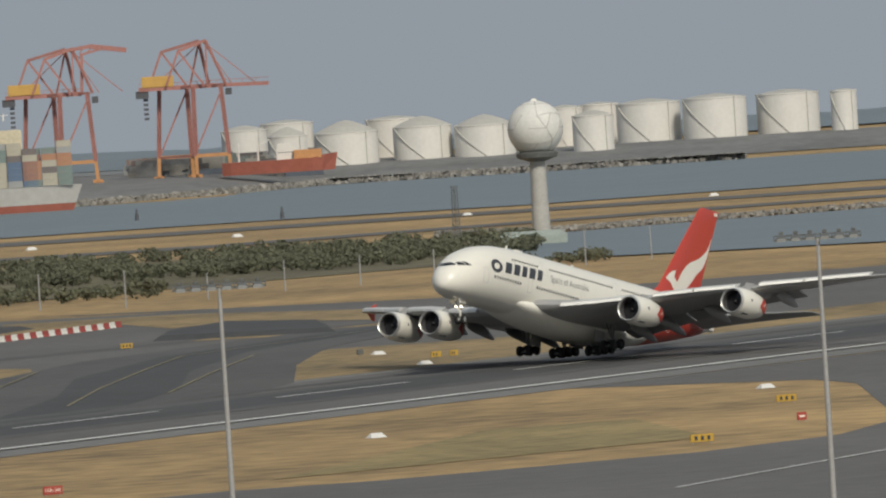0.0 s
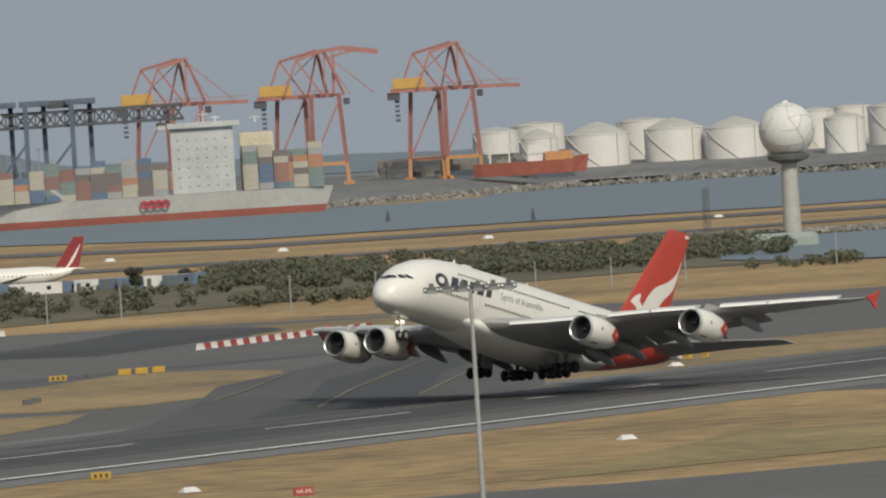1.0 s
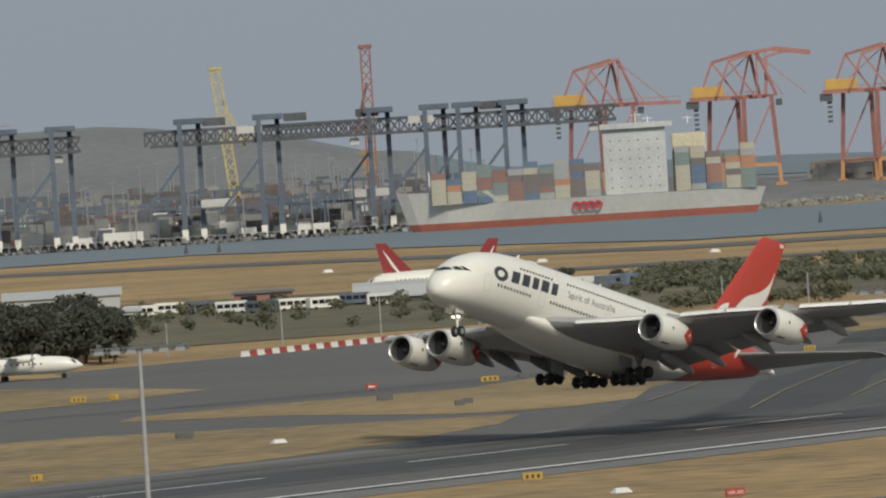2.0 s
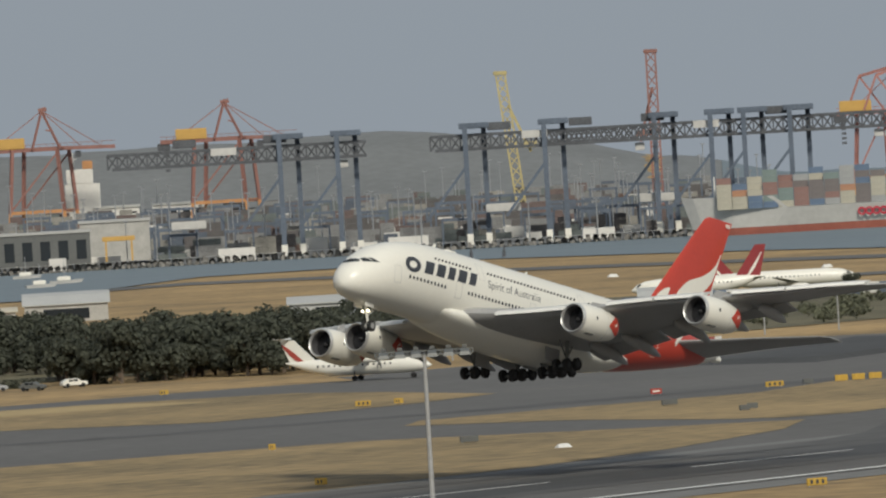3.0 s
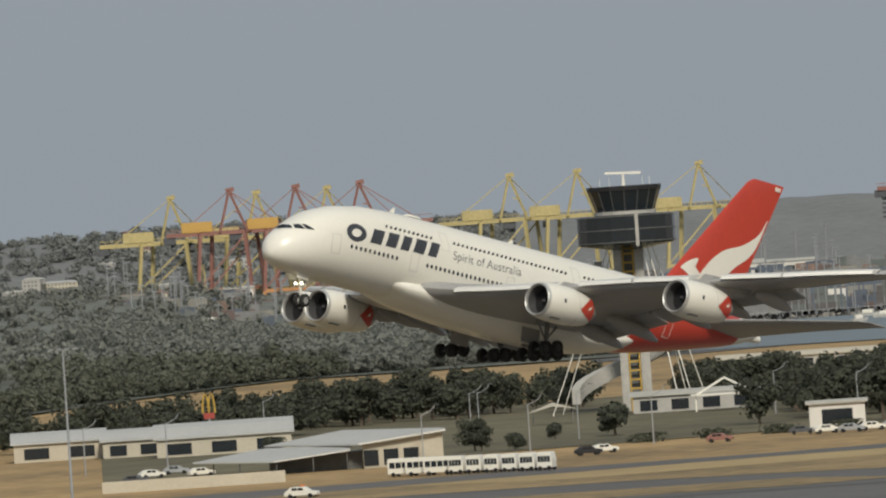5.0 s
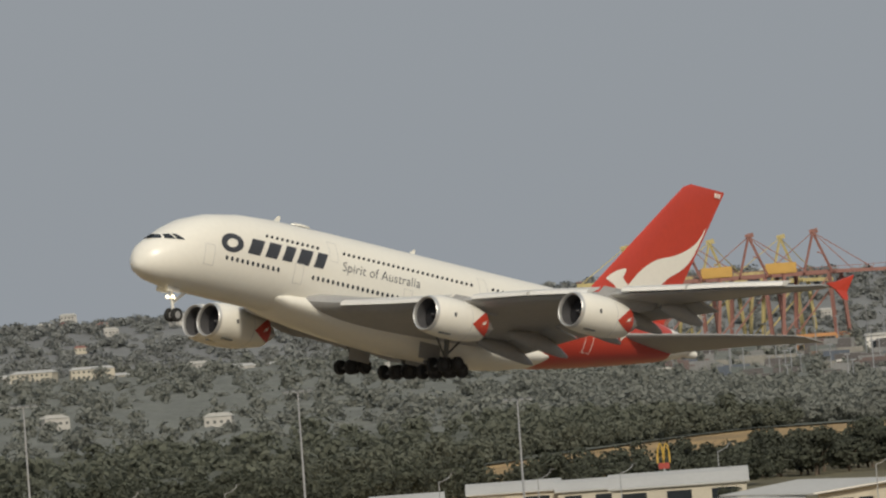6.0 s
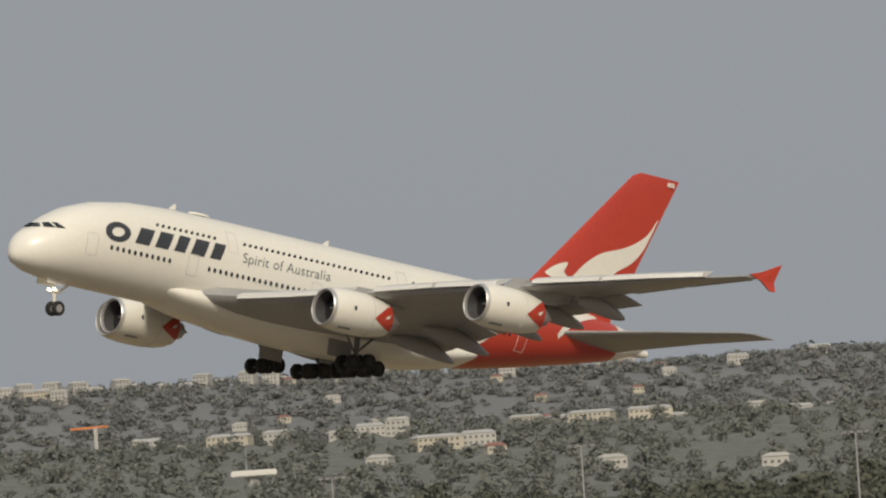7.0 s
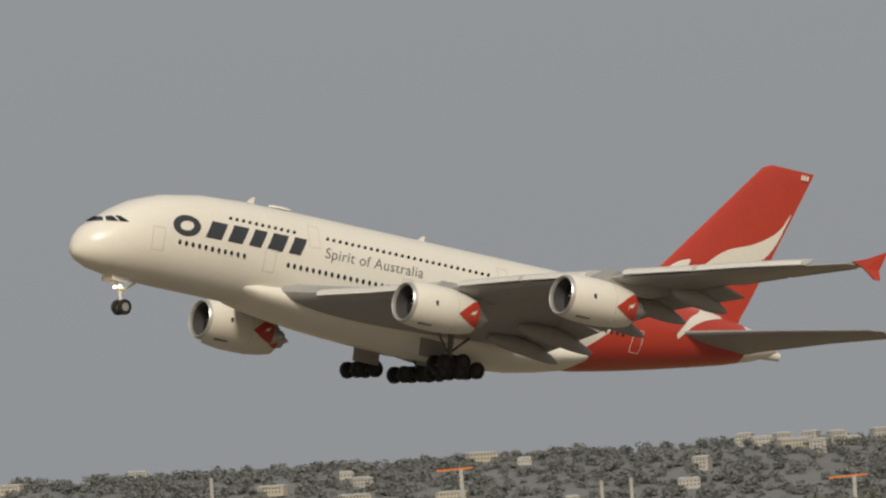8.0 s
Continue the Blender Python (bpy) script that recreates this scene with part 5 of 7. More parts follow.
def container_ship():
    d, z0 = 3900, 0.3
    k_ = d * math.pi / 180
    p = thing("container_ship", facing(55.12, d, z0), "pale grey container ship with a red bottom, moored", "ship")
    L0, L1 = (54.04 - 55.12) * k_, (56.22 - 55.12) * k_
    secs = []
    hl = up(d, -0.345) - z0
    for x, w, rake in ((L0 + 6, 0.3, -6), (L0 + 10, 4, -5), (L0 + 22, 9.5, -2), (L0 + 38, 12, 0), (L0 + 44, 12, 0), (L1 - 30, 12, 0), (L1 - 10, 11, 4), (L1, 9.5, 4)):
        secs.append((x, w, rake))
    for name, za, zb, material, grow in (("hull_bottom", 0.0, 3.0, "hullred", 0.0), ("hull", 3.0, hl, "hullgrey", 0.05)):
        bm = bmesh.new()
        rings = []
        for i, (x, w, rake) in enumerate(secs):
            a, b = za / hl, zb / hl
            bow = (6.0, 5.6, 5.2, 5.0, 0, 0, 0, 0)[i]
            rings.append([(x + rake * a, -w * (0.7 + 0.3 * a) - grow, za), (x + rake * b, -w * (0.7 + 0.3 * b) - grow, zb + bow * (name == "hull")), (x + rake * b, w + grow, zb + bow * (name == "hull")), (x + rake * a, w + grow, za)])
        loft(bm, rings)
        part(name, bm, material, p, smooth=False)
    bm = bmesh.new()
    hb = up(d, 0.05) - z0
    bx0, bx1 = (55.31 - 55.12) * k_, (55.69 - 55.12) * k_
    box(bm, ((bx0 + bx1) / 2, 0, (hl + hb) / 2), (bx1 - bx0, 20, hb - hl), bevel=0.3)
    box(bm, ((bx0 + bx1) / 2 + 1, 0, hb + 1.2), (bx1 - bx0 + 4, 24, 2.4), bevel=0.2)
    # White paint greyed: haze and shade over the house are in its colour.
    house = part("bridge_house", bm, mat("hazed_bridge_paint", (0.47, 0.48, 0.47), 0.6, scale=0.1), p, "white bridge house with rows of small windows")
    for r in range(6):
        for c in range(6):
            bm = bmesh.new()
            box(bm, (bx0 + 3 + c * 3.9, -10.05, hl + 3 + r * (hb - hl - 4) / 6), (0.7, 0.1, 0.5))
            part("window", bm, "lampgrey", house)
    bm = bmesh.new()
    box(bm, ((55.83 - 55.12) * k_, 2, (hl + hb - 3) / 2), (14, 14, hb - 3 - hl), bevel=0.4)
    part("funnel", bm, mat("cream_paint", (0.56, 0.5, 0.36), 0.6, scale=0.1), p, "cream funnel casing")
    bm = bmesh.new()
    for x, h in ((bx0 + 14, 7), (bx0 + 19, 5), ((55.83 - 55.12) * k_, 4)):
        tube(bm, (x, 0, hb + 1), (x, 0, hb + h), 0.4, 0.2)
        beam(bm, (x - 2, 0, hb + h * 0.8), (x + 2, 0, hb + h * 0.8), 0.3)
    tube(bm, (L0 + 14, 0, hl), (L0 + 14, 0, hl + 14), 0.5, 0.3)
    part("mast", bm, "tank_white", p)
    # plain red shapes of the owner's mark
    for k in range(4):
        bm = bmesh.new()
        x = (55.13 - 55.12) * k_ + k * 3.0
        revolve(bm, [(-0.05, 0.85), (-0.05, 1.75), (0.05, 1.75), (0.05, 0.85)], (x, -12.15, hl * 0.68), "Y", 16)
        part("red_mark", bm, mat("mark_red", (0.42, 0.03, 0.05), 0.6, scale=0.2) if k == 0 else bpy.data.materials["mark_red"], p)
    return d, z0, hl, k_


SHIP = container_ship()


def deck_containers():
    d, z0, hl, k_ = SHIP
    rng = random.Random(5)
    meshes = []
    for i in range(len(BOX_COLOURS)):
        bm = bmesh.new()
        ring = [(3.03, -1.22), (3.03, 1.22), (-3.03, 1.22), (-3.03, -1.22)]
        for k in range(12):
            x = -2.75 + 0.5 * k
            ring += [(x - 0.12, -1.22), (x - 0.05, -1.16), (x + 0.12, -1.16), (x + 0.19, -1.22)]
        loft(bm, [[(x, y, 0.02) for x, y in ring], [(x, y, 2.58) for x, y in ring]])
        me = bpy.data.meshes.new("container")
        bm.to_mesh(me)
        bm.free()
        me.materials.append(M["box%d" % i])
        meshes.append(me)
    for x0, x1, tall in (((54.26 - 55.12) * k_, (55.28 - 55.12) * k_, (3, 4, 5)), ((55.74 - 55.12) * k_, (55.93 - 55.12) * k_, (5, 6)), ((55.95 - 55.12) * k_, (56.2 - 55.12) * k_, (5, 6, 6))):
        x = x0
        while x < x1:
            for row, y in enumerate((-10.5, -7.9, -5.3)):
                n = rng.choice(tall) + (row > 0) - (x < x0 + 12 and len(tall) == 3)
                run = rng.randrange(len(meshes))
                for k in range(n):
                    if row and k < n - 2:
                        continue
                    if rng.random() < 0.55:
                        run = rng.choice((0, 1, 2, 2, 2, 3, 4, 5, 6))
                    ob = new("shipping_container", meshes[run])
                    ob.matrix_basis = facing(55.12, d, z0 + hl + 0.15 + 2.62 * k) @ Matrix.Translation((x + 3, y, 0))
                    tagged(ob, "steel shipping container in haze-greyed paint, stacked on the ship's deck", "container", "deck containers")
            x += 6.35


deck_containers()


def bulk_ship():
    """A rust-red ship lying behind the breakwater."""
    d, z0 = 4400, 7.0
    k_ = d * math.pi / 180
    p = thing("bulk_ship", facing(57.5, d, z0), "rust-red cargo ship with a pale deckhouse behind the breakwater", "ship")
    bm = bmesh.new()
    rings = []
    for x, w, h in ((-28, 7, 6.0), (-24, 9, 6.0), (14, 9, 6.0), (20, 7, 7.4), (26, 0.4, 8.0)):
        rings.append([(x - 1.5 * (x > 18), -w * 0.8, 0), (x, -w, h), (x, w, h), (x - 1.5 * (x > 18), w * 0.8, 0)])
    loft(bm, rings)
    hull_ = part("hull", bm, "hullred", p)
    bm = bmesh.new()
    box(bm, (12, -2, 8.0), (13, 12, 4.2), bevel=0.2)
    part("forecastle", bm, "crane_orange", p, "orange-red forecastle block")
    bm = bmesh.new()
    box(bm, (2, 0, 8.5), (9, 10, 5.4), bevel=0.2)
    box(bm, (1, 0, 12.3), (6, 9, 2.4), bevel=0.2)
    house_ = part("deckhouse", bm, "tank_white", p, "pale deckhouse")
    for k in range(5):
        bm = bmesh.new()
        box(bm, (-1.2 + 1.5 * k, -5.05, 9.3), (0.7, 0.1, 0.6))
        part("window", bm, "lampgrey", house_)
    for x in (-20, -11):
        bm = bmesh.new()
        tube(bm, (x, 0, 6), (x, 0, 15), 0.5, 0.3)
        beam(bm, (x, 0, 13), (x + 6, 0, 16), 0.4)
        part("deck_crane", bm, "tank_white", p)


bulk_ship()


def yard_stuff():
    """Container stacks, sheds and lamp masts of the container yard."""
    rng = random.Random(11)
    for i in range(len(BOX_COLOURS)):
        bm = bmesh.new()
        for _ in range((170, 110, 150, 190, 60, 330, 330)[i]):
            az = rng.uniform(45.1, 54.2) if rng.random() < 0.85 else rng.uniform(56.6, 57.7)
            d = rng.uniform(4080 if az < 55 else 4470, 4610)
            z = land(az, d) + 0.4
            n = rng.randrange(1, 4)
            m = facing(az + rng.uniform(0, 0.02), d, z)
            for k in range(n):
                bmesh.ops.create_cube(bm, size=1.0, matrix=m @ Matrix.Translation((0, 0, 1.3 + 2.6 * k)) @ Matrix.Diagonal((12.2 if rng.random() < 0.6 else 6.1, 2.4, 2.5, 1)))
        tagged(part("yard_containers", bm, "yard%d" % i), "stacks of containers in dark haze-greyed paint in the far yard", "container stacks", kind="stuff")
    bm = bmesh.new()
    for _ in range(280):
        az, d = rng.uniform(45.1, 54.6), rng.uniform(4020, 4600)
        z = land(az, d)
        h = rng.uniform(12, 24)
        q = at(az, d, z)
        beam(bm, q, q + Vector((0, 0, h)), 0.35)
        beam(bm, q + Vector((-1.6, 0, h)), q + Vector((1.6, 0, h)), 0.5)
    tagged(part("yard_lamp_masts", bm, "galv"), "many slim lamp masts over the port yard", "lamp masts", kind="stuff")
    bm = bmesh.new()
    for _ in range(150):
        az, d = rng.uniform(47.6, 54.6), rng.uniform(4060, 4400)
        m = facing(az, d, land(az, d) + 0.4)
        for sx in (-6, 6):
            bmesh.ops.create_cube(bm, size=1.0, matrix=m @ Matrix.Translation((sx, 0, 5.5)) @ Matrix.Diagonal((0.8, 0.8, 11, 1)))
        bmesh.ops.create_cube(bm, size=1.0, matrix=m @ Matrix.Translation((0, 0, 11)) @ Matrix.Diagonal((13, 1.2, 1.2, 1)))
    tagged(part("straddle_carriers", bm, "crane_blue"), "many slate-blue straddle carriers among the stacks", "carriers", kind="stuff")
    bm = bmesh.new()
    for _ in range(110):
        az, d = rng.uniform(45.2, 54.4), rng.uniform(4010, 4640)
        m = facing(az, d, land(az, d) + 0.3)
        w, h = rng.uniform(5, 18), rng.uniform(2.5, 6)
        bmesh.ops.create_cube(bm, size=1.0, matrix=m @ Matrix.Translation((0, 0, h / 2)) @ Matrix.Diagonal((w, 8, h, 1)))
    tagged(part("port_sheds", bm, "tank_white"), "small pale sheds and cabins about the port", "sheds", kind="stuff")


yard_stuff()


def shed(name, az, d, w, dp, h, rise, wall, roof, label, openings=0, rz=0.0, category="building", base=None):
    """A long building with a gabled or curved roof, eaves and openings."""
    z0 = land(az, d) if base is None else base
    p = thing(name, facing(az, d, z0 - 0.1) @ Matrix.Rotation(radians(rz), 4, "Z"), label, category)
    bm = bmesh.new()
    box(bm, (0, 0, h / 2), (w, dp, h))
    part("wall", bm, wall, p)
    bm = bmesh.new()
    prof = [(-dp / 2 - 0.6, h), (-dp / 4, h + rise * 0.75), (0, h + rise), (dp / 4, h + rise * 0.75), (dp / 2 + 0.6, h)]
    ring = lambda x: [(x, y, z) for y, z in prof] + [(x, y, z + 0.3) for y, z in prof[::-1]]
    loft(bm, [ring(-w / 2 - 0.6), ring(w / 2 + 0.6)])
    part("roof", bm, roof, p)
    bm = bmesh.new()
    for sx in (-1, 1):
        loft(bm, [[(sx * w * 0.498, y, z) for y, z in prof], [(sx * (w * 0.498 - 0.2), y, z) for y, z in prof]])
    part("gable", bm, wall, p)
    for k in range(openings):
        bm = bmesh.new()
        x = -w / 2 + w * (k + 0.5) / openings
        box(bm, (x, -dp / 2 - 0.02, h * 0.48), (w / openings * 0.55, 0.16, h * 0.6))
        part("opening", bm, "glass", p)
    return p


# low port buildings and the shed on the pier
shed("port_building", 50.12, 4030, 46, 20, up(4030, -0.25) - 3, 1, "lampgrey", "concrete", "dark glazed port building under a flat roof", 6, base=3)
shed("port_building", 50.6, 4080, 30, 18, up(4080, -0.2) - 3, 1, "concrete", "concrete", "grey concrete port building", 0, base=3)
for az, d, w in ((49.2, 4500, 30), (48.95, 4540, 22), (47.35, 4560, 24), (45.9, 4540, 14), (47.2, 4480, 40), (51.0, 4590, 26), (50.62, 4600, 22)):
    shed("port_building", az, d, w, 14, 9, 1.0, "tank_white", "tank_roof", "pale industrial building at the port", 4)


def far_ship_house():
    """The stepped white house of a ship lying behind the yard."""
    d = 4600
    z0 = land(50.42, d)
    h = up(d, 0.13) - z0
    p = thing("moored_ship", facing(50.42, d, z0), "cream ship's house with an orange funnel behind the yard", "ship")
    for name, x, w, za, zb, material in (("house", 0, 17, 0, h * 0.75, "tank_white"), ("bridge", -1, 13, h * 0.75, h, "tank_white"), ("funnel", 3, 5, h, h + 4, "crane_orange")):
        bm = bmesh.new()
        box(bm, (x, 0, (za + zb) / 2), (w, 12, zb - za), bevel=0.3)
        part(name, bm, material, p)
    bm = bmesh.new()
    tube(bm, (-4, 0, h), (-4, 0, h + 8), 0.35, 0.2)
    beam(bm, (-6, 0, h + 5), (-2, 0, h + 5), 0.3)
    part("mast", bm, "tank_white", p)
    y = thing("yellow_loader", facing(50.62, 4020, 3.4), "yellow portal loader on the quay", "loader")
    for sx in (-5.5, 5.5):
        for sy in (-2.5, 2.5):
            bm = bmesh.new()
            beam(bm, (sx, sy, 0), (sx, sy, 9), 0.8)
            part("leg", bm, "house_orange", y)
    bm = bmesh.new()
    box(bm, (0, 0, 9.6), (14, 6, 2.0), bevel=0.2)
    part("top_frame", bm, "house_orange", y)


far_ship_house()


# ---- trees and shrubs ----
M["leaf_dark"] = mat("dark_foliage", (0.09, 0.098, 0.07), 0.8, scale=0.2, vary=0.3, island=0.35)
# Canopy sheets (floor and slope) are darker than crowns: shade put into colour.
M["leaf_floor"] = mat("shade_dimmed_olive_foliage", (0.08, 0.086, 0.066), 0.9, scale=0.12, vary=0.35, fine=5)
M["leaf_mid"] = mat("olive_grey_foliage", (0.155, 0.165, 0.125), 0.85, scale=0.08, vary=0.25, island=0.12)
# Slope and crowns beyond 3 km are paled and greyed as distance haze.
M["leaf_slope"] = mat("hazed_shade_green_foliage", (0.145, 0.153, 0.135), 0.9, scale=0.06, vary=0.3, fine=6)
M["leaf_hazed"] = mat("hazed_green_foliage", (0.25, 0.26, 0.23), 0.85, scale=0.05, vary=0.2, island=0.1)
M["leaf_shrub"] = mat("olive_shrub_foliage", (0.185, 0.19, 0.125), 0.85, scale=0.1, vary=0.3, island=0.2)
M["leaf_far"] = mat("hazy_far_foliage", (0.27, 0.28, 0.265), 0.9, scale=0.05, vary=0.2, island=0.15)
M["bark"] = mat("grey_brown_bark", (0.13, 0.10, 0.075), 0.9, scale=1.0, vary=0.3, bump=0.4)


def leafy(m):
    """Lets part of the light through thin leaves."""
    n, l = m.node_tree.nodes, m.node_tree.links
    b = n["Principled BSDF"]
    t, mx = n.new("ShaderNodeBsdfTranslucent"), n.new("ShaderNodeMixShader")
    l.new(b.inputs["Base Color"].links[0].from_socket, t.inputs["Color"])
    mx.inputs[0].default_value = 0.45
    l.new(b.outputs[0], mx.inputs[1])
    l.new(t.outputs[0], mx.inputs[2])
    l.new(mx.outputs[0], n["Material Output"].inputs["Surface"])


for k in ("leaf_dark", "leaf_mid", "leaf_hazed", "leaf_shrub", "leaf_far"):
    leafy(M[k])
nrng = np.random.RandomState(7)


def crown(n, r, h, base, size, lobes=7):
    """Corners of n small leaf clumps in a few uneven lobes; returns an array (4n, 3)."""
    lc = np.stack([nrng.uniform(-0.55, 0.55, lobes) * r, nrng.uniform(-0.55, 0.55, lobes) * r, base + nrng.uniform(0.25, 0.8, lobes) * (h - base)], 1)
    lr = nrng.uniform(0.35, 0.62, lobes) * r
    k = nrng.randint(0, lobes, n)
    v = nrng.normal(size=(n, 3))
    v /= np.linalg.norm(v, axis=1)[:, None]
    c = lc[k] + v * (lr[k] * nrng.uniform(0.55, 1.08, n))[:, None] * [1, 1, 0.75]
    c[:, 2] = np.clip(c[:, 2], base * 0.6, h)
    out = v + [0, 0, 0.35] + 0.38 * nrng.normal(size=(n, 3))
    a = np.cross(out, nrng.normal(size=(n, 3)))
    a /= np.linalg.norm(a, axis=1)[:, None] + 1e-6
    b = np.cross(out, a)
    b /= np.linalg.norm(b, axis=1)[:, None] + 1e-6
    s = size * nrng.uniform(0.6, 1.3, n)[:, None]
    a, b = a * s, b * s * 0.7
    return np.stack([c - a - b * 0.6, c + a * 0.2 - b, c + a + b * 0.7, c - a * 0.3 + b], 1).reshape(-1, 3)


def quad_mesh(name, verts, material):
    me = bpy.data.meshes.new(name)
    n = len(verts) // 4
    me.from_pydata(verts.tolist(), [], np.arange(4 * n).reshape(-1, 4).tolist())
    me.materials.append(M[material])
    return me


def grove(name, spots, variants, material, label, category):
    """Many crowns as one object. spots: x, y, z, height scale."""
    out = []
    for x, y, z, s in spots:
        v = variants[nrng.randint(len(variants))]
        t = nrng.uniform(0, 6.283)
        c, sn = math.cos(t), math.sin(t)
        w = v * s * [1, 1, nrng.uniform(0.8, 1.15)]
        out.append(np.stack([w[:, 0] * c - w[:, 1] * sn + x, w[:, 0] * sn + w[:, 1] * c + y, w[:, 2] + z], 1))
    ob = new(name, quad_mesh(name, np.concatenate(out), material))
    return tagged(ob, label, category, kind="stuff")


def tree_kind(h, r, n, size):
    """A tree with a tapered trunk, limbs and a crown of leaf clumps."""
    p = thing("tree", Matrix.Identity(4), "dark green broad-crowned tree at the airfield's edge", "tree", "airfield trees")
    bm = bmesh.new()
    tube(bm, (0, 0, -0.2), (0.2, 0, h * 0.5), 0.35, 0.2, 8)
    for k in range(5):
        a = k * 1.3
        tube(bm, (0.15, 0, h * (0.25 + 0.05 * k)), (math.cos(a) * r * 0.6, math.sin(a) * r * 0.6, h * (0.5 + 0.06 * k)), 0.15, 0.05, 6)
    part("trunk", bm, "bark", p)
    ob = new("crown", quad_mesh("crown", crown(n, r, h, h * 0.07, size, 10), "leaf_dark"))
    ob.parent = p
    return p


rng = random.Random(21)
kinds = [tree_kind(h, r, 1500, 0.46) for h, r in ((9.5, 5.2), (11, 4.6), (8.0, 5.0), (12, 5.4), (7.0, 4.2))]
places = []
for az0, az1, d0, d1, n in ((50.2, 52.3, 1655, 1800, 150), (49.2, 50.3, 1780, 1960, 75), (48.55, 49.25, 2010, 2090, 28), (46.2, 48.0, 2030, 2100, 30), (47.2, 47.9, 1640, 1780, 5)):
    for _ in range(n):
        places.append((rng.uniform(az0, az1), rng.uniform(d0, d1)))
places += [(46.05, 1700), (48.12, 1740), (49.0, 1760), (49.75, 1720), (55.35, 2220), (55.05, 2150)]
for i, (az, d) in enumerate(places):
    m = Matrix.Translation(at(az, d)) @ Matrix.Rotation(rng.uniform(0, 6.28), 4, "Z")
    ob = kinds[i] if i < len(kinds) else copy_thing(kinds[i % len(kinds)], m)
    ob.matrix_basis = m
    s = rng.uniform(0.78, 1.05)
    if az > 54 or d < 1800 and az < 48:
        s = rng.uniform(0.4, 0.55)
    ob.scale = (s, s, s)

wood = [crown(230, 6.0, 11, 0.3, 0.85, 9) for _ in range(8)]
spots = []
for az0, az1, d0, d1, n in ((46.2, 48.0, 2080, 2200, 60), (45.0, 46.4, 1950, 2150, 60), (43.0, 45.2, 1960, 2120, 80), (41.2, 43.2, 2000, 2200, 50)):
    for _ in range(n):
        q = at(nrng.uniform(az0, az1), nrng.uniform(d0, d1))
        spots.append((q.x, q.y, 0.0, nrng.uniform(0.6, 0.95)))
grove("tree_belt", spots, [crown(420, 5.0, 10, 0.4, 0.6, 10) for _ in range(5)], "leaf_dark", "dark green trees along the airfield road", "trees")
canopy_edge = lambda a: float(np.interp(a, [31, 43, 45.2, 46.24, 46.9, 48.6], [2140, 2180, 2760, 2990, 3040, 3090]))


def canopy_height(a, d):
    """The closed canopy's height over the ground, in soft lumps."""
    q = at(a, d)
    lump = 1.5 * noise.noise((q.x * 0.085, q.y * 0.085, 0)) + 0.6 * noise.noise((q.x * 0.13, q.y * 0.13, 4))
    return land(a, d) + (5.2 + 2.2 * lump) * smoothstep(0, 60, d - canopy_edge(a)) - 0.6


# Sheets below the crowns, in the shade-darkened foliage colours.
for name, d0, d1, material, label in (("far_canopy", 3000, 4640, "leaf_slope", "closed tree canopy up the slope, greyed as haze and darkened as shade"), ("near_canopy", 2140, 3000, "leaf_floor", "closed olive tree canopy behind the road, darkened as shade between crowns")):
    bm = bmesh.new()
    sheet = []
    ds = list(np.arange(d0, d1 + 1, 20.0))
    for i in range(int((48.3 - 31.5) / 0.05) + 1):
        a = 31.5 + 0.05 * i
        reach = float(np.interp(a, [46.24, 46.9, 48.0, 48.3], [4640, 4200, 3850, 3400]))
        row = [min(max(d_, canopy_edge(a)), reach) for d_ in ds]
        sheet.append([bm.verts.new(at(a, d_, canopy_height(a, d_))) for d_ in row])
    for r0, r1 in zip(sheet, sheet[1:]):
        for k in range(len(ds) - 1):
            bm.faces.new((r0[k], r0[k + 1], r1[k + 1], r1[k]))
    bmesh.ops.dissolve_degenerate(bm, dist=0.01, edges=bm.edges)
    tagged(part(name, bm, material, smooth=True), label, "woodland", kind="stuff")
spots = []
d = 2150.0
while d < 4640:
    step = 4.6 + d / 1000
    az = 31.5
    top = 48.5 if d < 3300 else (48.0 if d < 3900 else 47.0)
    while az < top:
        if noise.noise((az * 1.3, d * 0.004, 1.0)) > -0.5 and d > np.interp(az, [43, 45.2, 46.24, 46.9, 48.6], [2150, 2700, 2930, 2990, 3040]) + 45:
            aa, dd = az + nrng.uniform(-0.06, 0.06), d + nrng.uniform(-45, 45)
            q = at(aa, dd)
            spots.append((q.x, q.y, land(aa, dd) + 1.5, nrng.uniform(0.65, 1.1)))
        az += math.degrees(step / d) * nrng.uniform(0.8, 1.6)
    d += 95 + (d - 2150) * 0.03
for i in range(520):
    aa = 43.0 + 5.3 * i / 520 + nrng.uniform(-0.01, 0.01)
    dd = canopy_edge(aa) + nrng.uniform(-12, 50)
    q = at(aa, dd)
    spots.append((q.x, q.y, land(aa, dd) - 0.3, nrng.uniform(0.5, 0.85)))
for i in range(1250):
    aa = nrng.uniform(44.6, 48.2)
    dd = canopy_edge(aa) + nrng.uniform(20, 900 if aa < 47.3 else 500)
    q = at(aa, dd)
    spots.append((q.x, q.y, land(aa, dd) + 1.5, nrng.uniform(0.6, 0.95)))
# Past 3 km the crowns take the haze-paled green.
grove("woodland", [q for q in spots if math.hypot(q[0], q[1]) > 3000], wood, "leaf_hazed", "haze-paled grey-green eucalypt woodland rising to the ridge", "woodland")
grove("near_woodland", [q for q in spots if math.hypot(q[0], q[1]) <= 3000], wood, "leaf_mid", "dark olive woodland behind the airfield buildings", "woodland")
ridge = []
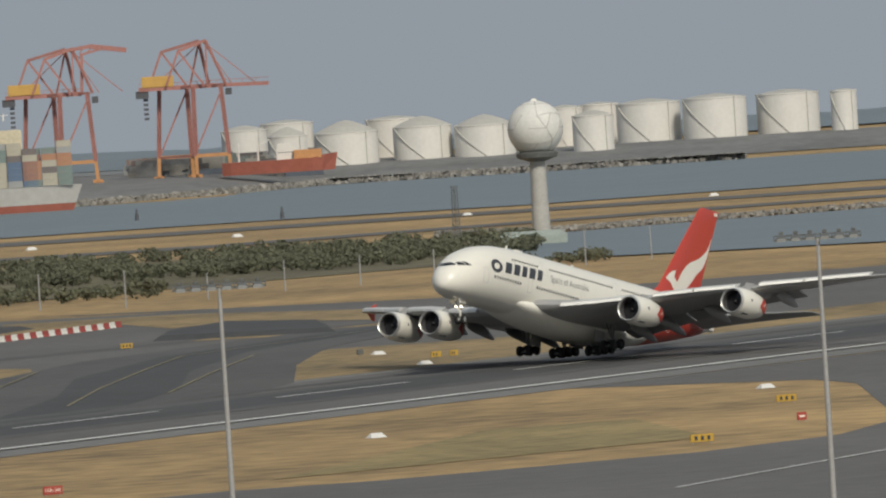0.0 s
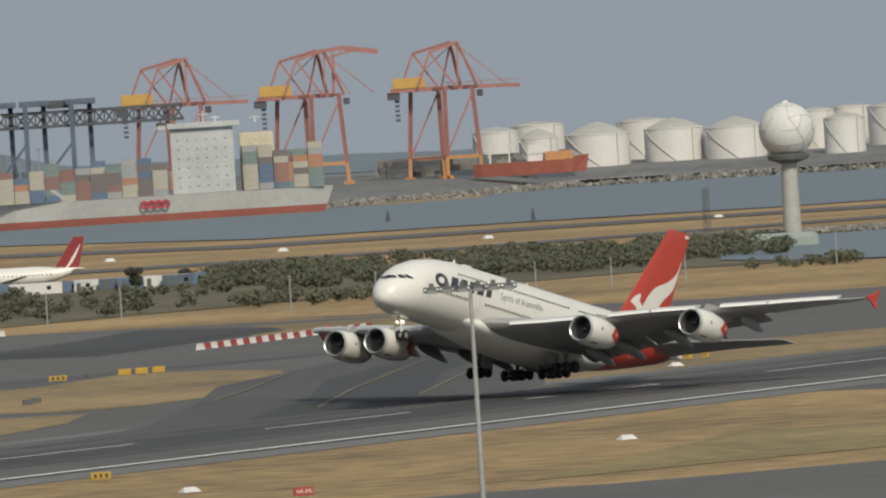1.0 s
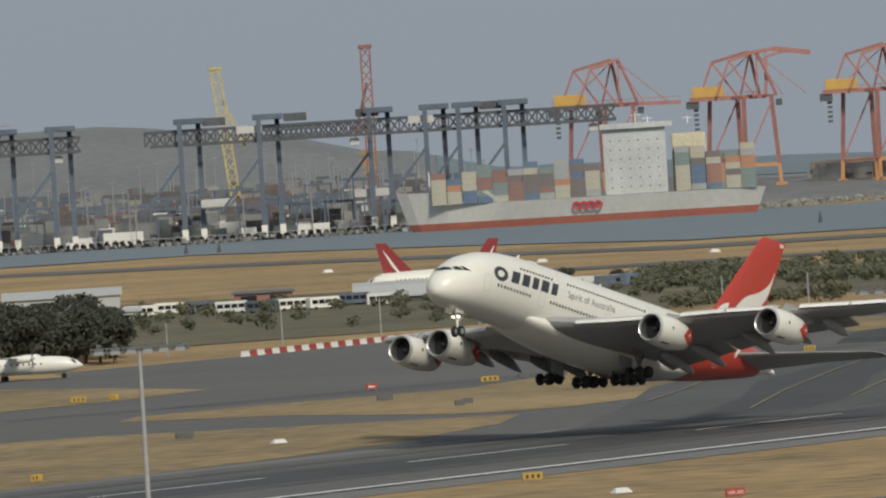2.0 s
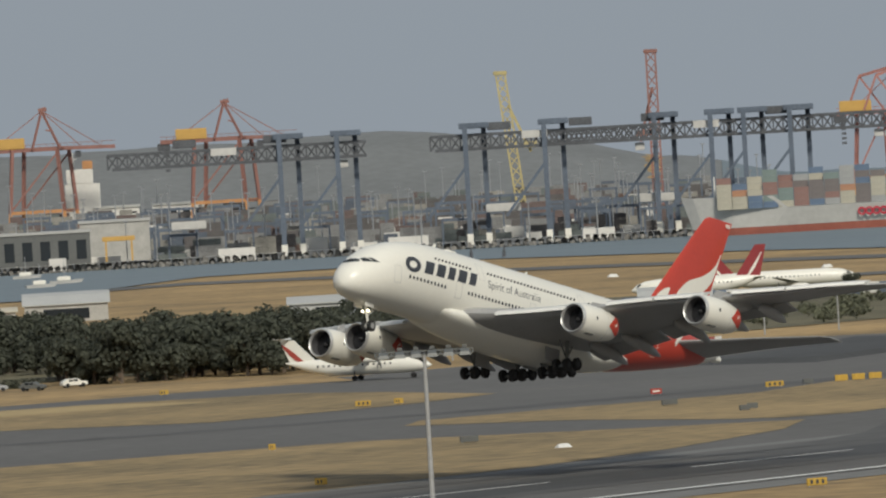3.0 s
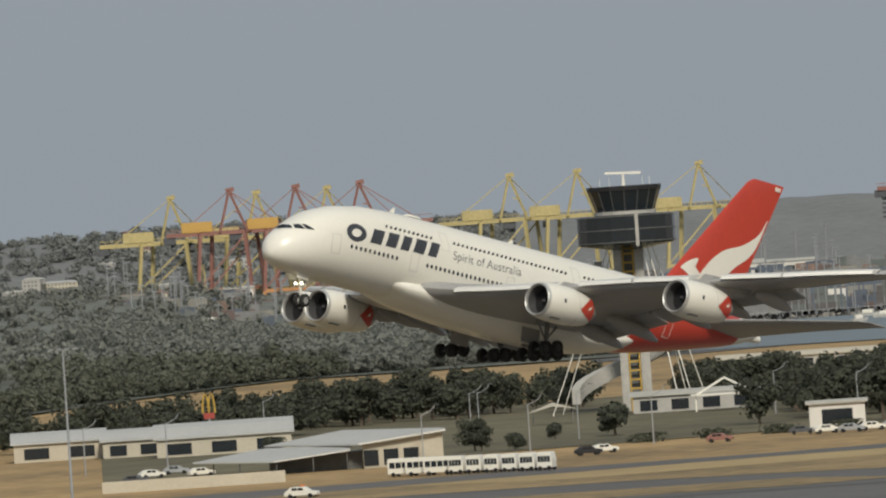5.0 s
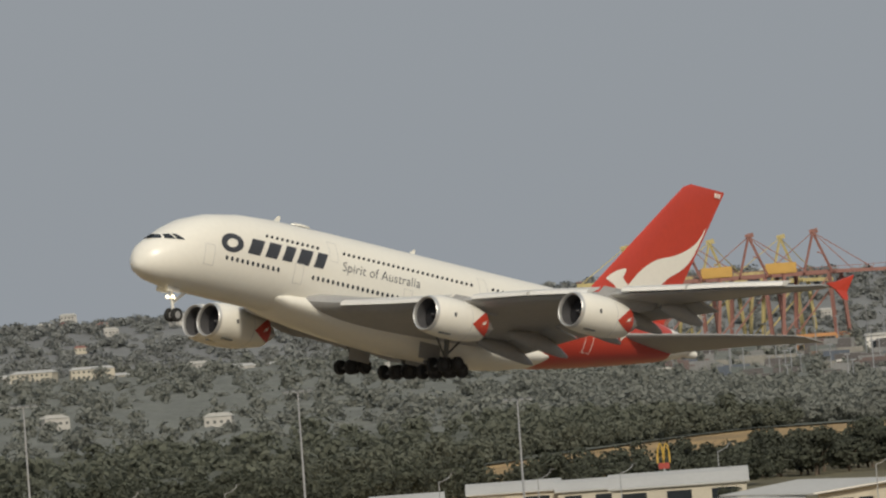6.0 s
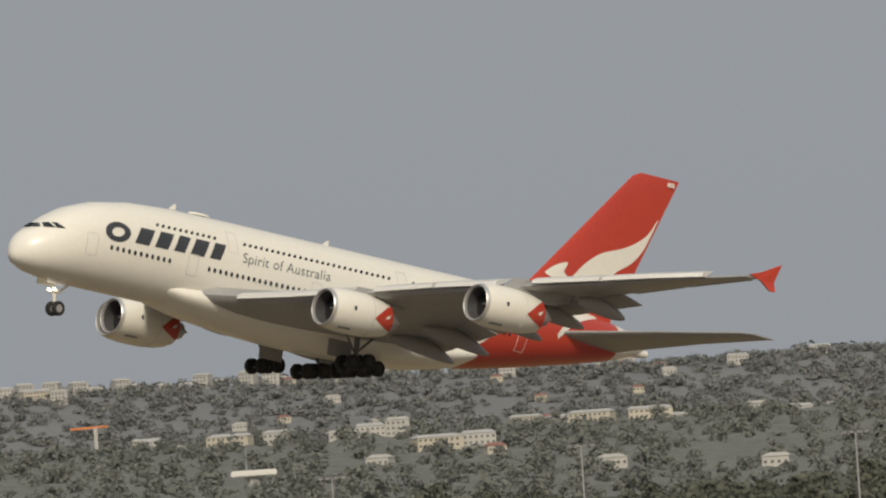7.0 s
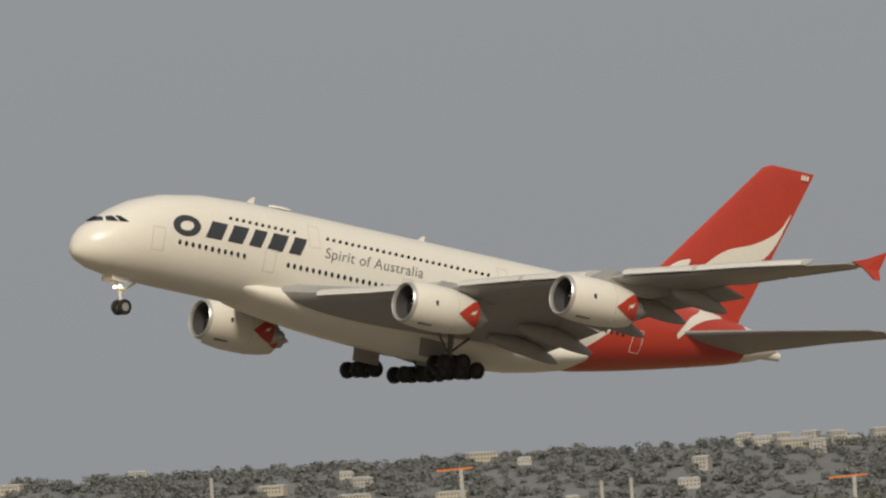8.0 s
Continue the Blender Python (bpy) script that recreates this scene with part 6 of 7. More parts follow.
for k in range(4900):
    aa, dd = nrng.uniform(31.5, 47.6) if k < 4900 else nrng.uniform(47.6, 53.8), nrng.uniform(4650, 4900) if k < 4900 else nrng.uniform(4860, 4900)
    q = at(aa, dd)
    ridge.append((q.x, q.y, land(aa, dd) - 0.5, nrng.uniform(0.35, 0.8) if k < 4900 else nrng.uniform(0.3, 0.5)))
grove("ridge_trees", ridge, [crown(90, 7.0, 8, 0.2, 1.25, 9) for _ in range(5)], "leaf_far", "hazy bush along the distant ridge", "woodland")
bushes = [crown(150, 3.4, 3.6, 0.1, 0.5) for _ in range(6)]
spots = []
for az0, az1, d0, d1, n in ((55.45, 59.0, 2030, 2330, 640), (51.0, 54.4, 1850, 2250, 70), (54.2, 55.6, 1850, 2080, 40), (58.7, 59.4, 1920, 1960, 14), (55.6, 56.7, 1840, 1900, 30)):
    for _ in range(n):
        aa, dd = nrng.uniform(az0, az1), nrng.uniform(d0, d1)
        if n > 500 and noise.noise((aa * 2.0, dd * 0.01, 5.0)) < -0.3:
            continue
        q = at(aa, dd)
        spots.append((q.x, q.y, 0.1, nrng.uniform(0.45, 0.95)))
grove("coastal_scrub", spots, bushes, "leaf_shrub", "low olive-green coastal scrub", "shrubs")


# ---- control tower ----
def control_tower():
    d = 1995
    p = thing("control_tower", facing(48.27, d, 0), "concrete control tower with a glazed cab, spiral ramp and cable stays", "control tower")
    zl0, zl1, zc0, zc1 = up(d, 0.03), up(d, 0.205), up(d, 0.235), up(d, 0.385)
    bm = bmesh.new()
    box(bm, (2.2, 0, zl0 / 2), (2.0, 3.4, zl0 + 0.4), bevel=0.3)
    shaft = part("column", bm, "concrete", p, "pale concrete column")
    bm = bmesh.new()
    box(bm, (-2.3, 0, zl0 / 2), (1.7, 3.4, zl0 + 0.4), bevel=0.3)
    part("column", bm, "concrete", p, "pale concrete column")
    bm = bmesh.new()
    box(bm, (-0.1, 0.9, zl0 / 2), (2.7, 1.0, zl0))
    part("lift_shaft", bm, "lampgrey", p, "dark recessed lift shaft")
    bm = bmesh.new()
    for sx in (-1.2, 0.95):
        beam(bm, (sx, -1.1, 0), (sx, -1.1, zl0), 0.32)
    for k in range(int(zl0 / 1.9)):
        beam(bm, (-1.2, -1.1, 1 + 1.9 * k), (0.95, -1.1, 1 + 1.9 * k), 0.36)
    part("yellow_ladder", bm, "yellow", shaft, "yellow steel ladder frame")
    bm = bmesh.new()
    revolve(bm, [(zl0 - 1.2, 2.5), (zl0, 9.8), (zl0 + 0.3, 10.3), (zl1, 10.3), (zl1 + 0.2, 9.5), (zl1 + 0.2, 5)], (0, 0, 0), "Z", 20)
    low = part("office_ring", bm, "glass", p, "dark glazed office ring")
    for z in (zl0 + 0.4, (zl0 + zl1) / 2, zl1 - 0.2):
        bm = bmesh.new()
        revolve(bm, [(z, 10.32), (z, 10.42), (z + 0.22, 10.42), (z + 0.22, 10.32)], (0, 0, 0), "Z", 20)
        part("band", bm, "lampgrey", low)
    bm = bmesh.new()
    box(bm, (2.2, -10.2, (zl0 + zl1) / 2), (0.7, 0.6, zl1 - zl0 + 1))
    part("fin_wall", bm, "concrete", low)
    bm = bmesh.new()
    revolve(bm, [(zc0 - 0.8, 6.2), (zc0, 6.2), (zc1 - 1.0, 7.6)], (0, 0, 0), "Z", 16)
    cab = part("cab_glazing", bm, "glass", p, "dark outward-leaning cab glazing")
    for k in range(16):
        a = 2 * math.pi * k / 16
        bm = bmesh.new()
        beam(bm, (6.22 * math.cos(a), 6.22 * math.sin(a), zc0), (7.62 * math.cos(a), 7.62 * math.sin(a), zc1 - 1), 0.14)
        part("mullion", bm, "lampgrey", cab)
    bm = bmesh.new()
    revolve(bm, [(zc1 - 1.0, 7.0), (zc1 - 1.0, 7.8), (zc1, 7.9), (zc1, 0.1)], (0, 0, 0), "Z", 16)
    part("cab_roof", bm, "dark", p)
    bm = bmesh.new()
    revolve(bm, [(zc0 - 0.9, 0.1), (zc0 - 0.9, 6.6), (zc0 - 0.1, 6.6), (zc0 - 0.1, 0.1)], (0, 0, 0), "Z", 16)
    part("cab_floor", bm, "concrete", p)
    bm = bmesh.new()
    tube(bm, (0, 0, zc1), (0, 0, zc1 + 2.4), 0.4, 0.25)
    beam(bm, (-3.8, 0, zc1 + 2.9), (3.8, 0, zc1 + 2.6), 0.5, 0.5)
    for x in (-5, -3, 4, 5.5):
        tube(bm, (x, 0, zc1), (x, 0, zc1 + 1.8), 0.05)
    part("radar_scanner", bm, "white", p, "white rotating radar bar")
    # spiral ramp
    bm = bmesh.new()
    rings = []
    for k in range(61):
        u = k / 60
        a = math.pi * (1.0 + 2.0 * u)
        z = 28.8 - 26.6 * u
        r = 6.3 + 6.6 * u
        c, s = math.cos(a), math.sin(a)
        rings.append([((r - 0.9) * c, (r - 0.9) * s, z), ((r + 0.9) * c, (r + 0.9) * s, z), ((r + 0.9) * c, (r + 0.9) * s, z + 3.2), ((r - 0.9) * c, (r - 0.9) * s, z + 3.2)])
    loft(bm, rings)
    part("spiral_ramp", bm, "concrete", p, "pale concrete spiral stair casing")
    for x, y, x0 in ((-18, -6, -4), (-16, 6, -3), (9, -12, 3), (12, -11, 4), (15, 6, 5), (11, 8, 4)):
        bm = bmesh.new()
        tube(bm, (x, y, 0.2), (x0, y * 0.2, zl0), 0.11, seg=6)
        part("cable_stay", bm, "white", p)


control_tower()
shed("tower_building", 48.62, 1960, 26, 12, 3.6, 0.8, "concrete", "tank_roof", "low pale building at the tower's foot", 4)
shed("substation", 49.47, 1690, 10, 6, 4.4, 0.4, "tank_white", "tank_roof", "small white flat-roofed building with a dark door", 1)
c = thing("canopy", facing(48.8, 1930, 0), "white peaked steel-framed canopy", "canopy")
bm = bmesh.new()
for x in (-6, 6):
    beam(bm, (x, -3, 0), (x, -3, 3.5), 0.3)
    beam(bm, (x, -3, 3.5), (0, 0, 6.8), 0.35)
    beam(bm, (x, 3, 3.5), (0, 0, 6.8), 0.35)
part("frame", bm, "white", c)
bm = bmesh.new()
loft(bm, [[(-7, -4, 3.4), (7, -4, 3.4), (7, 4, 3.4), (-7, 4, 3.4)], [(-7, -4, 3.7), (7, -4, 3.7), (7, 4, 3.7), (-7, 4, 3.7)]])
part("roof", bm, "white", c)

# ---- buildings between the road and the woods ----
M["cream"] = mat("cream_wall", (0.50, 0.46, 0.37), 0.8, scale=0.2, vary=0.08)
M["metalroof"] = mat("grey_metal_roof", (0.46, 0.46, 0.44), 0.5, 0.1, scale=0.15, vary=0.08)
shed("curved_roof_hall", 45.75, 1830, 26, 24, 3.6, 2.6, "cream", "metalroof", "hall under a pale curved metal roof", 3)
shed("curved_roof_hall", 45.2, 1860, 12, 20, 3.4, 2.0, "cream", "metalroof", "small hall under a pale curved roof", 2)
shed("curved_roof_hall", 44.75, 1880, 18, 20, 3.6, 2.0, "cream", "metalroof", "pale low hall beside the road", 2)
shed("curved_roof_hall", 44.1, 1900, 14, 18, 3.0, 1.2, "cream", "metalroof", "pale low shed among trees", 1)
dep = thing("bus_depot", facing(46.53, 1603, 0), "cream bus depot with dark bays under sloping grey metal roofs", "building")


def slab(points, thick):
    """A sloping sheet of roof, given by its corners, with its thickness."""
    bm = bmesh.new()
    loft(bm, [[(x, y, z - thick) for x, y, z in points], points])
    return bm


bm = bmesh.new()
box(bm, (8.4, 10.5, 1.95), (13.6, 17, 3.9))
part("wall", bm, "cream", dep)
bm = bmesh.new()
loft(bm, [[(1.6, y, 3.8), (15.2, y, 3.8), (15.2, y, 5.35), (1.6, y, 3.95)] for y in (2.02, 2.3)])
part("gable", bm, "cream", dep)
bm = bmesh.new()
loft(bm, [[(15.0, 2.3, 3.9), (15.0, 19, 3.9), (15.0, 19, 5.4), (15.0, 2.3, 5.35)], [(15.2, 2.3, 3.9), (15.2, 19, 3.9), (15.2, 19, 5.4), (15.2, 2.3, 5.35)]])
part("gable", bm, "cream", dep)
bm = bmesh.new()
box(bm, (-6.5, 12, 1.5), (16, 13, 3.0))
part("wall", bm, "lampgrey", dep, "grey metal-clad wall")
for x in (2.9, 6.3, 9.7):
    bm = bmesh.new()
    box(bm, (x, 1.98, 1.75), (2.5, 0.2, 2.7))
    part("bay_door", bm, "glass", dep)
    bm = bmesh.new()
    box(bm, (x + 1.65, 1.95, 1.75), (0.35, 0.3, 3.2))
    part("pilaster", bm, "cream", dep)
part("roof", slab([(0.9, 0.9, 4.25), (15.8, 0.9, 5.75), (15.8, 20, 5.75), (-1.6, 20, 6.5)], 0.25), "metalroof", dep)
part("roof", slab([(0.9, 0.9, 4.25), (-1.6, 20, 6.5), (-15.3, 20, 4.7)], 0.25), "metalroof", dep)
part("roof", slab([(-27.5, 6, 2.9), (-13.7, -2, 2.3), (-0.6, 0.4, 3.4), (-0.4, 6, 4.1), (-15.3, 17, 4.3)], 0.22), "metalroof", dep)
bm = bmesh.new()
beam(bm, (0.9, 0.84, 4.2), (15.8, 0.84, 5.7), 0.12, 0.3)
part("fascia", bm, "tank_white", dep)
bm = bmesh.new()
beam(bm, (-13.7, -2.06, 2.25), (-0.6, 0.34, 3.35), 0.12, 0.22)
part("fascia", bm, "tank_white", dep)
for x, y, z in ((-13.2, -1.4, 2.2), (-24.0, 6.2, 2.7), (-7.0, -0.4, 2.7), (-1.2, 0.8, 3.3), (-19.5, 2.2, 2.4)):
    bm = bmesh.new()
    tube(bm, (x, y, 0), (x, y, z), 0.12, 0.12, 8)
    part("post", bm, "lampgrey", dep)
shed("terminal_hall", 49.37, 2480, 52, 16, 3.6, 1.0, "concrete", "cream", "long low hall with a pale roof", 12)
shed("arched_hangar", 50.28, 2500, 22, 24, 4.6, 3.0, "concrete", "metalroof", "arched grey metal hangar beside the bay", 1)
shed("metal_hangar", 51.98, 2290, 28, 22, 3.8, 1.6, "metalroof", "metalroof", "grey metal-clad hangar beside scrub", 1)
shed("arched_hangar", 53.97, 2150, 16, 22, 1.4, 3.2, "crane_dark", "metalroof", "round-topped shelter with a pale fabric roof", 1)
shed("low_shed", 53.2, 2250, 14, 10, 2.6, 0.4, "crane_brown", "lampgrey", "low brown shed in the works yard", 2)
shed("low_shed", 52.25, 2060, 14, 8, 3.0, 0.6, "tank_white", "metalroof", "small pale shed behind dark trees", 2)
w = thing("boundary_wall", facing(45.55, 1545, 0), "long cream boundary wall", "wall")
bm = bmesh.new()
box(bm, (0, 0, 0.9), (30, 0.4, 2.0), bevel=0.05)
part("wall_panel", bm, "cream", w)
for az, d in ((44.9, 1700), (46.0, 1900), (47.25, 1820), (47.6, 1640), (47.3, 1820), (46.95, 1600), (47.9, 1730), (49.6, 1760), (48.35, 1650), (45.4, 1700), (49.1, 1850), (51.6, 1700), (51.95, 1715), (44.3, 1750), (43.0, 1800), (42.4, 1800)):
    ob = thing("street_lamp", facing(az, d, 0), "grey street lamp with one curved arm", "street lamp", "street lamps")
    bm = bmesh.new()
    tube(bm, (0, 0, 0), (0, 0, 8.5), 0.14, 0.09, 8)
    prev = Vector((0, 0, 8.5))
    for k in range(1, 6):
        q = Vector((2.4 * math.sin(k * 0.31), 0, 8.5 + 0.9 * (1 - math.cos(k * 0.31)) + 0.15 * k))
        tube(bm, prev, q, 0.08, 0.07, 6)
        prev = q
    part("pole", bm, "galv", ob)
    bm = bmesh.new()
    box(bm, prev + Vector((0.3, 0, 0)), (0.9, 0.35, 0.16), bevel=0.04)
    part("lamp_head", bm, "lampgrey", ob)

s = thing("pole_sign", facing(45.67, 1900, 0), "tall pole sign with a yellow double-arch shape over a red panel", "sign")
bm = bmesh.new()
tube(bm, (0, 0, 0), (0, 0, 6.6), 0.2)
part("pole", bm, "galv", s)
bm = bmesh.new()
box(bm, (0, 0, 6.4), (2.2, 0.4, 1.2), bevel=0.05)
part("red_panel", bm, "signred", s)
bm = bmesh.new()
for cx in (-0.62, 0.62):
    rings = []
    for k in range(17):
        a = math.pi * k / 16
        c_, s_ = math.cos(a), math.sin(a)
        rings.append([(cx + r_ * c_, y_, 7.0 + (3.4 + r_ * 0.7) * s_) for r_, y_ in ((0.42, -0.22), (0.8, -0.22), (0.8, 0.22), (0.42, 0.22))])
    loft(bm, rings)
part("yellow_shape", bm, "yellow", s)


# ---- vehicles ----
def vehicle(az, d, length, h, paint, kind, label, rz=0.0, bus=False):
    p = thing(kind, facing(az, d, 0.08) @ Matrix.Rotation(radians(rz), 4, "Z"), label, kind)
    L, w = length / 2, 0.9 if not bus else 1.2
    bm = bmesh.new()
    if bus:
        prof = [(-L, 0.4), (L, 0.4), (L, h * 0.6), (L - 0.25, h - 0.1), (L - 0.5, h), (-L + 0.2, h), (-L, h - 0.2)]
    else:
        prof = [(-L, 0.35), (L, 0.35), (L, 0.75), (L * 0.92, 0.95), (L * 0.5, 1.05), (L * 0.2, h), (-L * 0.55, h), (-L * 0.9, 1.05), (-L, 0.9)]
    loft(bm, [[(x, -w, z) for x, z in prof], [(x, w, z) for x, z in prof]])
    bmesh.ops.bevel(bm, geom=list(bm.edges), offset=0.06, segments=1, affect="EDGES")
    part("body", bm, paint, p)
    wins = [(-L * 0.85 + k * (L * 1.7 / 4), L * 0.36) for k in range(4)] if bus else [(-L * 0.5, L * 0.32), (-L * 0.12, L * 0.3)]
    for x, ww in wins:
        for sy in (-1, 1):
            bm = bmesh.new()
            box(bm, (x + ww / 2, sy * (w + 0.01), h * (0.62 if bus else 0.8)), (ww, 0.06, h * (0.32 if bus else 0.24)))
            part("window", bm, "glass", p)
    for sx in (-0.62, 0.62):
        for sy in (-1, 1):
            bm = bmesh.new()
            revolve(bm, [(-0.12, 0.02), (-0.12, 0.36), (0.12, 0.36), (0.12, 0.02)], (sx * L, sy * w * 0.95, 0.34), "Y", 12)
            part("wheel", bm, "rubber", p)
    return p


for k in range(9):
    vehicle(46.83 + 0.108 * k, 1525 - 3 * k, 2.5 if k > 2 else 5.0, 2.9, "white", "bus", "white airport bus parked in a row", rz=-20, bus=True)
paints = ["white", "galv", "white", "crane_dark", "lampgrey", "white", "crane_brown", "galv", "dark", "white"]
for k, (az, d) in enumerate(((49.4, 1640), (49.55, 1636), (49.68, 1640), (49.25, 1645), (50.05, 1640), (50.3, 1650), (48.75, 1625), (49.82, 1650), (47.95, 1590), (48.05, 1600), (45.3, 1640), (45.45, 1660), (45.6, 1630), (45.2, 1600))):
    vehicle(az, d, 4.6, 1.5, paints[k % len(paints)], "car", "parked car in " + ("white" if paints[k % len(paints)] == "white" else "grey or dark") + " paint beside the perimeter road", rz=rng.uniform(-25, 25))
for k in range(9):
    az = 52.45 + 0.185 * k
    vehicle(az, 2120 + rng.uniform(-25, 45), 7.5, 2.8, ["white", "white", "crane_blue", "tank_white", "crane_dark"][k % 5], "truck", "box truck parked in the works yard", rz=rng.uniform(-30, 30), bus=True)
for k in range(13):
    az = 54.25 + 0.096 * k
    w_ = (6.1, 7.4, 12.2, 4.2)[k * 7 % 4]
    ob = thing("site_cabin", facing(az, 2185 - 4 * (k % 3), 0.1), ("dark blue", "pale grey", "white", "slate grey")[k % 4] + " steel site cabin in a row beside scrub", "site cabin", "site cabins")
    bm = bmesh.new()
    box(bm, (0, 0, 1.35), (w_, 2.5, 2.6), bevel=0.05)
    wall_ = part("body", bm, ("box1", "slatgrey", "tank_white", "crane_blue")[k % 4], ob)
    for j in range(2):
        bm = bmesh.new()
        box(bm, (-w_ * 0.25 + j * w_ * 0.5, -1.27, 1.5 if j else 1.1), (1.0, 0.08, 0.9 if j else 2.0))
        part("window" if j else "door", bm, "glass" if j else "lampgrey", wall_)
t_ = vehicle(46.2, 1425, 5.2, 1.7, "white", "pickup", "white airfield pickup with an orange light bar", rz=-20)
bm = bmesh.new()
box(bm, (0.2, 0, 1.85), (0.4, 1.3, 0.25), bevel=0.05)
part("light_bar", bm, "orange", t_, "orange light bar")


# ---- other aircraft ----
def small_plane(name, label, length, r, fin_h, high_wing, fin_paint, span):
    """A small airliner: nose towards +x, its length centred on the origin."""
    p = thing(name, Matrix.Identity(4), label, "airplane")
    L = length / 2
    zc = r + (0.9 if high_wing else 1.6)
    bm = bmesh.new()
    rings = []
    for u, g, lift in ((0, 0.08, 0.7), (0.06, 0.3, 0.55), (0.16, 0.7, 0.25), (0.3, 1, 0), (0.8, 1, 0), (0.9, 0.86, -0.05), (0.96, 0.55, -0.15), (1, 0.08, -0.25)):
        rings.append([(-L + length * u, r * g * math.cos(2 * math.pi * k / 24), zc + r * lift + r * g * math.sin(2 * math.pi * k / 24)) for k in range(24)])
    loft(bm, rings)
    body = part("fuselage", bm, "white", p, smooth=True)
    zw = zc + r * 0.95 if high_wing else zc - r * 0.5
    for s in (1, -1):
        bm = bmesh.new()
        sweep = 0.5 if high_wing else span * 0.18
        loft(bm, [[(L * 0.25, s * r * 0.5, zw), (L * 0.25 - 2.6, s * r * 0.5, zw + 0.15), (L * 0.25 - 2.6, s * r * 0.5, zw - 0.15)],
                  [(L * 0.25 - sweep, s * span / 2, zw + (0.2 if high_wing else 1.4)), (L * 0.25 - sweep - 1.2, s * span / 2, zw + (0.3 if high_wing else 1.5)), (L * 0.25 - sweep - 1.2, s * span / 2, zw + (0.15 if high_wing else 1.3))]])
        part("wing", bm, "wing", p)
        bm = bmesh.new()
        ex, ey, ez = L * 0.25 + 0.6, s * (span * 0.15 + 0.3), zw - (0.2 if high_wing else 0.9)
        revolve(bm, [(-2.6, 0.3), (-1.5, 0.55), (0.8, 0.6), (1.4, 0.35), (1.7, 0.05)], (ex, ey, ez), "X", 14)
        part("engine", bm, "white", p, smooth=True)
        if high_wing:
            bm = bmesh.new()
            for k in range(6):
                a = math.pi * k / 3
                beam(bm, (ex + 1.5, ey, ez), (ex + 1.5, ey + 1.9 * math.cos(a), ez + 1.9 * math.sin(a)), 0.08, 0.22)
            part("propeller", bm, "dark", p)
        bm = bmesh.new()
        zt = zc + fin_h + r * 0.4 if high_wing else zc + r * 0.6
        loft(bm, [[(-L + 2.6 - (1.6 if high_wing else 0), s * 0.2, zt), (-L + 0.2 - (0.8 if high_wing else 0), s * 0.2, zt + 0.1), (-L + 0.2 - (0.8 if high_wing else 0), s * 0.2, zt - 0.1)],
                  [(-L + 1.2 - (1.6 if high_wing else 0), s * span * 0.15, zt + 0.2), (-L - 0.6, s * span * 0.15, zt + 0.25), (-L - 0.6, s * span * 0.15, zt + 0.15)]])
        part("tailplane", bm, "white", p)
    bm = bmesh.new()
    loft(bm, [[(-L + length * 0.22, 0.16, zc + r * 0.6), (-L + 0.8, 0.1, zc + r * 0.6), (-L + 0.8, -0.1, zc + r * 0.6), (-L + length * 0.22, -0.16, zc + r * 0.6)],
              [(-L + 1.6, 0.1, zc + fin_h + r * 0.3), (-L - 0.9, 0.06, zc + fin_h + r * 0.3), (-L - 0.9, -0.06, zc + fin_h + r * 0.3), (-L + 1.6, -0.1, zc + fin_h + r * 0.3)]])
    fin = part("fin", bm, fin_paint, p, smooth=False)
    bm = bmesh.new()
    for sy in (-1, 1):
        rows = []
        for k in range(9):
            u = k / 8
            x, z = -L + length * 0.13 - 3.9 * u, zc + r * 0.75 + fin_h * 0.68 * u ** 1.3
            wd = 0.25 + 0.9 * math.sin(math.pi * u)
            rows.append([(x, sy * 0.2, z - wd * 0.5), (x, sy * 0.2, z + wd * 0.5)])
        loft(bm, rows, close=False, caps=False)
    part("fin_emblem", bm, "signred" if fin_paint == "white" else "white", fin)
    for k in range(int(length * 0.55)):
        for sy in (-1, 1):
            bm = bmesh.new()
            box(bm, (-L + length * 0.24 + k, sy * r * 0.985, zc + r * 0.2), (0.26, 0.06, 0.34))
            part("window", bm, "glass", body)
    bm = bmesh.new()
    loft(bm, [[(L * 0.93, y, zc + r * 0.15) for y in (-r * 0.62, r * 0.62)] + [(L * 0.88, y, zc + r * 0.5) for y in (r * 0.6, -r * 0.6)], [(L * 0.9, y, zc + r * 0.15) for y in (-r * 0.66, r * 0.66)] + [(L * 0.85, y, zc + r * 0.52) for y in (r * 0.62, -r * 0.62)]])
    part("cockpit_window", bm, "glass", body)
    for x, y in ((L * 0.75, 0), (-L * 0.02, r * 0.95), (-L * 0.02, -r * 0.95)):
        bm = bmesh.new()
        tube(bm, (x, y, 0.3), (x, y, zc - r * 0.5), 0.12)
        g = part("gear_leg", bm, "lampgrey", p)
        for o in (-0.25, 0.25):
            bm = bmesh.new()
            revolve(bm, [(-0.12, 0.02), (-0.12, 0.42), (0.12, 0.42), (0.12, 0.02)], (x, y + o, 0.42), "Y", 14)
            part("wheel", bm, "rubber", g)
    return p


turboprop = small_plane("turboprop_airliner", "white twin-propeller airliner with a red-marked fin, taxiing", 26.0, 1.45, 4.4, True, "white", 26)
deep_red = mat("deep_red_paint", (0.27, 0.036, 0.04), 0.4, scale=0.3, vary=0.08)
taxiing = [small_plane("taxiing_airliner", "white twin-engine airliner with a red tail, taxiing behind the works yard", length, 1.9, 8.2, False, deep_red, 30) for length in (37.0, 31.0)]


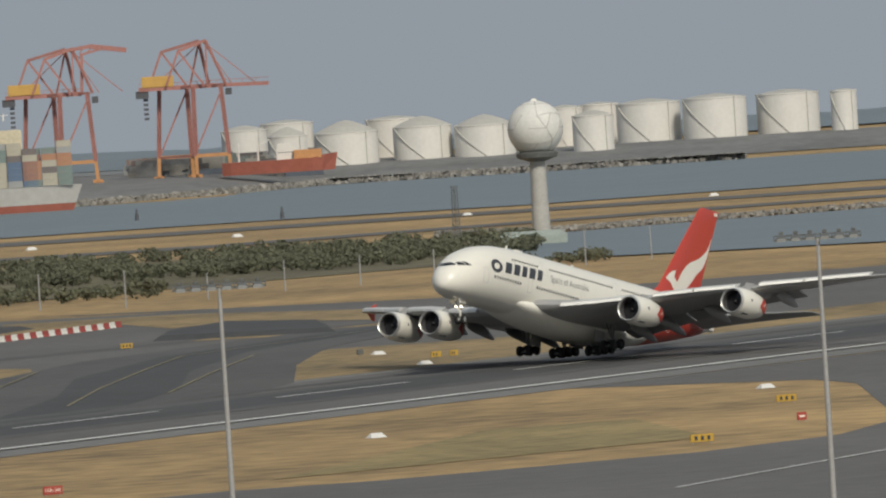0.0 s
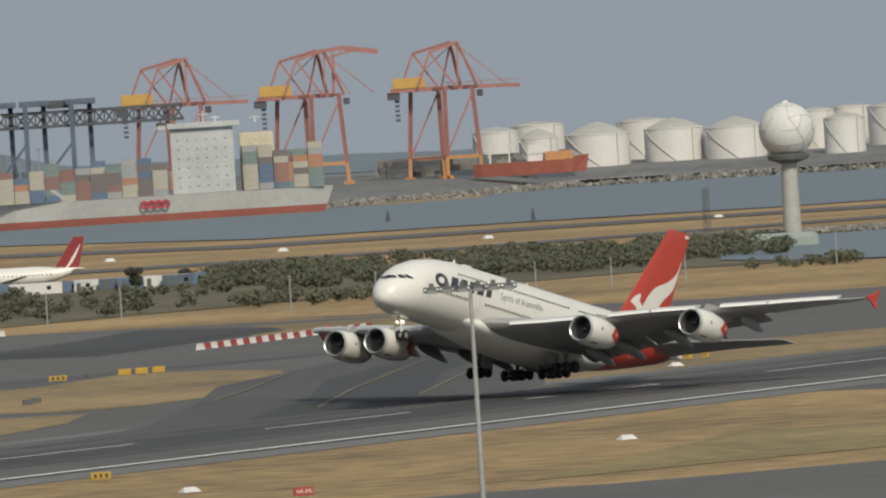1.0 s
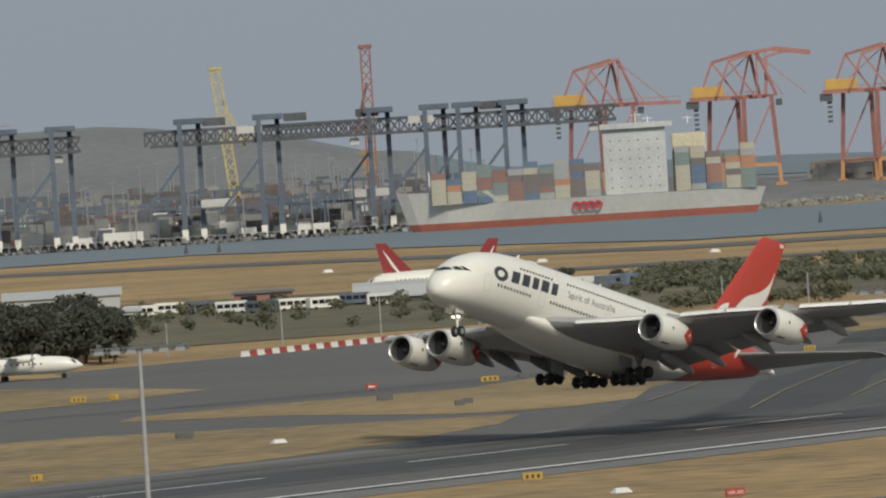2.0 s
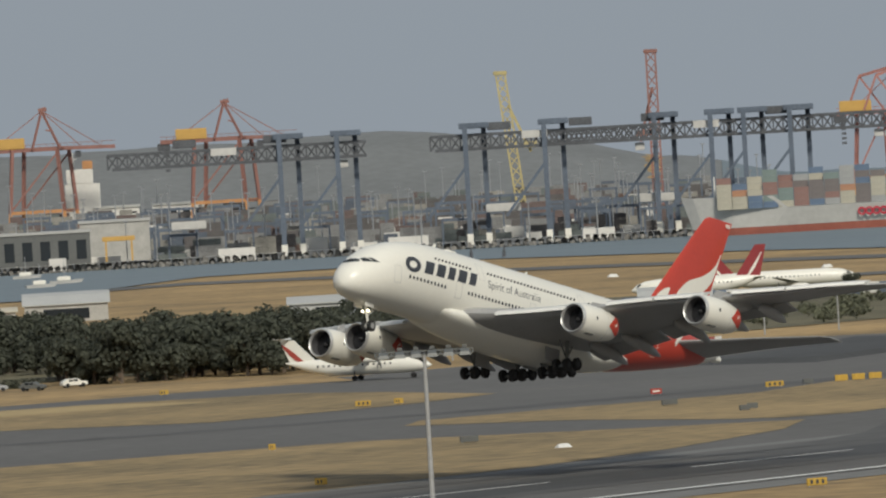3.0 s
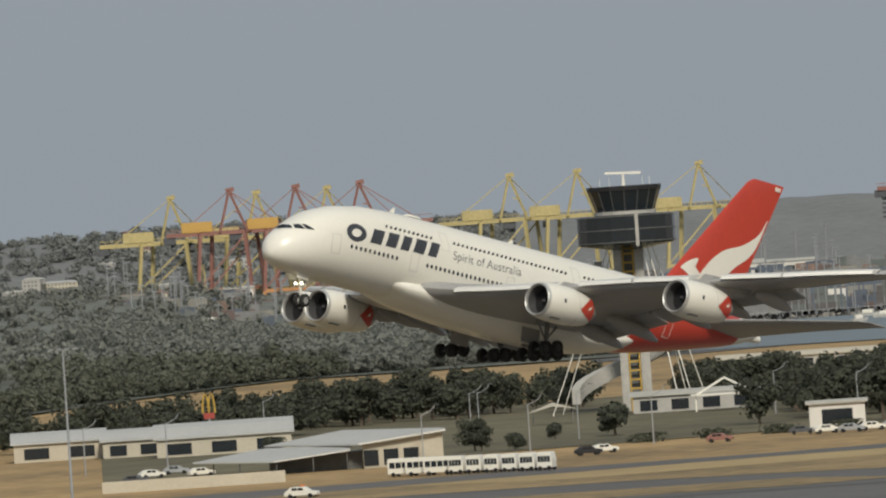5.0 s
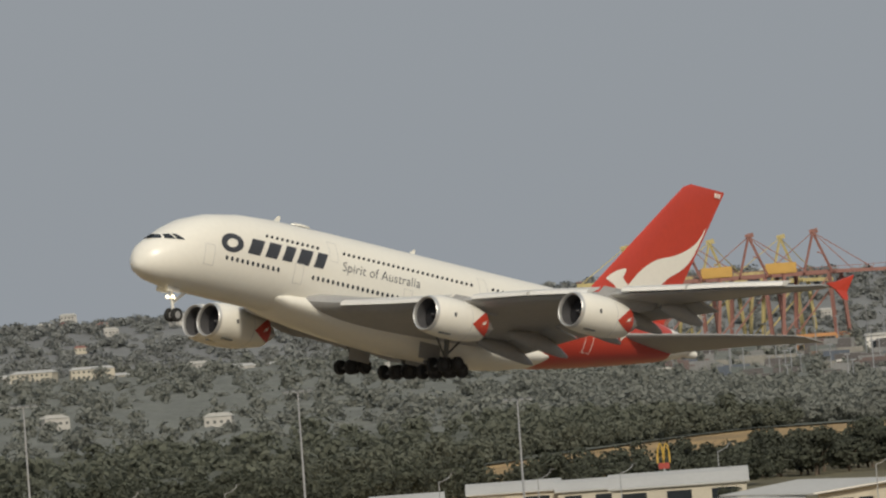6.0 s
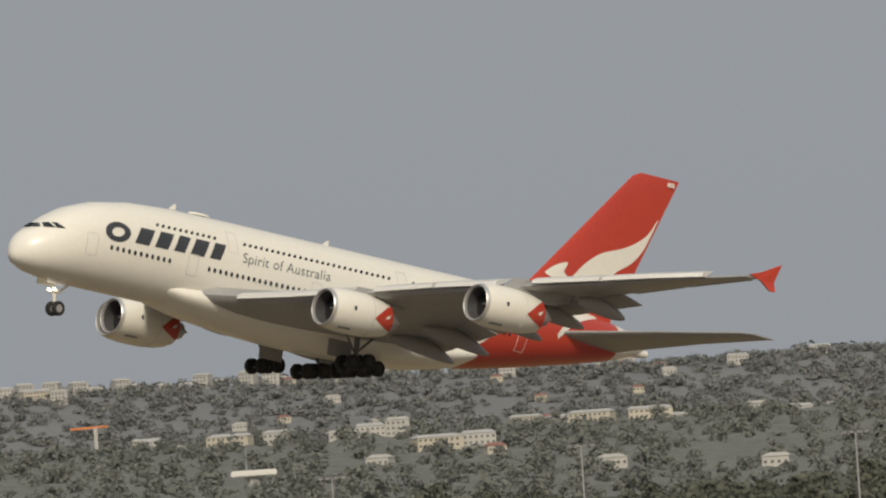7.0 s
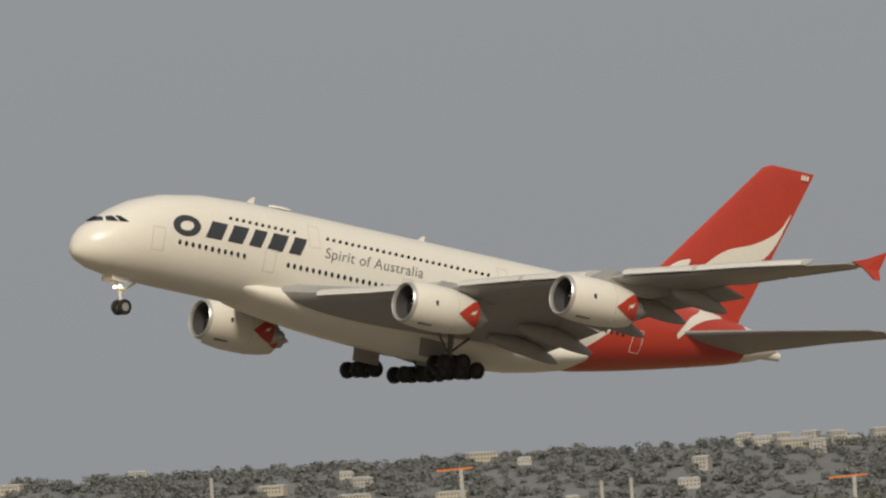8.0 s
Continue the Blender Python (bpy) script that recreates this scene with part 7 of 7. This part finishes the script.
# ---- hillside suburb ----
def house_kind(wall, roof, w, dp, h):
    p = thing("house", Matrix.Identity(4), "pale hillside building with dark windows", "house", "hillside houses")
    bm = bmesh.new()
    box(bm, (0, 0, h / 2 - 1), (w, dp, h + 2))
    part("wall", bm, wall, p)
    bm = bmesh.new()
    loft(bm, [[(-w / 2 - 0.4, -dp / 2 - 0.4, h), (w / 2 + 0.4, -dp / 2 - 0.4, h), (w / 2 + 0.4, dp / 2 + 0.4, h), (-w / 2 - 0.4, dp / 2 + 0.4, h)],
              [(-w / 2 + 2, -0.3, h + 1.6), (w / 2 - 2, -0.3, h + 1.6), (w / 2 - 2, 0.3, h + 1.6), (-w / 2 + 2, 0.3, h + 1.6)]])
    part("roof", bm, roof, p)
    for r in range(max(1, int(h / 3))):
        for k in range(int(w / 3)):
            bm = bmesh.new()
            box(bm, (-w / 2 + 1.6 + 3 * k, -dp / 2 - 0.02, 1.6 + 3 * r), (1.3, 0.14, 1.3))
            part("window", bm, "lampgrey", p)
    return p


M["render_pale"] = mat("pale_render_wall", (0.46, 0.445, 0.41), 0.8, scale=0.2, vary=0.12)
hk = [house_kind("render_pale", "tank_roof", 12, 9, 4), house_kind("cream", "crane_brown", 10, 8, 3.4), house_kind("render_pale", "metalroof", 18, 9, 6.5), house_kind("concrete", "tank_roof", 14, 10, 9.5), house_kind("cream", "metalroof", 26, 10, 6)]
spots = [(40.55, 4480, 2), (40.72, 4420, 3), (40.95, 3950, 4), (41.2, 3960, 2), (41.9, 4440, 4), (42.25, 4440, 4), (43.45, 4560, 4), (43.15, 4500, 2), (44.35, 4560, 4), (44.55, 4580, 3), (42.35, 4520, 4), (39.7, 4430, 4),
         (40.0, 4420, 2), (40.35, 4410, 0), (38.4, 4600, 4), (38.7, 4620, 2), (38.0, 4600, 3), (37.3, 4650, 4), (39.2, 4700, 4), (42.5, 4570, 2), (42.9, 4600, 3), (41.5, 4700, 4), (41.7, 4690, 2), (40.6, 3700, 0), (42.0, 3450, 0), (43.0, 3300, 0), (41.3, 3800, 1), (45.4, 4300, 1)]
for _ in range(85):
    spots.append((rng.uniform(32.5, 47.2), rng.uniform(4640, 4890), rng.choice((0, 0, 1, 1, 2, 2, 3, 4))))
for k in range(19):
    spots.append((38.25 + 0.13 * k + rng.uniform(-0.04, 0.04), 4870 + rng.uniform(-14, 6), rng.choice((3, 3, 2, 0, 3))))
for i, (az, d, k) in enumerate(spots):
    m = facing(az, d, land(az, d) + (5.5 if d < 4500 else 1.2)) @ Matrix.Rotation(rng.uniform(-0.5, 0.5), 4, "Z")
    sc = 0.62 if d > 4640 else 0.8
    ob = copy_thing(hk[k], m)
    ob.scale = (sc, sc, sc)
for ob in hk:
    for o in (*ob.children_recursive, ob):
        bpy.data.objects.remove(o)
for az in (43.955, 44.04):
    ob = thing("chimney", facing(az, 3960, land(az, 3960)), "pale concrete chimney rising from woodland", "chimney", "chimneys")
    bm = bmesh.new()
    tube(bm, (0, 0, 0), (0, 0, up(3960, -0.09) - land(az, 3960)), 1.5, 1.2, 14)
    part("stack", bm, "concrete", ob, smooth=True)
for az, d, el in ((36.515, 4600, 0.30), (38.89, 4500, 0.1)):
    z0 = land(az, d)
    h = up(d, el) - z0
    ob = thing("tower_crane", facing(az, d, z0), "orange and white tower crane over the suburb", "crane")
    bm = bmesh.new()
    beam(bm, (0, 0, 0), (0, 0, h), 1.8)
    part("mast", bm, "concrete", ob)
    bm = bmesh.new()
    beam(bm, (-12, 0, h), (6, 0, h + 0.5), 0.8)
    part("jib", bm, "orange", ob)
for az, d, el in ((37.36, 4600, 0.177), (37.54, 4600, 0.182), (35.0, 4700, 0.35)):
    z0 = land(az, d)
    ob = thing("concrete_stack", facing(az, d, z0), "slim pale concrete stack", "chimney")
    bm = bmesh.new()
    tube(bm, (0, 0, 0), (0, 0, up(d, el) - z0), 1.1, 1.0, 10)
    part("stack", bm, "concrete", ob)
d = 3500
ob = thing("lookout_tower", facing(39.83, d, land(39.83, d)), "pale concrete tower with a flat wide head and aerial", "tower")
zt = up(d, -0.25) - land(39.83, d)
bm = bmesh.new()
tube(bm, (0, 0, 0), (0, 0, zt), 2.2, 2.6, 12)
part("column", bm, "concrete", ob)
bm = bmesh.new()
box(bm, (0, 0, zt + 0.8), (17, 9, 2.2), bevel=0.3)
part("head", bm, "tank_white", ob)
bm = bmesh.new()
tube(bm, (-2.5, 0, zt + 1.5), (-2.5, 0, zt + 11), 0.25, 0.1)
part("aerial", bm, "galv", ob)


# ---- boats and buoys ----
def boat(az, d, length, label):
    p = thing("boat", facing(az, d, 0.3) @ Matrix.Rotation(rng.uniform(-0.6, 0.6), 4, "Z"), label, "boat", "moored boats")
    L, w = length / 2, length * 0.15
    bm = bmesh.new()
    loft(bm, [[(-L, -w * 0.8, 0), (-L, -w, 1.1), (-L, w, 1.1), (-L, w * 0.8, 0)], [(L * 0.3, -w * 0.8, 0), (L * 0.3, -w, 1.2), (L * 0.3, w, 1.2), (L * 0.3, w * 0.8, 0)], [(L * 0.9, -0.05, 0.2), (L, -0.08, 1.5), (L, 0.08, 1.5), (L * 0.9, 0.05, 0.2)]])
    part("hull", bm, "hullgrey", p)
    bm = bmesh.new()
    box(bm, (-L * 0.15, 0, 1.9), (length * 0.4, w * 1.4, 1.5), bevel=0.2)
    part("cabin", bm, "white", p)
    bm = bmesh.new()
    tube(bm, (-L * 0.1, 0, 2.4), (-L * 0.1, 0, 2.4 + length * 0.55), 0.12)
    part("mast", bm, "galv", p)


for k in range(9):
    boat(rng.uniform(48.3, 50.3), rng.uniform(3350, 3920), rng.uniform(7, 13), "small white boat moored in the bay")
for az, d in ((57.48, 3060), (52.75, 3560), (52.95, 3540), (56.6, 3300)):
    ob = thing("channel_beacon", facing(az, d, 0.3), "small dark channel beacon standing in the water", "beacon")
    bm = bmesh.new()
    tube(bm, (0, 0, 0), (0, 0, 2.2), 0.8, 0.6)
    tube(bm, (0, 0, 2.2), (0, 0, 4.0), 0.5, 0.3)
    part("body", bm, "crane_dark", ob)

ob = thing("shade_sail", facing(47.75, 1900, 0), "pale fabric shade sail on poles", "shade sail")
bm = bmesh.new()
loft(bm, [[(-5, -3, 2.6), (0, -3.4, 3.8), (5, -3, 3.0)], [(-4, 3, 3.0), (0, 3.2, 4.4), (4, 3, 3.2)], ], close=False, caps=False)
bmesh.ops.solidify(bm, geom=list(bm.faces), thickness=0.06)
part("sail", bm, "cream", ob)
for x, y in ((-5, -3), (5, -3), (-4, 3), (4, 3)):
    bm = bmesh.new()
    tube(bm, (x, y, 0), (x, y, 3.2), 0.08)
    part("pole", bm, "galv", ob)
for k in range(7):
    az = 48.3 + 0.42 * k
    ob = thing("hedge", facing(az, 1668, 0), "clipped dark green hedge beside the car park", "hedge", "car park hedges")
    c_ = crown(260, 3.2, 1.6, 0.1, 0.3) * [1.4, 0.5, 1]
    o2 = new("foliage", quad_mesh("foliage", c_, "leaf_dark"))
    o2.parent = ob


def motions():
    walk(jet, JET_ROWS)
    for ob, az0, rate, d, turn in ((taxiing[0], 53.95, 0.22, 2249, 0), (taxiing[1], 54.44, -0.11, 2215, 180)):
        walk(ob, [(t, Matrix.Translation(at(az0 + rate * t, d, 0.25)) @ Matrix.Rotation(radians(turn - az0), 4, "Z")) for t in (0.0, 2.0, 4.0, 6.0, 8.0)])
    walk(turboprop, [(t, pose(x, y, 0.08, 0, 0, turn)) for t, x, y, turn in ((0.0, 1205, 984, -52), (2.0, 1227, 972, -62), (3.5, 1243.7, 963, -80), (4.0, 1250, 959.5, -85), (6.0, 1266, 935, -95), (8.0, 1262, 912, -100))])


motions()
